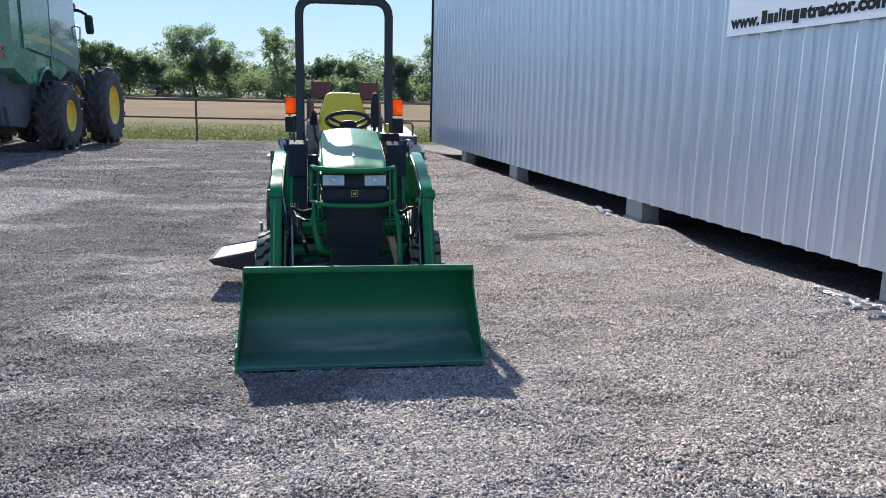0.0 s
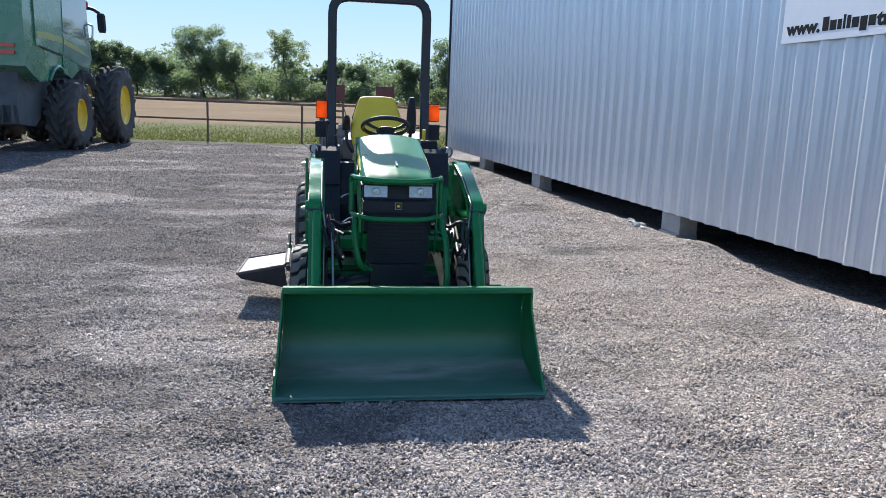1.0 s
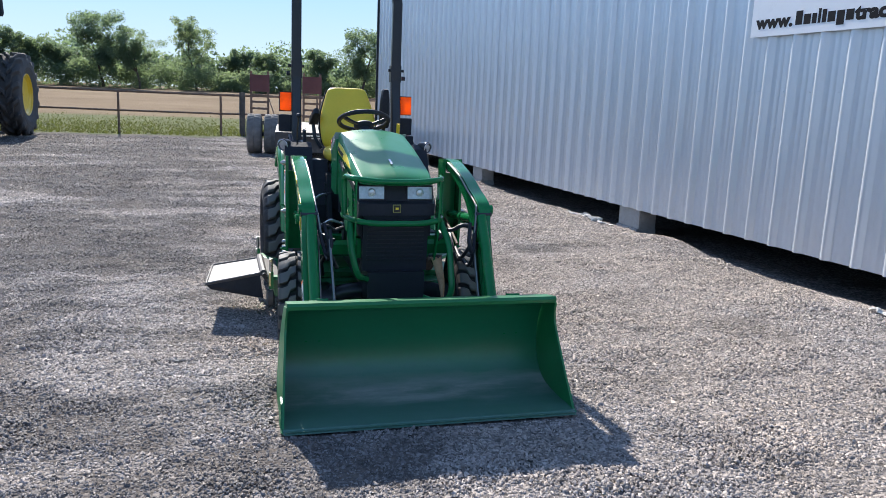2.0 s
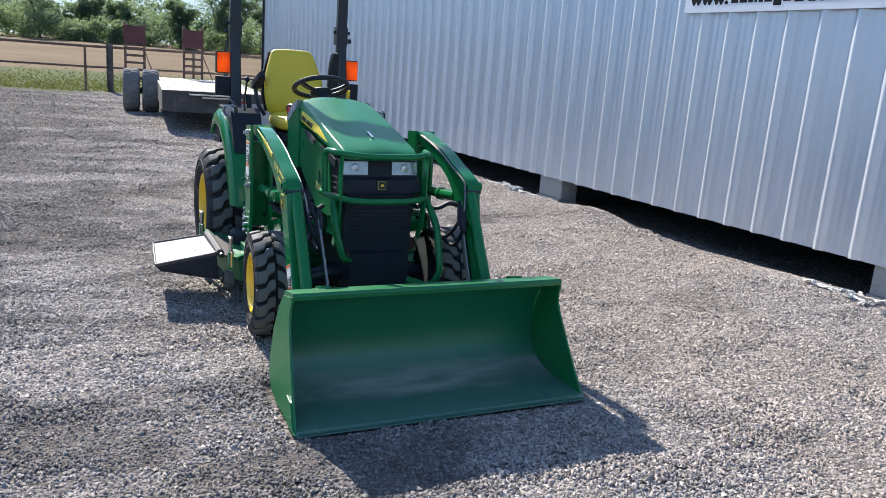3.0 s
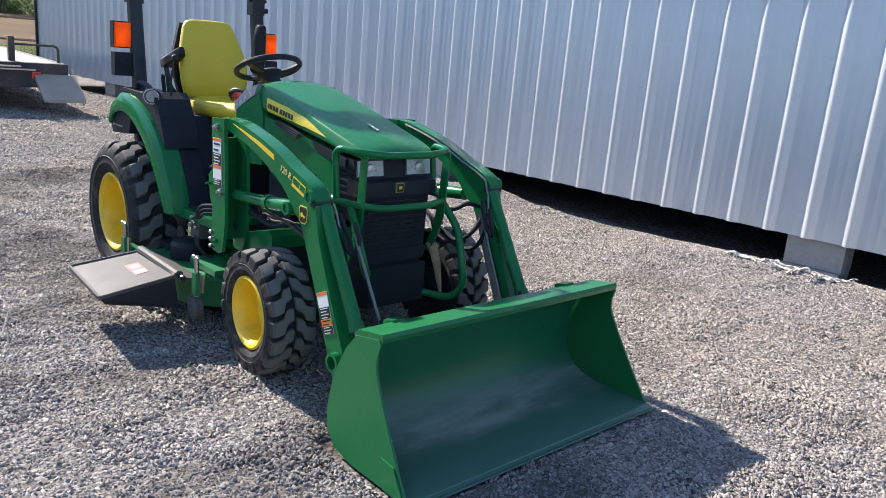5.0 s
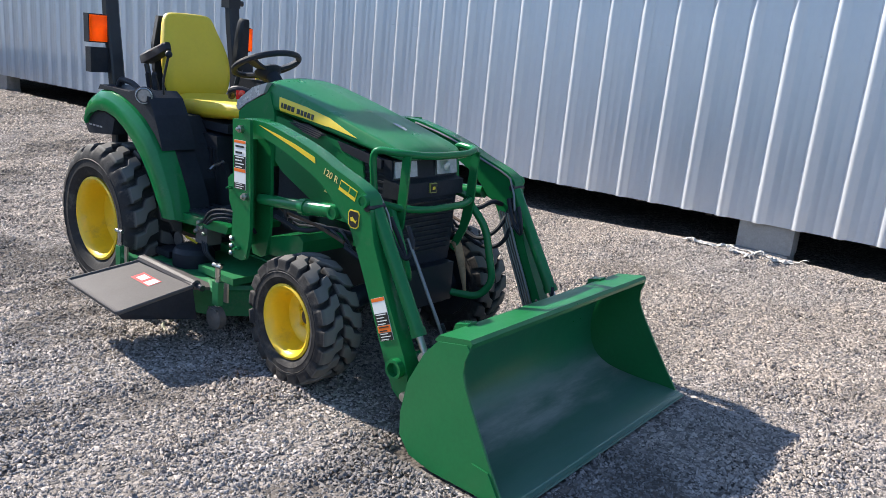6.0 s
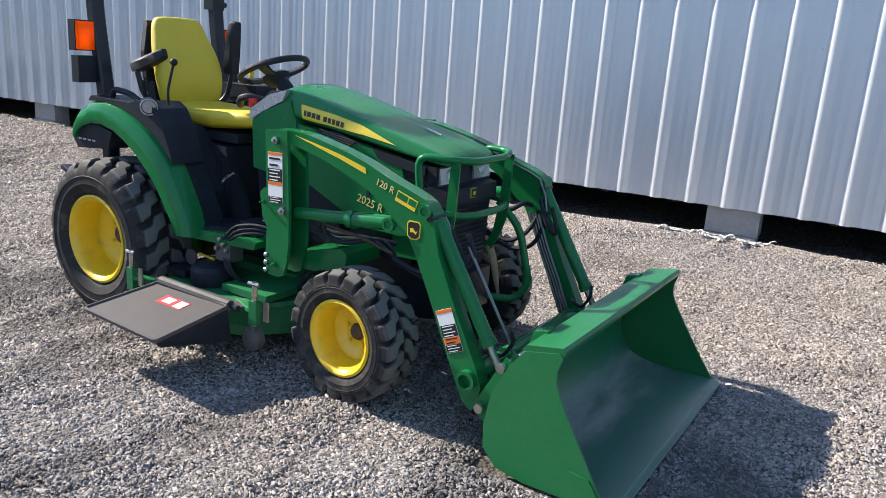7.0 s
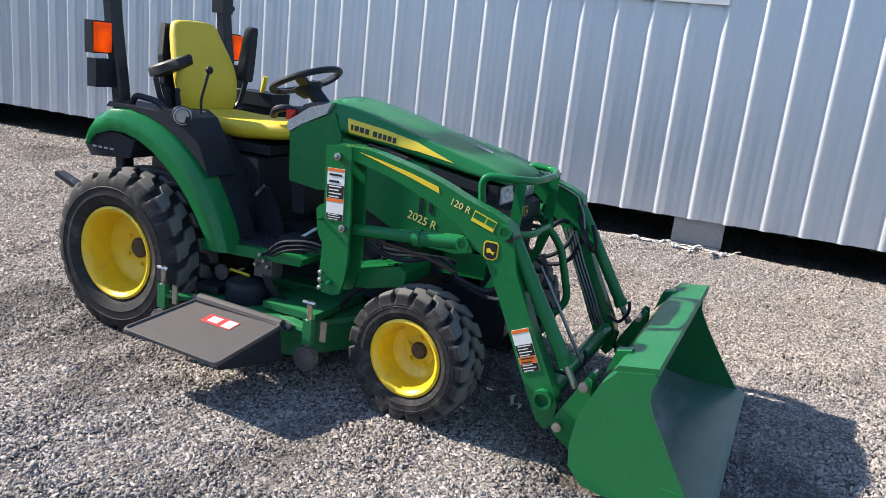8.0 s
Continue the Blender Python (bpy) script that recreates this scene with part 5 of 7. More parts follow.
# fenders with consoles
def fender(s):
    outer = [(1.755, 0.845), (1.742, 0.885), (1.705, 0.937), (1.620, 0.982), (1.520, 0.988), (1.420, 0.972), (1.320, 0.940), (1.230, 0.895), (1.150, 0.838), (1.085, 0.765), (1.025, 0.670), (0.965, 0.560), (0.930, 0.455)]
    inner = [(1.735, 0.798), (1.715, 0.830), (1.680, 0.856), (1.600, 0.880), (1.520, 0.882), (1.440, 0.865), (1.360, 0.828), (1.285, 0.780), (1.215, 0.722), (1.150, 0.655), (1.095, 0.580), (1.045, 0.500), (1.020, 0.455)]
    bm = bm_new()
    rings = []
    for (yo, zo), (yi, zi) in zip(outer, inner):
        rings.append([Vector((s * x, yo + (yi - yo) * f, zo + (zi - zo) * f)) for x, f in ((0.412, 0.15), (0.412, 0.0), (0.455, 0.0), (0.495, 0.10), (0.515, 0.35), (0.520, 0.75), (0.515, 1.0), (0.500, 1.0), (0.500, 0.5), (0.47, 0.22))])
    loft(bm, rings)
    f = part("fender", bm, GREEN, tractor, "green rear fender", smooth=True)
    bm = bm_new()
    loft(bm, [[Vector((s * x, yo + (yi - yo) * k, zo + (zi - zo) * k)) for x, k in ((0.305, 0.22), (0.305, 0.05), (0.410, 0.05), (0.410, 0.22))] for (yo, zo), (yi, zi) in zip(outer, inner)])
    part("inner_fender", bm, BLACK, f, "black plastic inner half of the fender", smooth=True)
    # Added panel; keeps bright gravel from showing between fender and seat.
    bm = bm_new()
    prism(bm, [(1.02, 0.44), (1.02, 0.62), (1.10, 0.78), (1.20, 0.90), (1.30, 0.90), (1.30, 0.44)], s * 0.20, s * 0.303)
    part("seat_base_panel", bm, BLACK, f, "black panel added to close the bright gap beside the seat base", bevel=0.012)
    bm = bm_new()
    prism(bm, [(1.770, 0.800), (1.735, 0.750), (1.50, 0.770), (1.47, 0.850), (1.56, 0.872), (1.64, 0.870), (1.70, 0.852)], s * 0.32, s * 0.498)
    part("fender_liner", bm, BLACK, f, "black fender underside with vent slots", bevel=0.008)
    bm = bm_new()
    prism(bm, [(1.66, 0.978), (1.64, 1.002), (1.36, 0.995), (1.31, 1.008), (1.235, 1.012), (1.185, 0.985), (1.135, 0.91), (1.085, 0.80), (1.068, 0.755), (1.13, 0.820), (1.21, 0.880), (1.31, 0.930), (1.42, 0.968), (1.52, 0.984)], s * 0.305, s * 0.482)
    part("console", bm, BLACK, f, "black plastic fender console", bevel=0.014, segs=3)
    bm = bm_new()
    tube(bm, [(s * 0.425, 1.57, 0.985), (s * 0.425, 1.545, 1.040), (s * 0.425, 1.42, 1.030), (s * 0.425, 1.33, 0.985)], 0.014, 10, 0.05)
    part("grab_handle", bm, BLACK, f, smooth=True)
    lamp_m = Matrix.Translation((s * 0.480, 1.225, 0.995)) @ Matrix.Rotation(radians(s * 34), 4, "Z") @ Matrix.Rotation(radians(6), 4, "X")
    bm = bm_new()
    lathe(bm, [(0.06, 0.018), (0.045, 0.028), (0.0, 0.039), (-0.024, 0.042), (-0.028, 0.039), (-0.026, 0.033), (-0.015, 0.032)], "Y", 22)
    bmesh.ops.transform(bm, matrix=lamp_m, verts=bm.verts)
    wl = part("work_light", bm, BLACK_STEEL, tractor, "round glossy black work light with clear lens", smooth=True)
    bm = bm_new()
    lathe(bm, [(-0.022, 0.038), (-0.029, 0.038), (-0.031, 0.035), (-0.028, 0.033), (-0.022, 0.033)], "Y", 24, close=True)
    bmesh.ops.transform(bm, matrix=lamp_m, verts=bm.verts)
    part("bezel", bm, SILVER, wl, "silver lamp bezel", smooth=True)
    bm = bm_new()
    lathe(bm, [(-0.018, 0.032), (-0.022, 0.028), (-0.024, 0.016), (-0.0245, 0.0001)], "Y", 22)
    bmesh.ops.transform(bm, matrix=lamp_m, verts=bm.verts)
    part("lens", bm, LENS, wl, smooth=True)
    # warning lamp and turn lamp on the roll bar
    x0, x1 = sorted((s * 0.398, s * 0.486))
    bm = bm_new()
    box(bm, x0, x1, 1.736, 1.786, 1.200, 1.208)
    box(bm, x0, x1, 1.736, 1.786, 1.332, 1.340)
    box(bm, x0, x0 + 0.007, 1.736, 1.786, 1.208, 1.332)
    box(bm, x1 - 0.007, x1, 1.736, 1.786, 1.208, 1.332)
    box(bm, min(s * 0.38, s * 0.43), max(s * 0.38, s * 0.43), 1.74, 1.78, 1.24, 1.27)
    wl = part("warning_lamp", bm, BLACK, tractor, "amber warning lamp in black housing", bevel=0.008)
    part("amber_lens", box(bm_new(), x0 + 0.004, x1 - 0.004, 1.712, 1.740, 1.206, 1.334), ORANGE, wl, "glossy orange lens", bevel=0.010)
    bm = bm_new()
    box(bm, x0 - 0.004, x1 + 0.004, 1.712, 1.766, 1.055, 1.178)
    part("tail_lamp", bm, BLACK, tractor, "black tail lamp box", bevel=0.010)
    # control levers beside the seat
    if s < 0:
        part("lever", tube(bm_new(), [(-0.40, 1.19, 1.00), (-0.405, 1.19, 1.06), (-0.395, 1.16, 1.18)], 0.006, 8, 0.03), BLACK_STEEL, tractor, "thin black control lever", smooth=True)
        bm = bm_new()
        bmesh.ops.create_icosphere(bm, subdivisions=3, radius=0.0165, matrix=Matrix.Translation((-0.395, 1.157, 1.188)))
        part("lever_knob", bm, BLACK, tractor, smooth=True)
        for k in (0, 1):
            part("lever", tube(bm_new(), [(-0.33, 1.38 + 0.06 * k, 0.99), (-0.335, 1.39 + 0.06 * k, 1.07), (-0.335, 1.385 + 0.06 * k, 1.085)], 0.011, 8), BLACK, tractor, smooth=True)
    else:
        part("control_box", box(bm_new(), 0.27, 0.42, 1.34, 1.60, 1.00, 1.065), BLACK, tractor, bevel=0.012)
        part("hydraulic_lever", tube(bm_new(), [(0.33, 1.45, 1.06), (0.33, 1.43, 1.145)], 0.013, 8), DECAL_YELLOW, tractor, "small yellow lever", smooth=True)
    box_ = bm_new()
    for k in range(4):
        box(box_, min(s * 0.4985, s * 0.5005), max(s * 0.4985, s * 0.5005), 1.70 - 0.035 * k, 1.722 - 0.035 * k, 0.792, 0.800)
    part("vent_slot", box_, SILVER, f)


both(fender)

# folding roll bar
bm = bm_new()
tube(bm, [(-0.365, 1.66, 0.55), (-0.365, 1.69, 1.00), (-0.365, 1.755, 1.42), (-0.365, 1.755, 2.125), (0.365, 1.755, 2.125), (0.365, 1.755, 1.42), (0.365, 1.69, 1.00), (0.365, 1.66, 0.55)], 0.03, 8, 0.13, square=(0.034, 0.027))
rops = part("roll_bar", bm, BLACK_STEEL, tractor, "tall black rounded roll bar", smooth=True)
for s in (-1, 1):
    part("hinge_plate", box(bm_new(), min(s * 0.325, s * 0.402), max(s * 0.325, s * 0.402), 1.725, 1.800, 1.44, 1.56), BLACK_STEEL, rops, bevel=0.008)
    bm = bm_new()
    cyl(bm, (s * 0.31, 1.755, 1.525), (s * 0.425, 1.755, 1.525), 0.011, 10)
    cyl(bm, (s * 0.41, 1.755, 1.47), (s * 0.435, 1.755, 1.47), 0.016, 10)
    part("hinge_pin", bm, BLACK_STEEL, rops, smooth=True)
part("sticker", box(bm_new(), -0.382, -0.348, 1.716, 1.720, 1.56, 1.64, Matrix.Translation((0, 0.027, 0))), DECAL_WHITE, rops, "small white sticker")


# ---- front loader ----
def loader_side(s):
    x_out, x_in = s * 0.497, s * 0.434
    top = [(0.440, 0.985), (0.300, 0.985), (0.176, 0.962), (0.080, 0.940), (-0.018, 0.911), (-0.119, 0.872), (-0.224, 0.839), (-0.282, 0.813), (-0.306, 0.785)]
    front = [(-0.314, 0.735), (-0.338, 0.640), (-0.425, 0.455), (-0.522, 0.270), (-0.548, 0.205), (-0.540, 0.135), (-0.515, 0.105)]
    rear = [(-0.480, 0.130), (-0.427, 0.232), (-0.320, 0.462), (-0.240, 0.623), (-0.203, 0.680), (-0.160, 0.705), (-0.118, 0.750), (-0.050, 0.800), (0.031, 0.838), (0.184, 0.894), (0.341, 0.932), (0.440, 0.942)]
    bm = bm_new()
    prism(bm, swept(top, 3) + front + swept(rear, 3), x_in, x_out)
    boom = part("loader_boom", bm, GREEN, tractor, "green cranked loader boom", smooth=True, bevel=0.007)
    # mast
    bm = bm_new()
    mast = [(0.463, 0.982), (0.350, 0.990), (0.340, 0.820), (0.334, 0.700), (0.332, 0.550), (0.342, 0.470), (0.357, 0.416), (0.385, 0.405), (0.440, 0.408), (0.457, 0.450), (0.450, 0.600), (0.474, 0.640), (0.488, 0.735), (0.470, 0.752), (0.453, 0.760)]
    prism(bm, mast, s * 0.515, s * 0.530)
    prism(bm, mast, s * 0.415, s * 0.430)
    box(bm, min(s * 0.43, s * 0.515), max(s * 0.43, s * 0.515), 0.432, 0.444, 0.45, 0.90)
    m_ob = part("loader_mast", bm, GREEN, tractor, "green bolted loader mast", bevel=0.003)
    bm = bm_new()
    prism(bm, [(0.46, 0.415), (0.46, 0.465), (0.40, 0.485), (0.165, 0.545), (0.135, 0.525), (0.14, 0.470), (0.30, 0.425)], s * 0.16, s * 0.414)
    part("mast_bracket", bm, GREEN, m_ob, bevel=0.015)
    for y, z, r in ((0.400, 0.948, 0.015), (0.360, 0.680, 0.015), (0.40, 0.455, 0.010), (0.462, 0.700, 0.007)):
        bm = bm_new()
        lathe(bm, [(s * 0.530, r), (s * 0.545, r), (s * 0.546, r * 0.55), (s * 0.556, r * 0.5), (s * 0.558, 0.0001)], "X", 14, (0, y, z))
        part("pivot_pin", bm, STEEL if r > 0.01 else GREEN, m_ob, smooth=True)
    for k in range(3):
        part("mast_bolt", lathe(bm_new(), [(s * 0.530, 0.011), (s * 0.540, 0.011), (s * 0.545, 0.006), (s * 0.546, 0.0001)], "X", 6, (0, 0.446, 0.425 + 0.031 * k)), STEEL, m_ob, "bare steel bolt head")
    part("top_line", tube(bm_new(), [(s * 0.428, y, z - 0.012) for y, z in swept(top[1:8], 2)] + [(s * 0.415, -0.32, 0.735), (s * 0.405, -0.34, 0.66)], 0.0052, 8), DULL_ROD, boom, "thin dull hydraulic tube", smooth=True)
    # knee tube through the boom, lower cross tube seat
    for y, z, r in ((-0.125, 0.710, 0.026), (-0.278, 0.783, 0.026)):
        bm = bm_new()
        lathe(bm, [(s * 0.495, r), (s * 0.512, r), (s * 0.512, r * 0.62), (s * 0.507, r * 0.6), (s * 0.507, 0.0001)], "X", 16, (0, y, z))
        part("boss", bm, GREEN, boom, smooth=True)
    bm = bm_new()
    lathe(bm, [(s * 0.425, 0.037), (s * 0.524, 0.037), (s * 0.524, 0.025), (s * 0.43, 0.025)], "X", 20, (0, -0.497, 0.220), close=True)
    part("tube_end", bm, GREEN, boom, "open end of the cross tube", smooth=True)
    # lift cylinder
    xc = s * 0.468
    bm = bm_new()
    cyl(bm, (xc, 0.085, 0.687), (xc, -0.118, 0.709), 0.029, 18)
    cyl(bm, (xc, 0.085, 0.687), (xc, 0.055, 0.690), 0.034, 18)
    lc = part("lift_cylinder", bm, GREEN, tractor, "green hydraulic lift cylinder", smooth=True)
    part("sleeve", cyl(bm_new(), (xc, 0.345, 0.668), (xc, 0.07, 0.689), 0.024, 18), GREEN, lc, smooth=True)
    # bucket cylinder above the lower boom
    xb = s * 0.452
    bm = bm_new()
    cyl(bm, (xb, -0.300, 0.752), (xb, -0.545, 0.350), 0.026, 18)
    cyl(bm, (xb, -0.533, 0.370), (xb, -0.548, 0.345), 0.030, 18)
    bc = part("bucket_cylinder", bm, GREEN, tractor, "green hydraulic bucket cylinder", smooth=True)
    part("piston_rod", cyl(bm_new(), (xb, -0.540, 0.358), (xb, -0.592, 0.272), 0.014, 12), STEEL, bc, "chrome piston rod", smooth=True)
    part("cylinder_pin", cyl(bm_new(), (s * 0.420, -0.298, 0.762), (s * 0.503, -0.298, 0.762), 0.014, 10), BLACK_STEEL, bc, smooth=True)
    # level rod and hydraulic lines on the inner face
    if s < 0:
        part("indicator_rod", tube(bm_new(), [(-0.370, -0.385, 0.655), (-0.364, -0.560, 0.370), (-0.366, -0.605, 0.300)], 0.0068, 8), DULL_ROD, bc, "thin bare steel level rod", smooth=True)
    for k in range(4):
        xx = s * (0.428 - 0.004 * k)
        o = 0.017 * k
        part("hydraulic_line", tube(bm_new(), [(xx, -0.245 - o, 0.650), (xx, -0.305 - o, 0.510), (xx, -0.385 - o, 0.350), (xx, -0.440 - o, 0.235)], 0.0065, 8), DULL_ROD, boom, "dull steel hydraulic line", smooth=True)
    for k in range(2):
        o = 0.03 * k
        part("hose", tube(bm_new(), [(s * (0.42 - o), -0.31, 0.72), (s * (0.40 - o), -0.36, 0.62), (s * 0.385, -0.40, 0.57), (s * 0.36, -0.41, 0.63), (s * 0.37, -0.38, 0.70)], 0.009, 8, 0.05), BLACK, boom, smooth=True)
    part("hose", tube(bm_new(), [(s * 0.41, -0.50, 0.30), (s * 0.38, -0.56, 0.28), (s * 0.37, -0.60, 0.35), (s * 0.385, -0.59, 0.39)], 0.007, 8, 0.05), BLACK, boom, smooth=True)
    part("hose", tube(bm_new(), [(s * 0.43, 0.30, 0.60), (s * 0.40, 0.16, 0.56), (s * 0.36, 0.05, 0.60), (s * 0.30, -0.02, 0.58)], 0.010, 8, 0.08), BLACK, m_ob, smooth=True)
    part("hose_elbow", tube(bm_new(), [(s * 0.43, -0.25, 0.68), (s * 0.37, -0.24, 0.70), (s * 0.33, -0.20, 0.66), (s * 0.27, -0.10, 0.66)], 0.011, 8, 0.05), BLACK, boom, smooth=True)
    # decals
    if s < 0:
        xd = -0.4985
        bm = bm_new()
        prism(bm, [(0.335, 0.972), (0.23, 0.953), (0.11, 0.928), (-0.005, 0.896), (-0.009, 0.874), (0.11, 0.911), (0.23, 0.943)], xd, xd + 0.003)
        part("stripe", bm, DECAL_YELLOW, boom, "tapered yellow stripe")
        text_part("lettering", "120 R", 0.036, on_side(xd + 0.0004, -0.052, 0.845, -17), LETTER_YELLOW, boom)
        m = on_side(xd, -0.143, 0.801, -18)
        bm = bm_new()
        box(bm, 0, 0.092, 0, 0.040, -0.001, 0.0008, m)
        plate = part("data_plate", bm, DECAL_YELLOW, boom, "small yellow bordered plate")
        bm = bm_new()
        box(bm, 0.003, 0.050, 0.014, 0.037, 0.0004, 0.0016, m)
        box(bm, 0.056, 0.089, 0.014, 0.037, 0.0004, 0.0016, m)
        part("plate_bar", bm, GREEN, plate)
        bm = bm_new()
        prism(bm, [(-0.2019, 0.7305), (-0.2108, 0.7406), (-0.2512, 0.7406), (-0.2601, 0.7305), (-0.2579, 0.6846), (-0.2444, 0.6734), (-0.2176, 0.6734), (-0.2041, 0.6846)], xd, xd + 0.003)
        eb = part("boom_emblem", bm, DECAL_YELLOW, boom, "black and yellow rounded emblem")
        bm = bm_new()
        prism(bm, [(-0.2064, 0.7283), (-0.2131, 0.7361), (-0.2489, 0.7361), (-0.2556, 0.7283), (-0.2534, 0.6868), (-0.2422, 0.6779), (-0.2198, 0.6779), (-0.2086, 0.6868)], xd - 0.001, xd + 0.001)
        part("emblem_field", bm, DECAL_BLACK, eb)
        bm = bm_new()
        prism(bm, [(-0.2153, 0.7115), (-0.2265, 0.7160), (-0.2400, 0.7025), (-0.2478, 0.7070), (-0.2422, 0.6936), (-0.2310, 0.7003), (-0.2176, 0.6980)], xd - 0.0018, xd)
        part("emblem_mark", bm, DECAL_YELLOW, eb)
        # warning labels
        def label_plate(m, bands, w, parent):
            base = part("warning_label", box(bm_new(), 0, w, 0, sum(b[1] for b in bands), -0.001, 0.0006, m), DECAL_WHITE, parent, "orange, white and black warning label")
            z = sum(b[1] for b in bands)
            for mat, h, bars in bands:
                z -= h
                if mat is not DECAL_WHITE:
                    part("band", box(bm_new(), 0.001, w - 0.001, z + 0.0006, z + h - 0.0006, 0.0004, 0.0014, m), mat, base)
                bm2 = bm_new()
                for k in range(bars):
                    zz = z + h * (k + 0.5) / bars
                    box(bm2, w * 0.12, w * (0.86 if k % 2 else 0.70), zz - h / bars * 0.16, zz + h / bars * 0.16, 0.0012, 0.0020, m)
                if bars:
                    part("text_bar", bm2, DECAL_BLACK if mat is not DECAL_BLACK else DECAL_WHITE, base)
                else:
                    bm2.free()
        label_plate(on_side(-0.5315, 0.440, 0.702, 2), [(DECAL_ORANGE, 0.012, 0), (DECAL_WHITE, 0.050, 2), (DECAL_BLACK, 0.052, 4), (DECAL_ORANGE, 0.014, 0), (DECAL_WHITE, 0.044, 0), (DECAL_BLACK, 0.026, 3)], 0.076, m_ob)
        label_plate(on_side(xd, -0.408, 0.292, 24), [(DECAL_ORANGE, 0.014, 0), (DECAL_WHITE, 0.042, 0), (DECAL_BLACK, 0.045, 4), (DECAL_ORANGE, 0.026, 2), (DECAL_BLACK, 0.030, 3)], 0.068, boom)


both(loader_side)
for ob in tractor.children:
    if ob.name.split(".")[0] in ("loader_boom", "loader_mast", "lift_cylinder", "bucket_cylinder") and ob.data.vertices[0].co.x > 0:
        ob.location.x = -0.035
bm = bm_new()
cyl(bm, (-0.43, -0.497, 0.220), (0.43, -0.497, 0.220), 0.036, 16)
part("cross_tube", bm, GREEN, tractor, "green loader cross tube", smooth=True)

# hood decals, laid on the hood's own surface
bpy.context.view_layer.update()
HOOD_SHAPE = hood.evaluated_get(bpy.context.evaluated_depsgraph_get())


def drape(name, polys, s, mat, parent, lift, label=""):
    """Flat (y, z) polygons laid on the side of the hood, a little proud of it."""
    bm = bm_new()
    for poly in polys:
        bm.faces.new([bm.verts.new((0, y, z)) for y, z in poly])
    bmesh.ops.triangulate(bm, faces=bm.faces)
    for _ in range(5):
        bmesh.ops.subdivide_edges(bm, edges=[e for e in bm.edges if e.calc_length() > 0.012], cuts=1)
        bmesh.ops.triangulate(bm, faces=bm.faces)
    bmesh.ops.triangulate(bm, faces=bm.faces)
    for v in bm.verts:
        hit, p, *_ = HOOD_SHAPE.ray_cast(Vector((s * 0.6, v.co.y, v.co.z)), Vector((-s, 0, 0)))
        v.co.x = (p.x if hit else s * 0.205) + s * lift
    geom = bmesh.ops.extrude_face_region(bm, geom=list(bm.faces))
    bmesh.ops.translate(bm, vec=(-s * 0.003, 0, 0), verts=[g for g in geom["geom"] if isinstance(g, bmesh.types.BMVert)])
    return part(name, bm, mat, parent, label)


def hood_decal(s):
    stripe = [[(0.578, 1.058), (0.566, 0.998), (0.40, 0.986), (0.40, 1.035)], [(0.40, 1.035), (0.40, 0.986), (0.25, 0.970), (0.25, 1.006)], [(0.25, 1.006), (0.25, 0.972), (0.075, 0.946)]]
    d = drape("hood_stripe", stripe, s, DECAL_YELLOW, tractor, 0.0024, "tapered yellow hood stripe")
    bars, y = [], 0.556
    for w in (0.010, 0.018, 0.018, 0.018, 0.0, 0.018, 0.014, 0.014, 0.016, 0.014):
        if w:
            zc = 1.026 - (0.560 - y) * 0.13
            bars.append([(y, zc + 0.010), (y, zc - 0.011), (y - w, zc - 0.013), (y - w, zc + 0.008)])
        y -= w + 0.008 if w else 0.012
    drape("name_bar", bars, s, DECAL_BLACK, d, 0.0048)
    if s < 0:
        text_part("lettering", "2025 R", 0.048, on_side(-0.2062, 0.262, 0.695, -13), LETTER_YELLOW, tractor)


both(hood_decal)


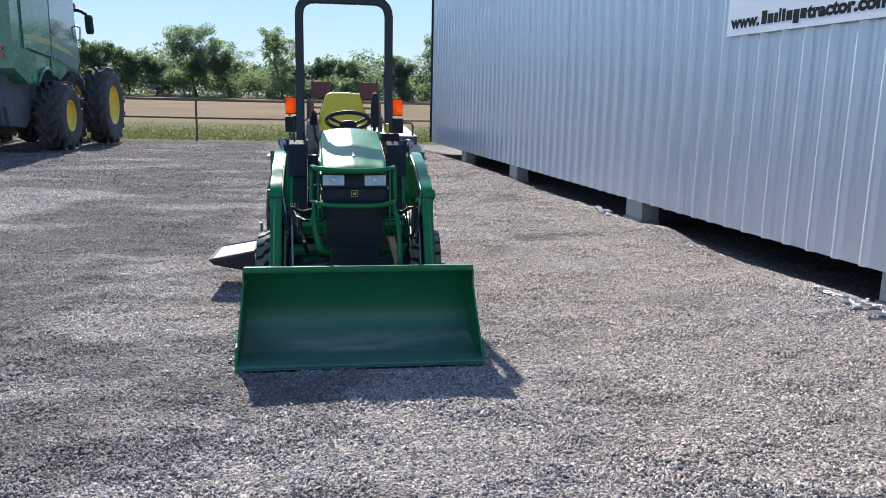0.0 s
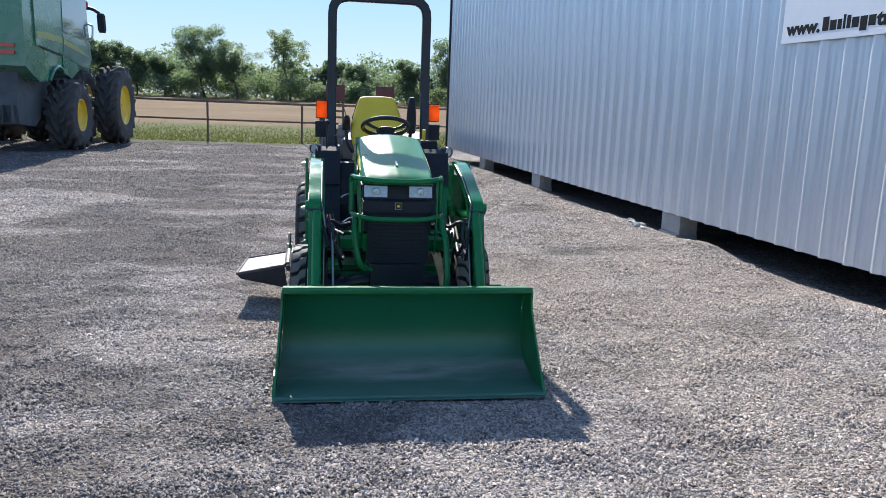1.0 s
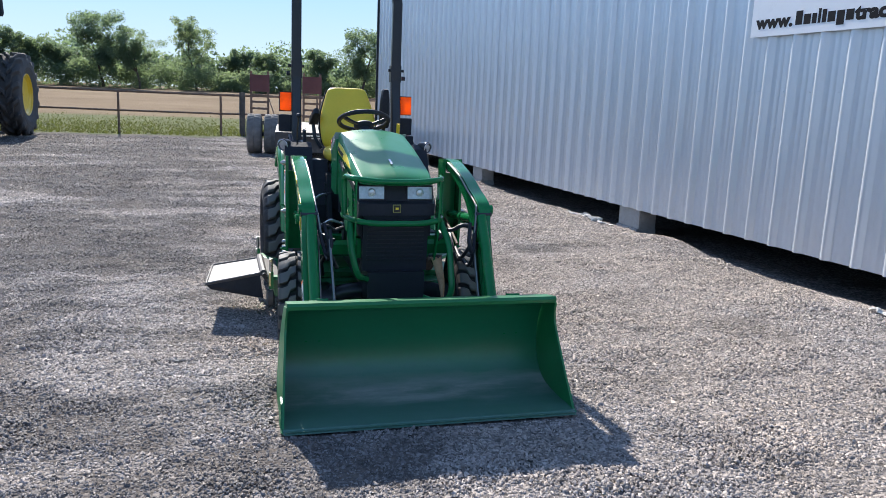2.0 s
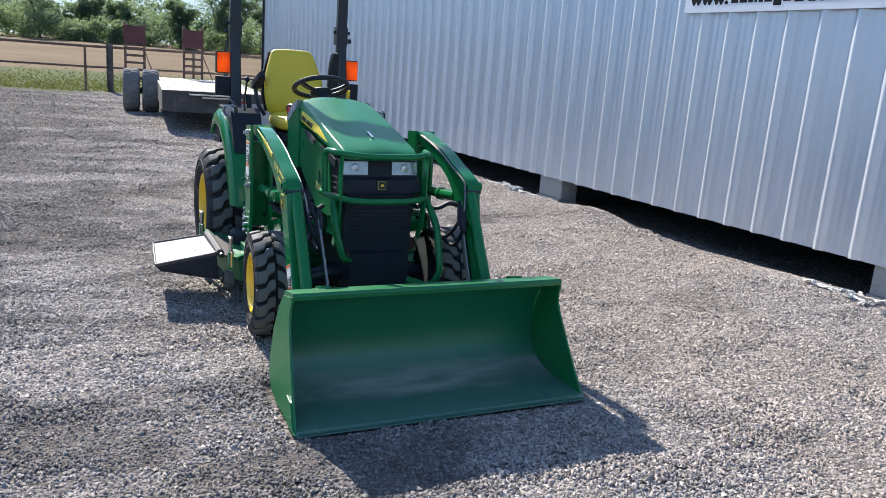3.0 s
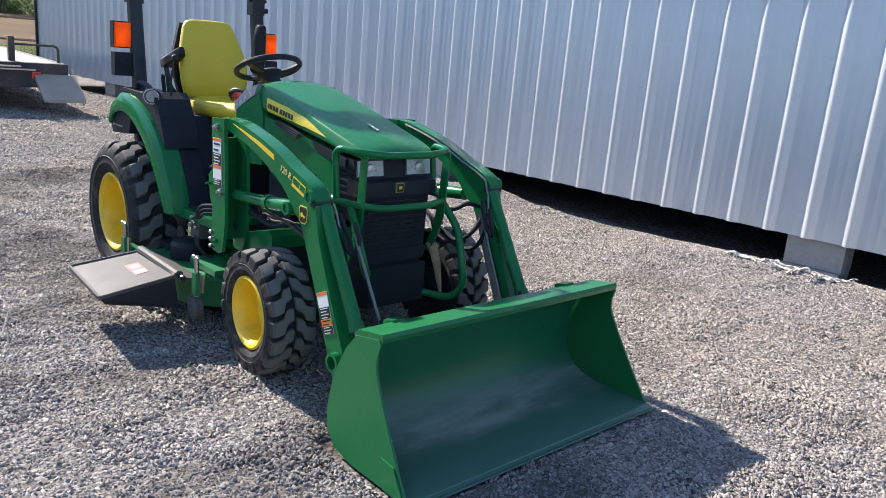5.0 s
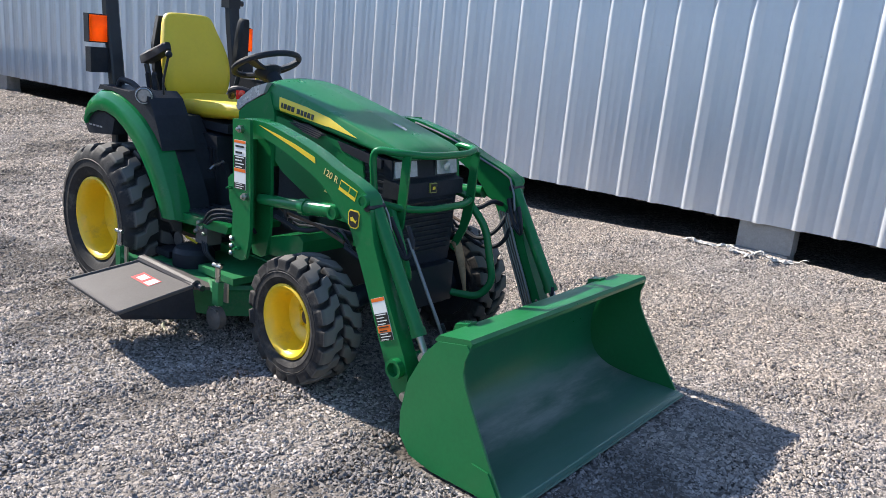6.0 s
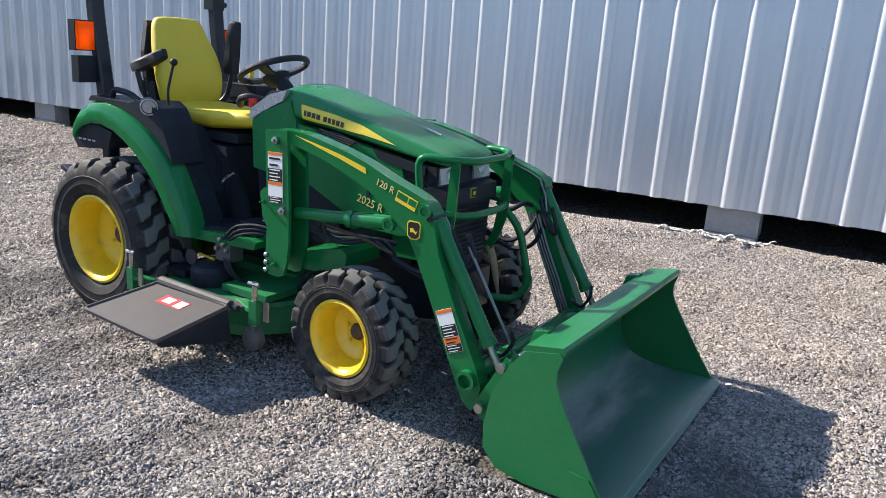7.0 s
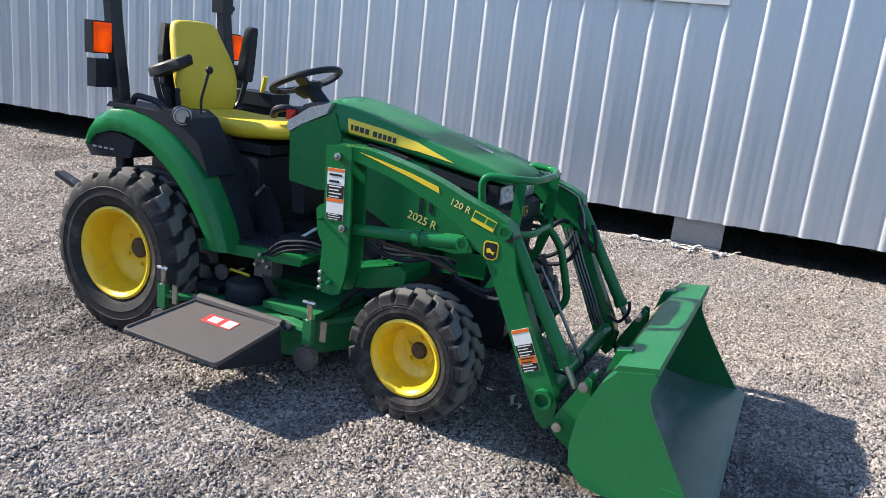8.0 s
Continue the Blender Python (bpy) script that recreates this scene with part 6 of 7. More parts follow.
# bucket
def bucket():
    """Open scoop: curved back sheet, top lip, flat floor and two side plates."""
    back = swept([(-1.117, 0.004), (-0.94, 0.005), (-0.825, 0.009), (-0.745, 0.024), (-0.688, 0.062), (-0.658, 0.125), (-0.652, 0.200), (-0.668, 0.285), (-0.705, 0.360), (-0.760, 0.425)], 3) + [(-0.868, 0.450)]
    bm = bm_new()

    def half(z):
        return 0.628 - 0.030 * z / 0.45

    inner = []
    for (y, z) in back:
        inner.append((y - 0.004, z + 0.006) if z < 0.4 else (y - 0.002, z - 0.006))
    rings = [[Vector((-half(z), y, z)), Vector((half(z), y, z)), Vector((half(iz), iy, iz)), Vector((-half(iz), iy, iz))] for (y, z), (iy, iz) in zip(back, inner)]
    loft(bm, rings)
    b = part("bucket", bm, BUCKET_IN, tractor, "green loader bucket worn to grey steel inside", smooth=True)
    for s in (-1, 1):
        bm = bm_new()
        prof = [(-1.110, 0.000), (-0.80, 0.000), (-0.70, 0.018), (-0.648, 0.072), (-0.640, 0.150), (-0.655, 0.262), (-0.708, 0.375), (-0.756, 0.432), (-0.872, 0.455), (-0.884, 0.440), (-0.871, 0.400), (-0.872, 0.360), (-0.886, 0.325), (-0.910, 0.282), (-0.968, 0.188), (-1.025, 0.100), (-1.085, 0.014)]
        a = [bm.verts.new((s * (half(z) + 0.001), y, z)) for y, z in prof]
        c = [bm.verts.new((s * (half(z) + 0.010), y, z)) for y, z in prof]
        bm.faces.new(a)
        bm.faces.new(c[::-1])
        for i in range(len(prof)):
            bm.faces.new((a[i], c[i], c[(i + 1) % len(prof)], a[(i + 1) % len(prof)]))
        part("side_plate", bm, BUCKET_PAINT, b, "green bucket side plate", bevel=0.0015, segs=1)
        bm = bm_new()
        edge = [(-1.105, 0.003), (-0.985, 0.003), (-0.955, 0.098), (-1.020, 0.092), (-1.078, 0.012)]
        a, c = [[bm.verts.new((s * (half(z) + d), y, z)) for y, z in edge] for d in (0.009, 0.0155)]
        bm.faces.new(a)
        bm.faces.new(c[::-1])
        for i in range(5):
            bm.faces.new((a[i], c[i], c[(i + 1) % 5], a[(i + 1) % 5]))
        part("wear_plate", bm, BUCKET_PAINT, b, "scuffed welded corner plate", bevel=0.0025, segs=2)
    bm = bm_new()
    prism(bm, [(-0.740, 0.432), (-0.755, 0.452), (-0.880, 0.474), (-0.888, 0.462), (-0.884, 0.446), (-0.868, 0.446), (-0.868, 0.452), (-0.760, 0.430)], -0.604, 0.604)
    part("top_lip", bm, BUCKET_PAINT, b, "green folded top lip", bevel=0.003)
    part("cutting_edge", prism(bm_new(), [(-1.125, 0.000), (-0.985, 0.001), (-0.985, 0.0135), (-1.100, 0.0125)], -0.632, 0.632), BUCKET_IN, b, "worn grey cutting edge", bevel=0.002, segs=1)
    for s in (-1, 1):
        for off in (0.44, 0.50):
            bm = bm_new()
            prism(bm, [(-0.660, 0.335), (-0.640, 0.345), (-0.555, 0.185), (-0.535, 0.135), (-0.555, 0.105), (-0.62, 0.06), (-0.66, 0.06), (-0.645, 0.15), (-0.665, 0.27)], s * off + 0.0, s * off + s * 0.010)
            part("bucket_ear", bm, GREEN, b, bevel=0.003)
        for y, z in ((-0.568, 0.145), (-0.638, 0.315)):
            bm = bm_new()
            lathe(bm, [(s * 0.36, 0.012), (s * 0.526, 0.012), (s * 0.527, 0.018), (s * 0.540, 0.017), (s * 0.541, 0.010), (s * 0.541, 0.010), (s * 0.541, 0.0001)], "X", 14, (0, y, z))
            part("bucket_pin", bm, STEEL, b, smooth=True)
        part("lip_gusset", prism(bm_new(), [(-0.690, 0.36), (-0.715, 0.450), (-0.765, 0.462), (-0.770, 0.448), (-0.745, 0.428)], s * 0.42, s * 0.47), GREEN, b, bevel=0.006)


bucket()


# ---- mower deck under the tractor ----
def mower():
    bm = bm_new()
    outline = [(-0.60, 0.68), (-0.55, 0.57), (-0.43, 0.47), (-0.30, 0.40), (-0.12, 0.42), (0.12, 0.42), (0.30, 0.36), (0.48, 0.40), (0.60, 0.52), (0.62, 0.75), (0.55, 0.98), (0.35, 1.10), (-0.35, 1.12), (-0.56, 1.08), (-0.62, 0.95)]
    rings = []
    for z, k in ((0.105, 0.965), (0.150, 0.965), (0.218, 0.985), (0.232, 1.0), (0.250, 0.98), (0.258, 0.7)):
        rings.append([Vector((x * k, 0.74 + (y - 0.74) * k, z)) for x, y in outline])
    loft(bm, rings)
    deck = part("mower_deck", bm, DECK_GREEN, tractor, "green belly mower deck", bevel=0.006)
    for x, y, r in ((-0.44, 0.87, 0.095), (0.44, 0.87, 0.095), (0.0, 0.80, 0.085)):
        bm = bm_new()
        lathe(bm, [(0.255, r), (0.318, r), (0.338, r * 0.85), (0.346, r * 0.5), (0.346, 0.0001)], "Z", 24, (x, y, 0))
        part("spindle_cover", bm, BLACK, deck, "round black spindle cover", smooth=True)
    bm = bm_new()
    inn, out = [(-0.655, 0.955, 0.286), (-0.668, 0.522, 0.280)], [(-0.978, 0.562, 0.214), (-0.952, 1.040, 0.219)]
    top = [Vector(p) for p in inn + out]
    loft(bm, [[p + Vector((0, 0, -0.010)) for p in top], top])
    chute = part("discharge_chute", bm, GREY_PLASTIC, tractor, "dusty grey plastic discharge deflector", bevel=0.005)
    bm = bm_new()
    rim = [top[0].lerp(top[1], 0.02), top[1], top[2], top[3], top[0].lerp(top[1], 0.02)]
    tube(bm, [p + Vector((0.004, 0, 0.002)) for p in rim], 0.007, 8, 0.02)
    part("chute_rim", bm, GREY_PLASTIC, chute, smooth=True)
    loft(bm2 := bm_new(), [[top[1] + Vector((0, 0.002, 0)), top[2] + Vector((0, 0.002, 0)), top[2] + Vector((0.03, 0.01, -0.035)), top[1] + Vector((0.02, 0.0, -0.150))], [top[1] + Vector((0, 0.012, 0)), top[2] + Vector((0, 0.012, 0)), top[2] + Vector((0.03, 0.02, -0.035)), top[1] + Vector((0.02, 0.012, -0.150))]])
    part("chute_side", bm2, BLACK, chute, "dark chute wall, the rear one added to block sun")
    # Rear wall added to stop sun passing under the deflector.
    loft(bm2 := bm_new(), [[top[0] + Vector((0, d, 0)), top[3] + Vector((0, d, 0)), top[3] + Vector((0.02, d, -0.02)), top[0] + Vector((0, d, -0.10))] for d in (-0.012, -0.002)])
    part("chute_side", bm2, BLACK, chute, "dark chute wall, the rear one added to block sun")
    part("chute_hinge", tube(bm_new(), [(-0.652, 0.97, 0.290), (-0.642, 0.49, 0.274)], 0.014, 8), BLACK_STEEL, chute, smooth=True)
    flap = [top[0], top[1], Vector((-0.560, 0.50, 0.262)), Vector((-0.560, 0.98, 0.268))]
    loft(bm2 := bm_new(), [[p + Vector((0.004, 0, -0.014)) for p in flap], [p + Vector((0.004, 0, -0.002)) for p in flap]])
    part("hinge_flap", bm2, GREY_PLASTIC, chute, "grey flap between the deflector and the deck", bevel=0.003)
    part("hinge_sleeve", tube(bm_new(), [(-0.655, 0.94, 0.293), (-0.646, 0.53, 0.279)], 0.022, 10), GREY_PLASTIC, chute, smooth=True)
    u, v = (top[2] - top[1]).normalized(), (top[0] - top[1]).normalized()
    w = v.cross(u).normalized() if v.cross(u).z > 0 else u.cross(v).normalized()
    for (a0, a1, b0, b1), mat in (((0.060, 0.120, 0.14, 0.29), DECAL_RED), ((0.066, 0.114, 0.145, 0.190), DECAL_WHITE), ((0.070, 0.108, 0.215, 0.265), DECAL_WHITE)):
        base = top[1]
        lift = 0.0012 if mat is DECAL_RED else 0.0022
        q = [base + u * a + v * b + w * lift for a, b in ((a0, b0), (a1, b0), (a1, b1), (a0, b1))]
        bm = bm_new()
        loft(bm, [[p - w * 0.001 for p in q], q])
        part("warning_label", bm, mat, chute, "red and white warning label")
    for s in (-1, 1):
        for gx, y in ((0.607, 0.435), (0.660, 1.130)):
            x = s * gx
            bm = bm_new()
            tube(bm, [(s * 0.50, 0.62 if y < 0.7 else 0.98, 0.245), (x - s * 0.03, y + (0.05 if y < 0.7 else -0.05), 0.262), (x - s * 0.012, y, 0.270)], 0.02, 8, 0.03, square=(0.026, 0.010))
            box(bm, x - 0.013, x + 0.013, y - 0.020, y + 0.020, 0.212, 0.312)
            arm_ = part("gauge_bracket", bm, DECK_GREEN, deck, bevel=0.003)
            part("gauge_pin", cyl(bm_new(), (x, y, 0.20), (x, y, 0.390), 0.011, 8), STEEL, arm_, "bare steel height pin", smooth=True)
            part("gauge_handle", tube(bm_new(), [(x + s * 0.004, y - 0.028, 0.382), (x + s * 0.004, y + 0.028, 0.382)], 0.008, 8), STEEL, arm_, smooth=True)
            part("gauge_plate", box(bm_new(), x + s * 0.010 - 0.004, x + s * 0.010 + 0.004, y - 0.086, y - 0.062, 0.245, 0.325), STEEL, arm_, "bare steel gauge plate", bevel=0.002, segs=1)
            part("gauge_fork", prism(bm_new(), [(y - 0.03, 0.20), (y + 0.03, 0.20), (y + 0.018, 0.140), (y - 0.018, 0.140)], x + s * 0.016, x + s * 0.024), DULL_ROD, arm_, "dull steel wheel fork", bevel=0.002, segs=1)
            bm = bm_new()
            lathe(bm, [(x - 0.026, 0.036), (x - 0.020, 0.050), (x + 0.010, 0.050), (x + 0.015, 0.036)], "X", 20, (0, y, 0.156))
            part("gauge_wheel", bm, DUSTY_HAZED_RUBBER, arm_, "grey anti-scalp wheel", smooth=True)
    part("lift_link", tube(bm_new(), [(-0.30, 0.50, 0.26), (-0.32, 0.42, 0.36), (-0.30, 0.30, 0.46)], 0.012, 8), BLACK_STEEL, deck, smooth=True)
    part("drive_shaft", tube(bm_new(), [(0, 0.80, 0.33), (0, 1.05, 0.40)], 0.028, 10), BLACK_STEEL, deck, smooth=True)
    # Added plates; the rear ones are black in place of shade under the tractor.
    for s in (-1, 1):
        for y0, y1 in ((0.98, 1.10), (0.48, 0.74)):
            part("belt_cover", box(bm_new(), min(s * 0.12, s * 0.50), max(s * 0.12, s * 0.50), y0, y1, 0.262, 0.292), BLACK if y0 > 0.9 else DECK_GREEN, deck, "flat added deck plate, the black one standing for shade", bevel=0.010)
    part("pto_shield", box(bm_new(), -0.22, 0.22, 0.58, 0.98, 0.26, 0.30), DECK_GREEN, deck, bevel=0.01)


mower()

# low details between step and mast
valve = part("hydraulic_valve", box(bm_new(), -0.46, -0.385, 0.735, 0.825, 0.375, 0.452), GREY_PLASTIC, tractor, "grey hydraulic valve block with steel fittings", bevel=0.010)
for k in range(4):
    y = 0.75 + 0.02 * k
    part("fitting", lathe(bm_new(), [(-0.478, 0.0001), (-0.478, 0.008), (-0.470, 0.011), (-0.456, 0.011)], "X", 6, (0, y, 0.43 + 0.022 * (k % 3))), STEEL, valve, "bare steel fitting")
for k in range(3):
    o = 0.016 * k
    part("hose", tube(bm_new(), [(-0.455, 0.745 + o, 0.475), (-0.475, 0.66 + o, 0.520 + o), (-0.468, 0.56, 0.545 + o), (-0.45, 0.47, 0.53 + o), (-0.43, 0.42, 0.50)], 0.0062, 8, 0.05), BLACK, tractor, smooth=True)
    part("hose", tube(bm_new(), [(-0.445, 0.76 + o, 0.415), (-0.470, 0.72 + o, 0.35), (-0.44, 0.69 + o, 0.30), (-0.38, 0.66, 0.275)], 0.0062, 8, 0.04), BLACK, tractor, smooth=True)


def mast_plumbing(s):
    """Steel tubes and black hoses that run down the inside of the mast to the front."""
    for k in range(3):
        x = s * (0.398 - 0.022 * k)
        line = part("steel_tube", tube(bm_new(), [(x, 0.34 + 0.02 * k, 0.64), (x, 0.27, 0.62 - 0.03 * k), (x - s * 0.02, 0.10 - 0.05 * k, 0.60), (x - s * 0.03, -0.05, 0.56 - 0.02 * k)], 0.007, 8, 0.05), BLACK_STEEL if k else RUST, tractor, "bent dark steel hydraulic tube", smooth=True)
        for y, z in ((0.27, 0.615 - 0.03 * k),):
            part("nut", lathe(bm_new(), [(z - 0.012, 0.012), (z + 0.012, 0.012)], "Z", 6, (x, y, 0)), BLACK_STEEL, line)
    part("hose", tube(bm_new(), [(s * 0.36, -0.05, 0.54), (s * 0.35, -0.18, 0.50), (s * 0.36, -0.27, 0.57), (s * 0.40, -0.29, 0.66)], 0.010, 8, 0.06), BLACK, tractor, smooth=True)
    d = 0.045 if s > 0 else 0.0
    part("hose", tube(bm_new(), [(s * 0.33 + d, -0.04, 0.52), (s * 0.30 + 2 * d, -0.17, 0.46), (s * 0.33 + d, -0.29, 0.50), (s * 0.39, -0.33, 0.62)], 0.010, 8, 0.06), BLACK, tractor, smooth=True)


both(mast_plumbing)
part("deck_lever", tube(bm_new(), [(-0.40, 1.00, 0.352), (-0.42, 0.88, 0.352)], 0.006, 6), DECAL_YELLOW, tractor, "small yellow deck lever", smooth=True)
# Added grey disc in place of lit gravel showing through a gap.
part("deck_height_plate", lathe(bm_new(), [(-0.425, 0.0001), (-0.425, 0.036), (-0.415, 0.036)], "X", 14, (0, 1.03, 0.335)), GREY_PLASTIC, tractor, "grey disc standing for sunlit gravel glimpsed beneath the tractor")
part("hitch_arm", tube(bm_new(), [(-0.20, 1.55, 0.40), (-0.24, 1.78, 0.46), (-0.26, 2.04, 0.50), (-0.24, 2.26, 0.56)], 0.018, 8, 0.05, square=(0.030, 0.014)), BLACK_STEEL, tractor)
part("hitch_arm", tube(bm_new(), [(0.20, 1.55, 0.40), (0.24, 1.75, 0.45), (0.26, 1.95, 0.42), (0.24, 2.05, 0.42)], 0.018, 8, 0.05, square=(0.022, 0.012)), BLACK_STEEL, tractor)
part("muffler", cyl(bm_new(), (0.12, 0.02, 0.50), (0.20, -0.12, 0.46), 0.034, 12), RUST, tractor, "rusty exhaust outlet", smooth=True)
bm = bm_new()
rings = []
for k in range(9):
    f = k / 8
    c = Vector((0.222 + 0.034 * f + 0.012 * math.sin(3 * f), -0.145 - 0.050 * f, 0.505 - 0.225 * f))
    h = 0.008 + 0.010 * (1 - f) ** 2 + 0.012 * math.sin(math.pi * min(1.0, 0.25 + 0.8 * f)) * (1 - 0.45 * f)
    ring = []
    for a in range(9):
        t = math.pi * a / 8
        ring.append(c + Vector((-h * math.cos(t), -h * 0.8 * math.sin(t), 0.008 * math.sin(5 * t + 7 * f))))
    ring += [p * 1 + Vector((0, 0.004, 0)) for p in ring[::-1]]
    rings.append(ring)
loft(bm, rings)
part("exhaust_shield", bm, TAN_SHIELD, tractor, "crumpled tan heat shield over the exhaust outlet", smooth=True)


# ---- combine harvester parked at the yard's edge, its rear towards the tractor ----
def combine():
    c = thing("combine_harvester", pose(-7.30, 17.1, 0), "large green combine harvester with dual drive tyres parked on gravel", "combine")

    def big_wheel(x, y, r, w, rim_r, lugs):
        rim = part("wheel", rim_mesh(rim_r, w * 0.8, 0.10, rim_r - 0.05), YELLOW, c, "yellow wheel rim", smooth=True)
        rim.matrix_local = Matrix.Translation((x, y, r)) @ Matrix.Rotation(math.pi, 4, "Z")
        part("tyre", tyre_mesh(r, w, rim_r - 0.002, lugs, 0.090, 0.100, 8, 1.05), DUSTY_HAZED_RUBBER, rim, "black tractor tyre", smooth=True)

    big_wheel(1.10, 2.1, 0.79, 0.66, 0.36, 14)
    big_wheel(-1.10, 2.1, 0.79, 0.66, 0.36, 14)
    for x in (1.36, 0.42, -0.42, -1.36):
        big_wheel(x, 4.9, 1.0, 0.60, 0.50, 16)
    bm = bm_new()
    cyl(bm, (-1.0, 2.1, 0.79), (1.0, 2.1, 0.79), 0.14)
    cyl(bm, (-1.36, 4.9, 1.0), (1.36, 4.9, 1.0), 0.18)
    box(bm, -0.45, 0.45, 0.8, 5.4, 0.75, 1.7)
    part("chassis", bm, CHASSIS_HAZE, c, "dark chassis and axles, greyed to stand for haze")
    bm = bm_new()
    prism(bm, [(0.25, 0.62), (0.15, 1.0), (0.30, 1.75), (1.55, 1.75), (1.45, 0.75), (1.1, 0.55)], -0.86, 0.72)
    chop = part("straw_chopper", bm, CHASSIS_HAZE, c, "dark straw chopper under the rear hood", bevel=0.04)
    for k in range(9):
        part("vane", box(bm_new(), -0.8 + 0.18 * k, -0.785 + 0.18 * k, 0.05, 0.24, 0.66, 1.0), CHASSIS_HAZE, chop)
    bm = bm_new()
    prism(bm, [(0.02, 1.78), (0.0, 3.6), (0.22, 3.95), (2.12, 4.0), (2.12, 1.70), (1.95, 1.74), (1.70, 1.82), (1.40, 1.72), (1.20, 1.52), (0.75, 1.48), (0.3, 1.66)], -0.98, 0.98)
    part("rear_body", bm, COMBINE_GREEN, c, "green rear hood", bevel=0.12, segs=4)
    bm = bm_new()
    prism(bm, [(0.55, 2.22), (0.50, 3.9), (2.13, 3.95), (2.13, 2.10)], 0.972, 1.012)
    part("side_shield", bm, COMBINE_GREEN, c, "glossy green side shield", bevel=0.025, segs=3)
    bm = bm_new()
    prism(bm, [(2.16, 1.72), (2.16, 3.95), (3.95, 3.95), (4.05, 2.9), (4.25, 2.10), (3.95, 1.80), (3.3, 1.85), (2.7, 1.60)], -1.0, 1.0)
    part("front_body", bm, COMBINE_GREEN, c, bevel=0.05, segs=3)
    bm = bm_new()
    prism(bm, [(2.20, 2.62), (2.20, 3.85), (3.90, 3.85), (4.00, 2.9), (4.10, 2.55)], 0.992, 1.014)
    part("side_glass", bm, GLASS_DARK, c, "pale reflecting upper side panel", bevel=0.010)
    bm = bm_new()
    prism(bm, [(2.20, 2.12), (2.20, 2.58), (4.10, 2.51), (4.22, 2.12), (3.95, 1.86), (3.40, 1.90)], 0.992, 1.013)
    part("lower_shield", bm, SKY_PALED_TEAL, c, "glossy green lower shield, paled with a painted sky reflection", bevel=0.010)
    bm = bm_new()
    prism(bm, [(0.58, 2.50), (0.62, 2.40), (2.12, 2.36), (2.12, 2.48), (1.2, 2.53)], 1.006, 1.0165)
    part("stripe", bm, DULL_YELLOW, c, "faded yellow side stripe")
    bm = bm_new()
    prism(bm, [(2.20, 2.48), (2.20, 2.36), (3.2, 2.24), (4.1, 2.14), (3.2, 2.34)], 1.010, 1.0175)
    part("stripe", bm, DULL_YELLOW, c)
    bm = bm_new()
    prism(bm, [(0.70, 2.235), (0.70, 2.205), (2.12, 2.085), (2.12, 2.115)], 1.004, 1.0145)
    part("shield_seam", bm, BLACK, c)
    bm = bm_new()
    prism(bm, [(4.0, 1.9), (4.0, 3.95), (5.9, 3.95), (6.1, 3.2), (5.9, 2.0)], -0.62, 0.30)
    part("cab", bm, GLASS_DARK, c, "tinted cab", bevel=0.08)
    bm = bm_new()
    tube(bm, [(0.30, 5.6, 3.46), (0.62, 5.75, 3.50), (0.80, 5.8, 3.38)], 0.045, 8, 0.1)
    mirror = part("mirror_arm", bm, BLACK, c, smooth=True)
    bm = bm_new()
    loft(bm, [[Vector((x + 0.05 * (3.4 - z), y, z)) for x, y in ((0.74 + i, 5.76), (0.90 - i, 5.76), (0.93 - i, 5.84), (0.71 + i, 5.84))] for z, i in ((3.38, 0.03), (3.32, 0.0), (2.96, 0.0), (2.88, 0.03))])
    part("mirror", bm, BLACK, mirror, bevel=0.015)
    part("beacon", lathe(bm_new(), [(3.52, 0.05), (3.62, 0.055), (3.67, 0.02)], "Z", 10, (0.50, 5.7, 0)), RED_LENS, mirror)
    bm = bm_new()
    tube(bm, [(1.0, 4.05, 2.60), (1.10, 4.05, 2.62), (1.12, 4.05, 2.92), (1.0, 4.05, 2.96)], 0.024, 8, 0.05)
    part("grab_rail", bm, SILVER, c, smooth=True)
    for z in (2.0, 2.14):
        part("tail_light", box(bm_new(), 0.35, 0.8, -0.03, 0.0, z, z + 0.07), RED_LENS, c, "red tail light", bevel=0.01)
    bm = bm_new()
    tube(bm, [(0.99, 1.28, 1.52), (1.03, 1.42, 1.74), (1.03, 1.72, 1.86), (1.03, 2.0, 1.78), (0.99, 2.1, 1.68)], 0.035, 8, 0.2)
    part("wheel_arch", bm, COMBINE_GREEN, c, smooth=True)
    part("feeder", box(bm_new(), -0.6, 0.6, 5.9, 8.0, 0.7, 1.5), COMBINE_GREEN, c, bevel=0.05)


combine()


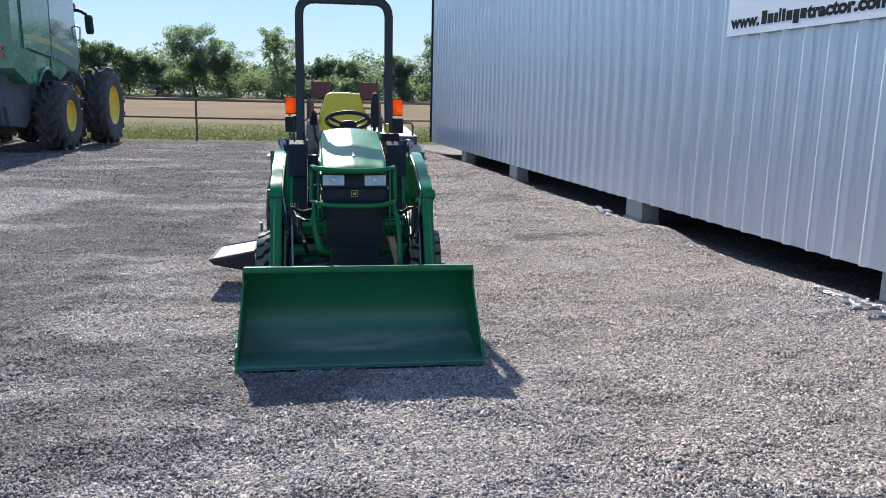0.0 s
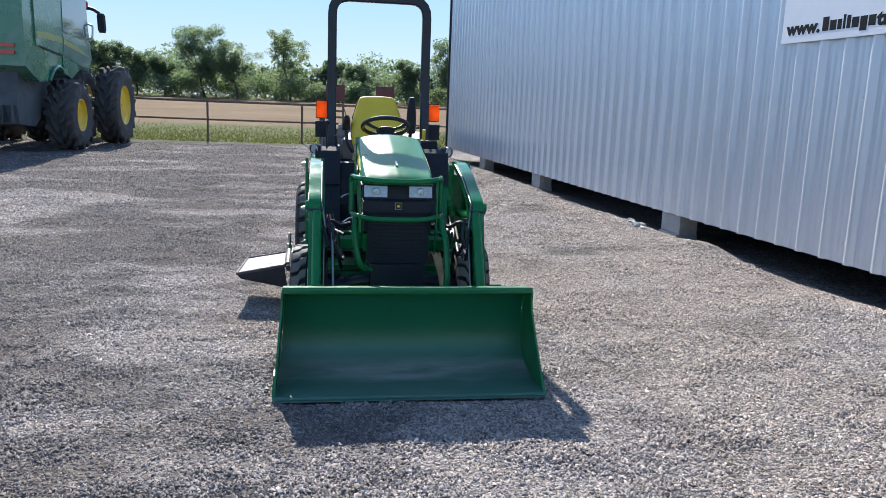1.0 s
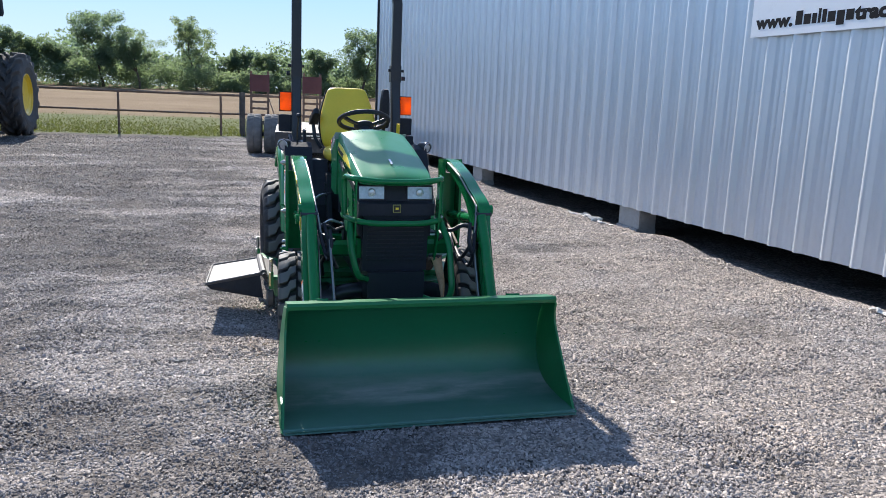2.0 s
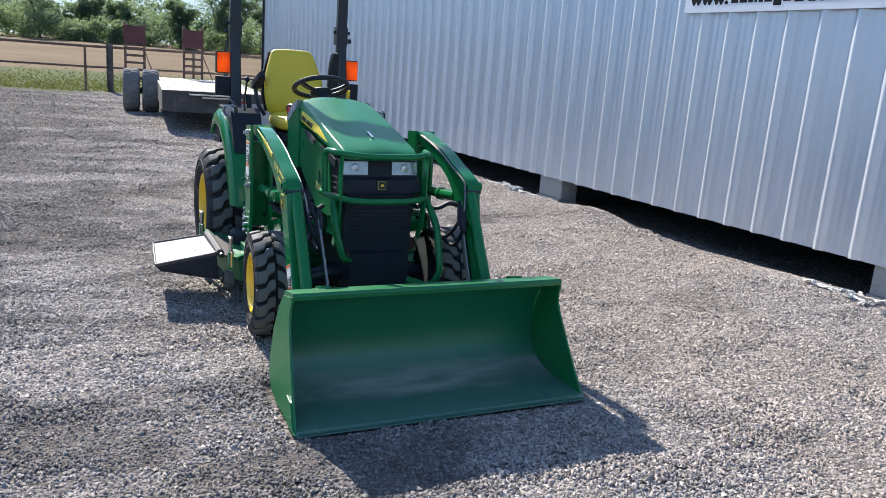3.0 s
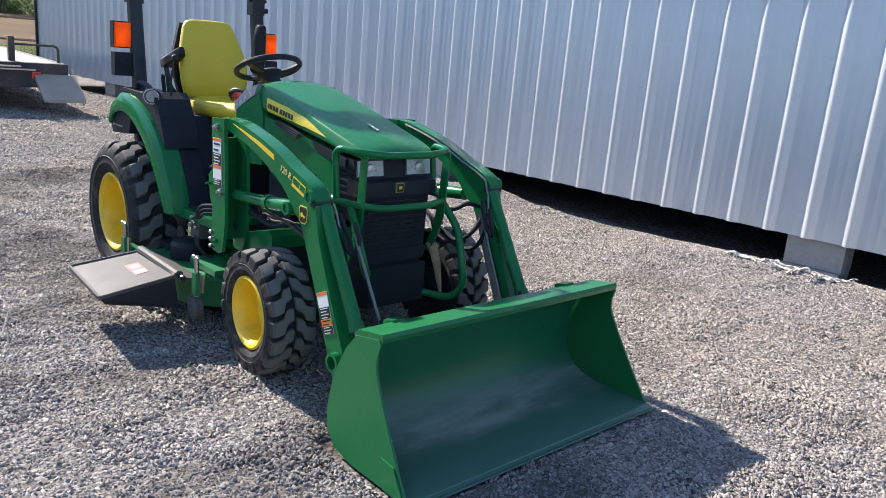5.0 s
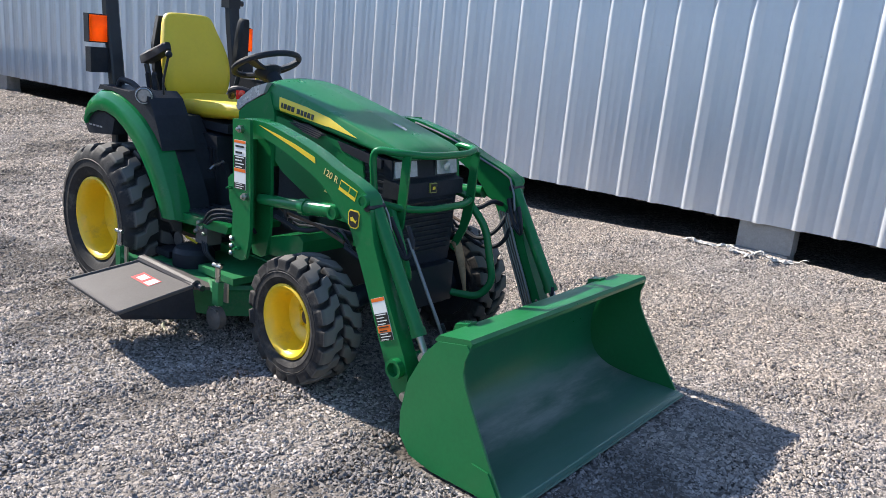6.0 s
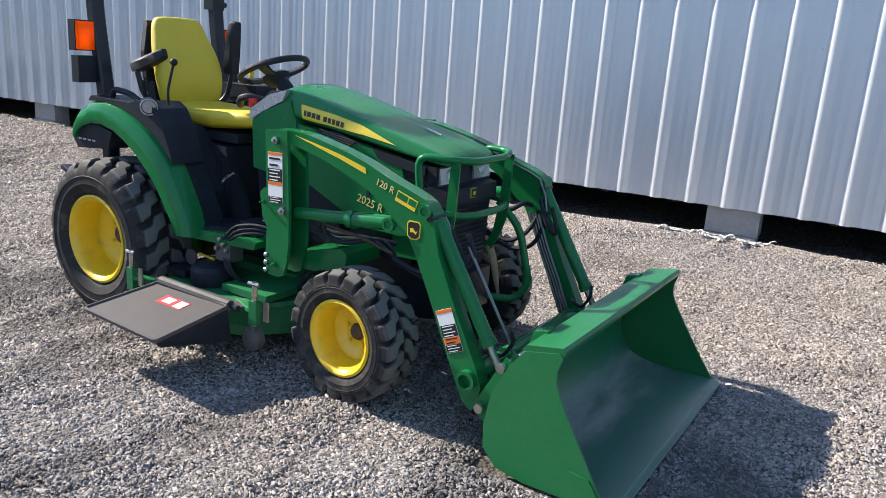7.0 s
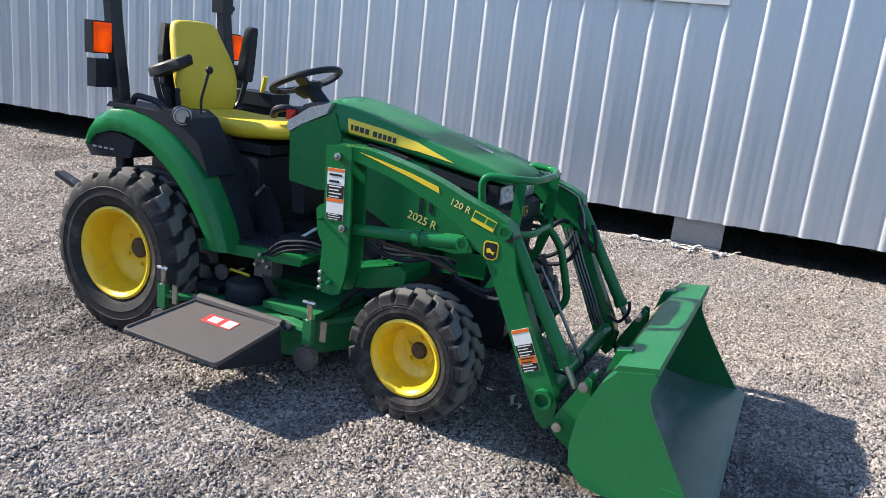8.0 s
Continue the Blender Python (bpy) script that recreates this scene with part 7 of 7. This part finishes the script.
# ---- flatbed trailer parked beside the building ----
def trailer():
    base = Matrix.Translation((-0.02, 14.5, 0)) @ Matrix.Rotation(radians(-3), 4, "Z")
    t = thing("flatbed_trailer", base, "dark steel flatbed trailer with weathered plank deck and raised ramps", "trailer")
    L, W, H = 5.0, 1.56, 0.65
    bm = bm_new()
    for x0, x1 in ((-0.06, 0.06), (W - 0.06, W + 0.06)):
        box(bm, x0, x1, 0, L, H - 0.34, H)
    box(bm, 0.06, W - 0.06, 0, 0.10, H - 0.34, H)
    box(bm, 0.06, W - 0.06, L - 0.1, L - 0.025, H - 0.34, H)
    for k in range(1, 7):
        box(bm, 0.06, W - 0.06, k * 0.75 - 0.03, k * 0.75 + 0.03, H - 0.16, H - 0.05)
    frame_part = part("trailer_frame", bm, TRAILER_STEEL, t, "dark steel channel frame", bevel=0.006, segs=1)
    for k in range(10):
        x = 0.066 + k * 0.1430
        part("deck_board", box(bm_new(), x, x + 0.136, 0.11, L - 0.11, H - 0.048, H + 0.004), LUMBER, frame_part, bevel=0.004, segs=1)
    for s, xw in ((-1, -0.18), (-1, -0.54)):
        rim = part("wheel", rim_mesh(0.22, 0.22, 0.06, 0.19), TRAILER_STEEL, t, smooth=True)
        rim.matrix_local = Matrix.Translation((xw, 3.68, 0.42)) @ Matrix.Rotation(math.pi if s > 0 else 0, 4, "Z")
        part("tyre", tyre_mesh(0.42, 0.32, 0.218, 24, 0.010, 0.055, 4, 0.2), PALE_RUBBER, rim, "dusty worn trailer tyre", smooth=True)
    rim = part("wheel", rim_mesh(0.15, 0.16, 0.04, 0.12), TRAILER_STEEL, t, smooth=True)
    rim.matrix_local = Matrix.Translation((W - 0.28, 3.68, 0.29)) @ Matrix.Rotation(math.pi, 4, "Z")
    part("tyre", tyre_mesh(0.29, 0.20, 0.148, 24, 0.008, 0.045, 4, 0.2), PALE_RUBBER, rim, "worn trailer tyre under the deck", smooth=True)
    part("ramp_beam", box(bm_new(), -0.70, W + 0.1, L - 0.02, L + 0.05, H - 0.09, H - 0.005), TRAILER_STEEL, t, "cross beam carrying the ramps", bevel=0.004)
    part("axle", cyl(bm_new(), (-0.5, 3.68, 0.42), (W - 0.3, 3.68, 0.32), 0.05), TRAILER_STEEL, t, smooth=True)
    for xr in (-0.66, 0.53):
        bm = bm_new()
        for x in (xr, xr + 0.38):
            box(bm, x - 0.025, x + 0.025, L - 0.02, L + 0.05, H, H + 1.12)
        ramp = part("ramp", bm, PIPE, t, "upright rusty loading ramp", bevel=0.005, segs=1)
        for k in range(4):
            part("rung", box(bm_new(), xr + 0.025, xr + 0.355, L - 0.01, L + 0.04, H + 0.10 + 0.15 * k, H + 0.15 + 0.15 * k), PIPE, ramp)
        part("ramp_plate", box(bm_new(), xr - 0.03, xr + 0.41, L - 0.03, L + 0.02, H + 0.66, H + 1.04), RED_STEEL, ramp, "dull red ramp plate", bevel=0.01)
        part("brace", tube(bm_new(), [(xr + 0.38, L, H + 0.55), (xr + 0.58, L - 0.4, H)], 0.012, 6), PIPE, ramp)
    part("tail_board", prism(bm_new(), [(0.0, 0.50), (-0.55, 0.20), (-0.55, 0.16), (0.0, 0.42)], 1.18, 1.72), LUMBER, t, "pale sloping tail board", bevel=0.004)
    part("stake", box(bm_new(), 0.90, 0.98, 0.20, 0.30, H, H + 0.34), TRAILER_STEEL, t, bevel=0.004)
    bm = bm_new()
    tube(bm, [(0.98, 0.25, H + 0.24), (1.55, 0.25, H + 0.24), (1.55, 0.25, H)], 0.018, 8, 0.08)
    part("front_rail", bm, TRAILER_STEEL, t, smooth=True)
    part("loading_plank", box(bm_new(), 0.55, 1.18, -0.10, -0.02, H - 0.10, H - 0.08), STEEL, t, bevel=0.004)
    part("marker_light", box(bm_new(), 1.14, 1.26, -0.02, -0.001, H - 0.22, H - 0.12), RED_LENS, t, "red side marker", bevel=0.003)
    part("loading_plank", box(bm_new(), 0.35, 1.0, -0.10, -0.02, H - 0.06, H - 0.04), STEEL, t, "bright aluminium rub rail", bevel=0.004)


trailer()
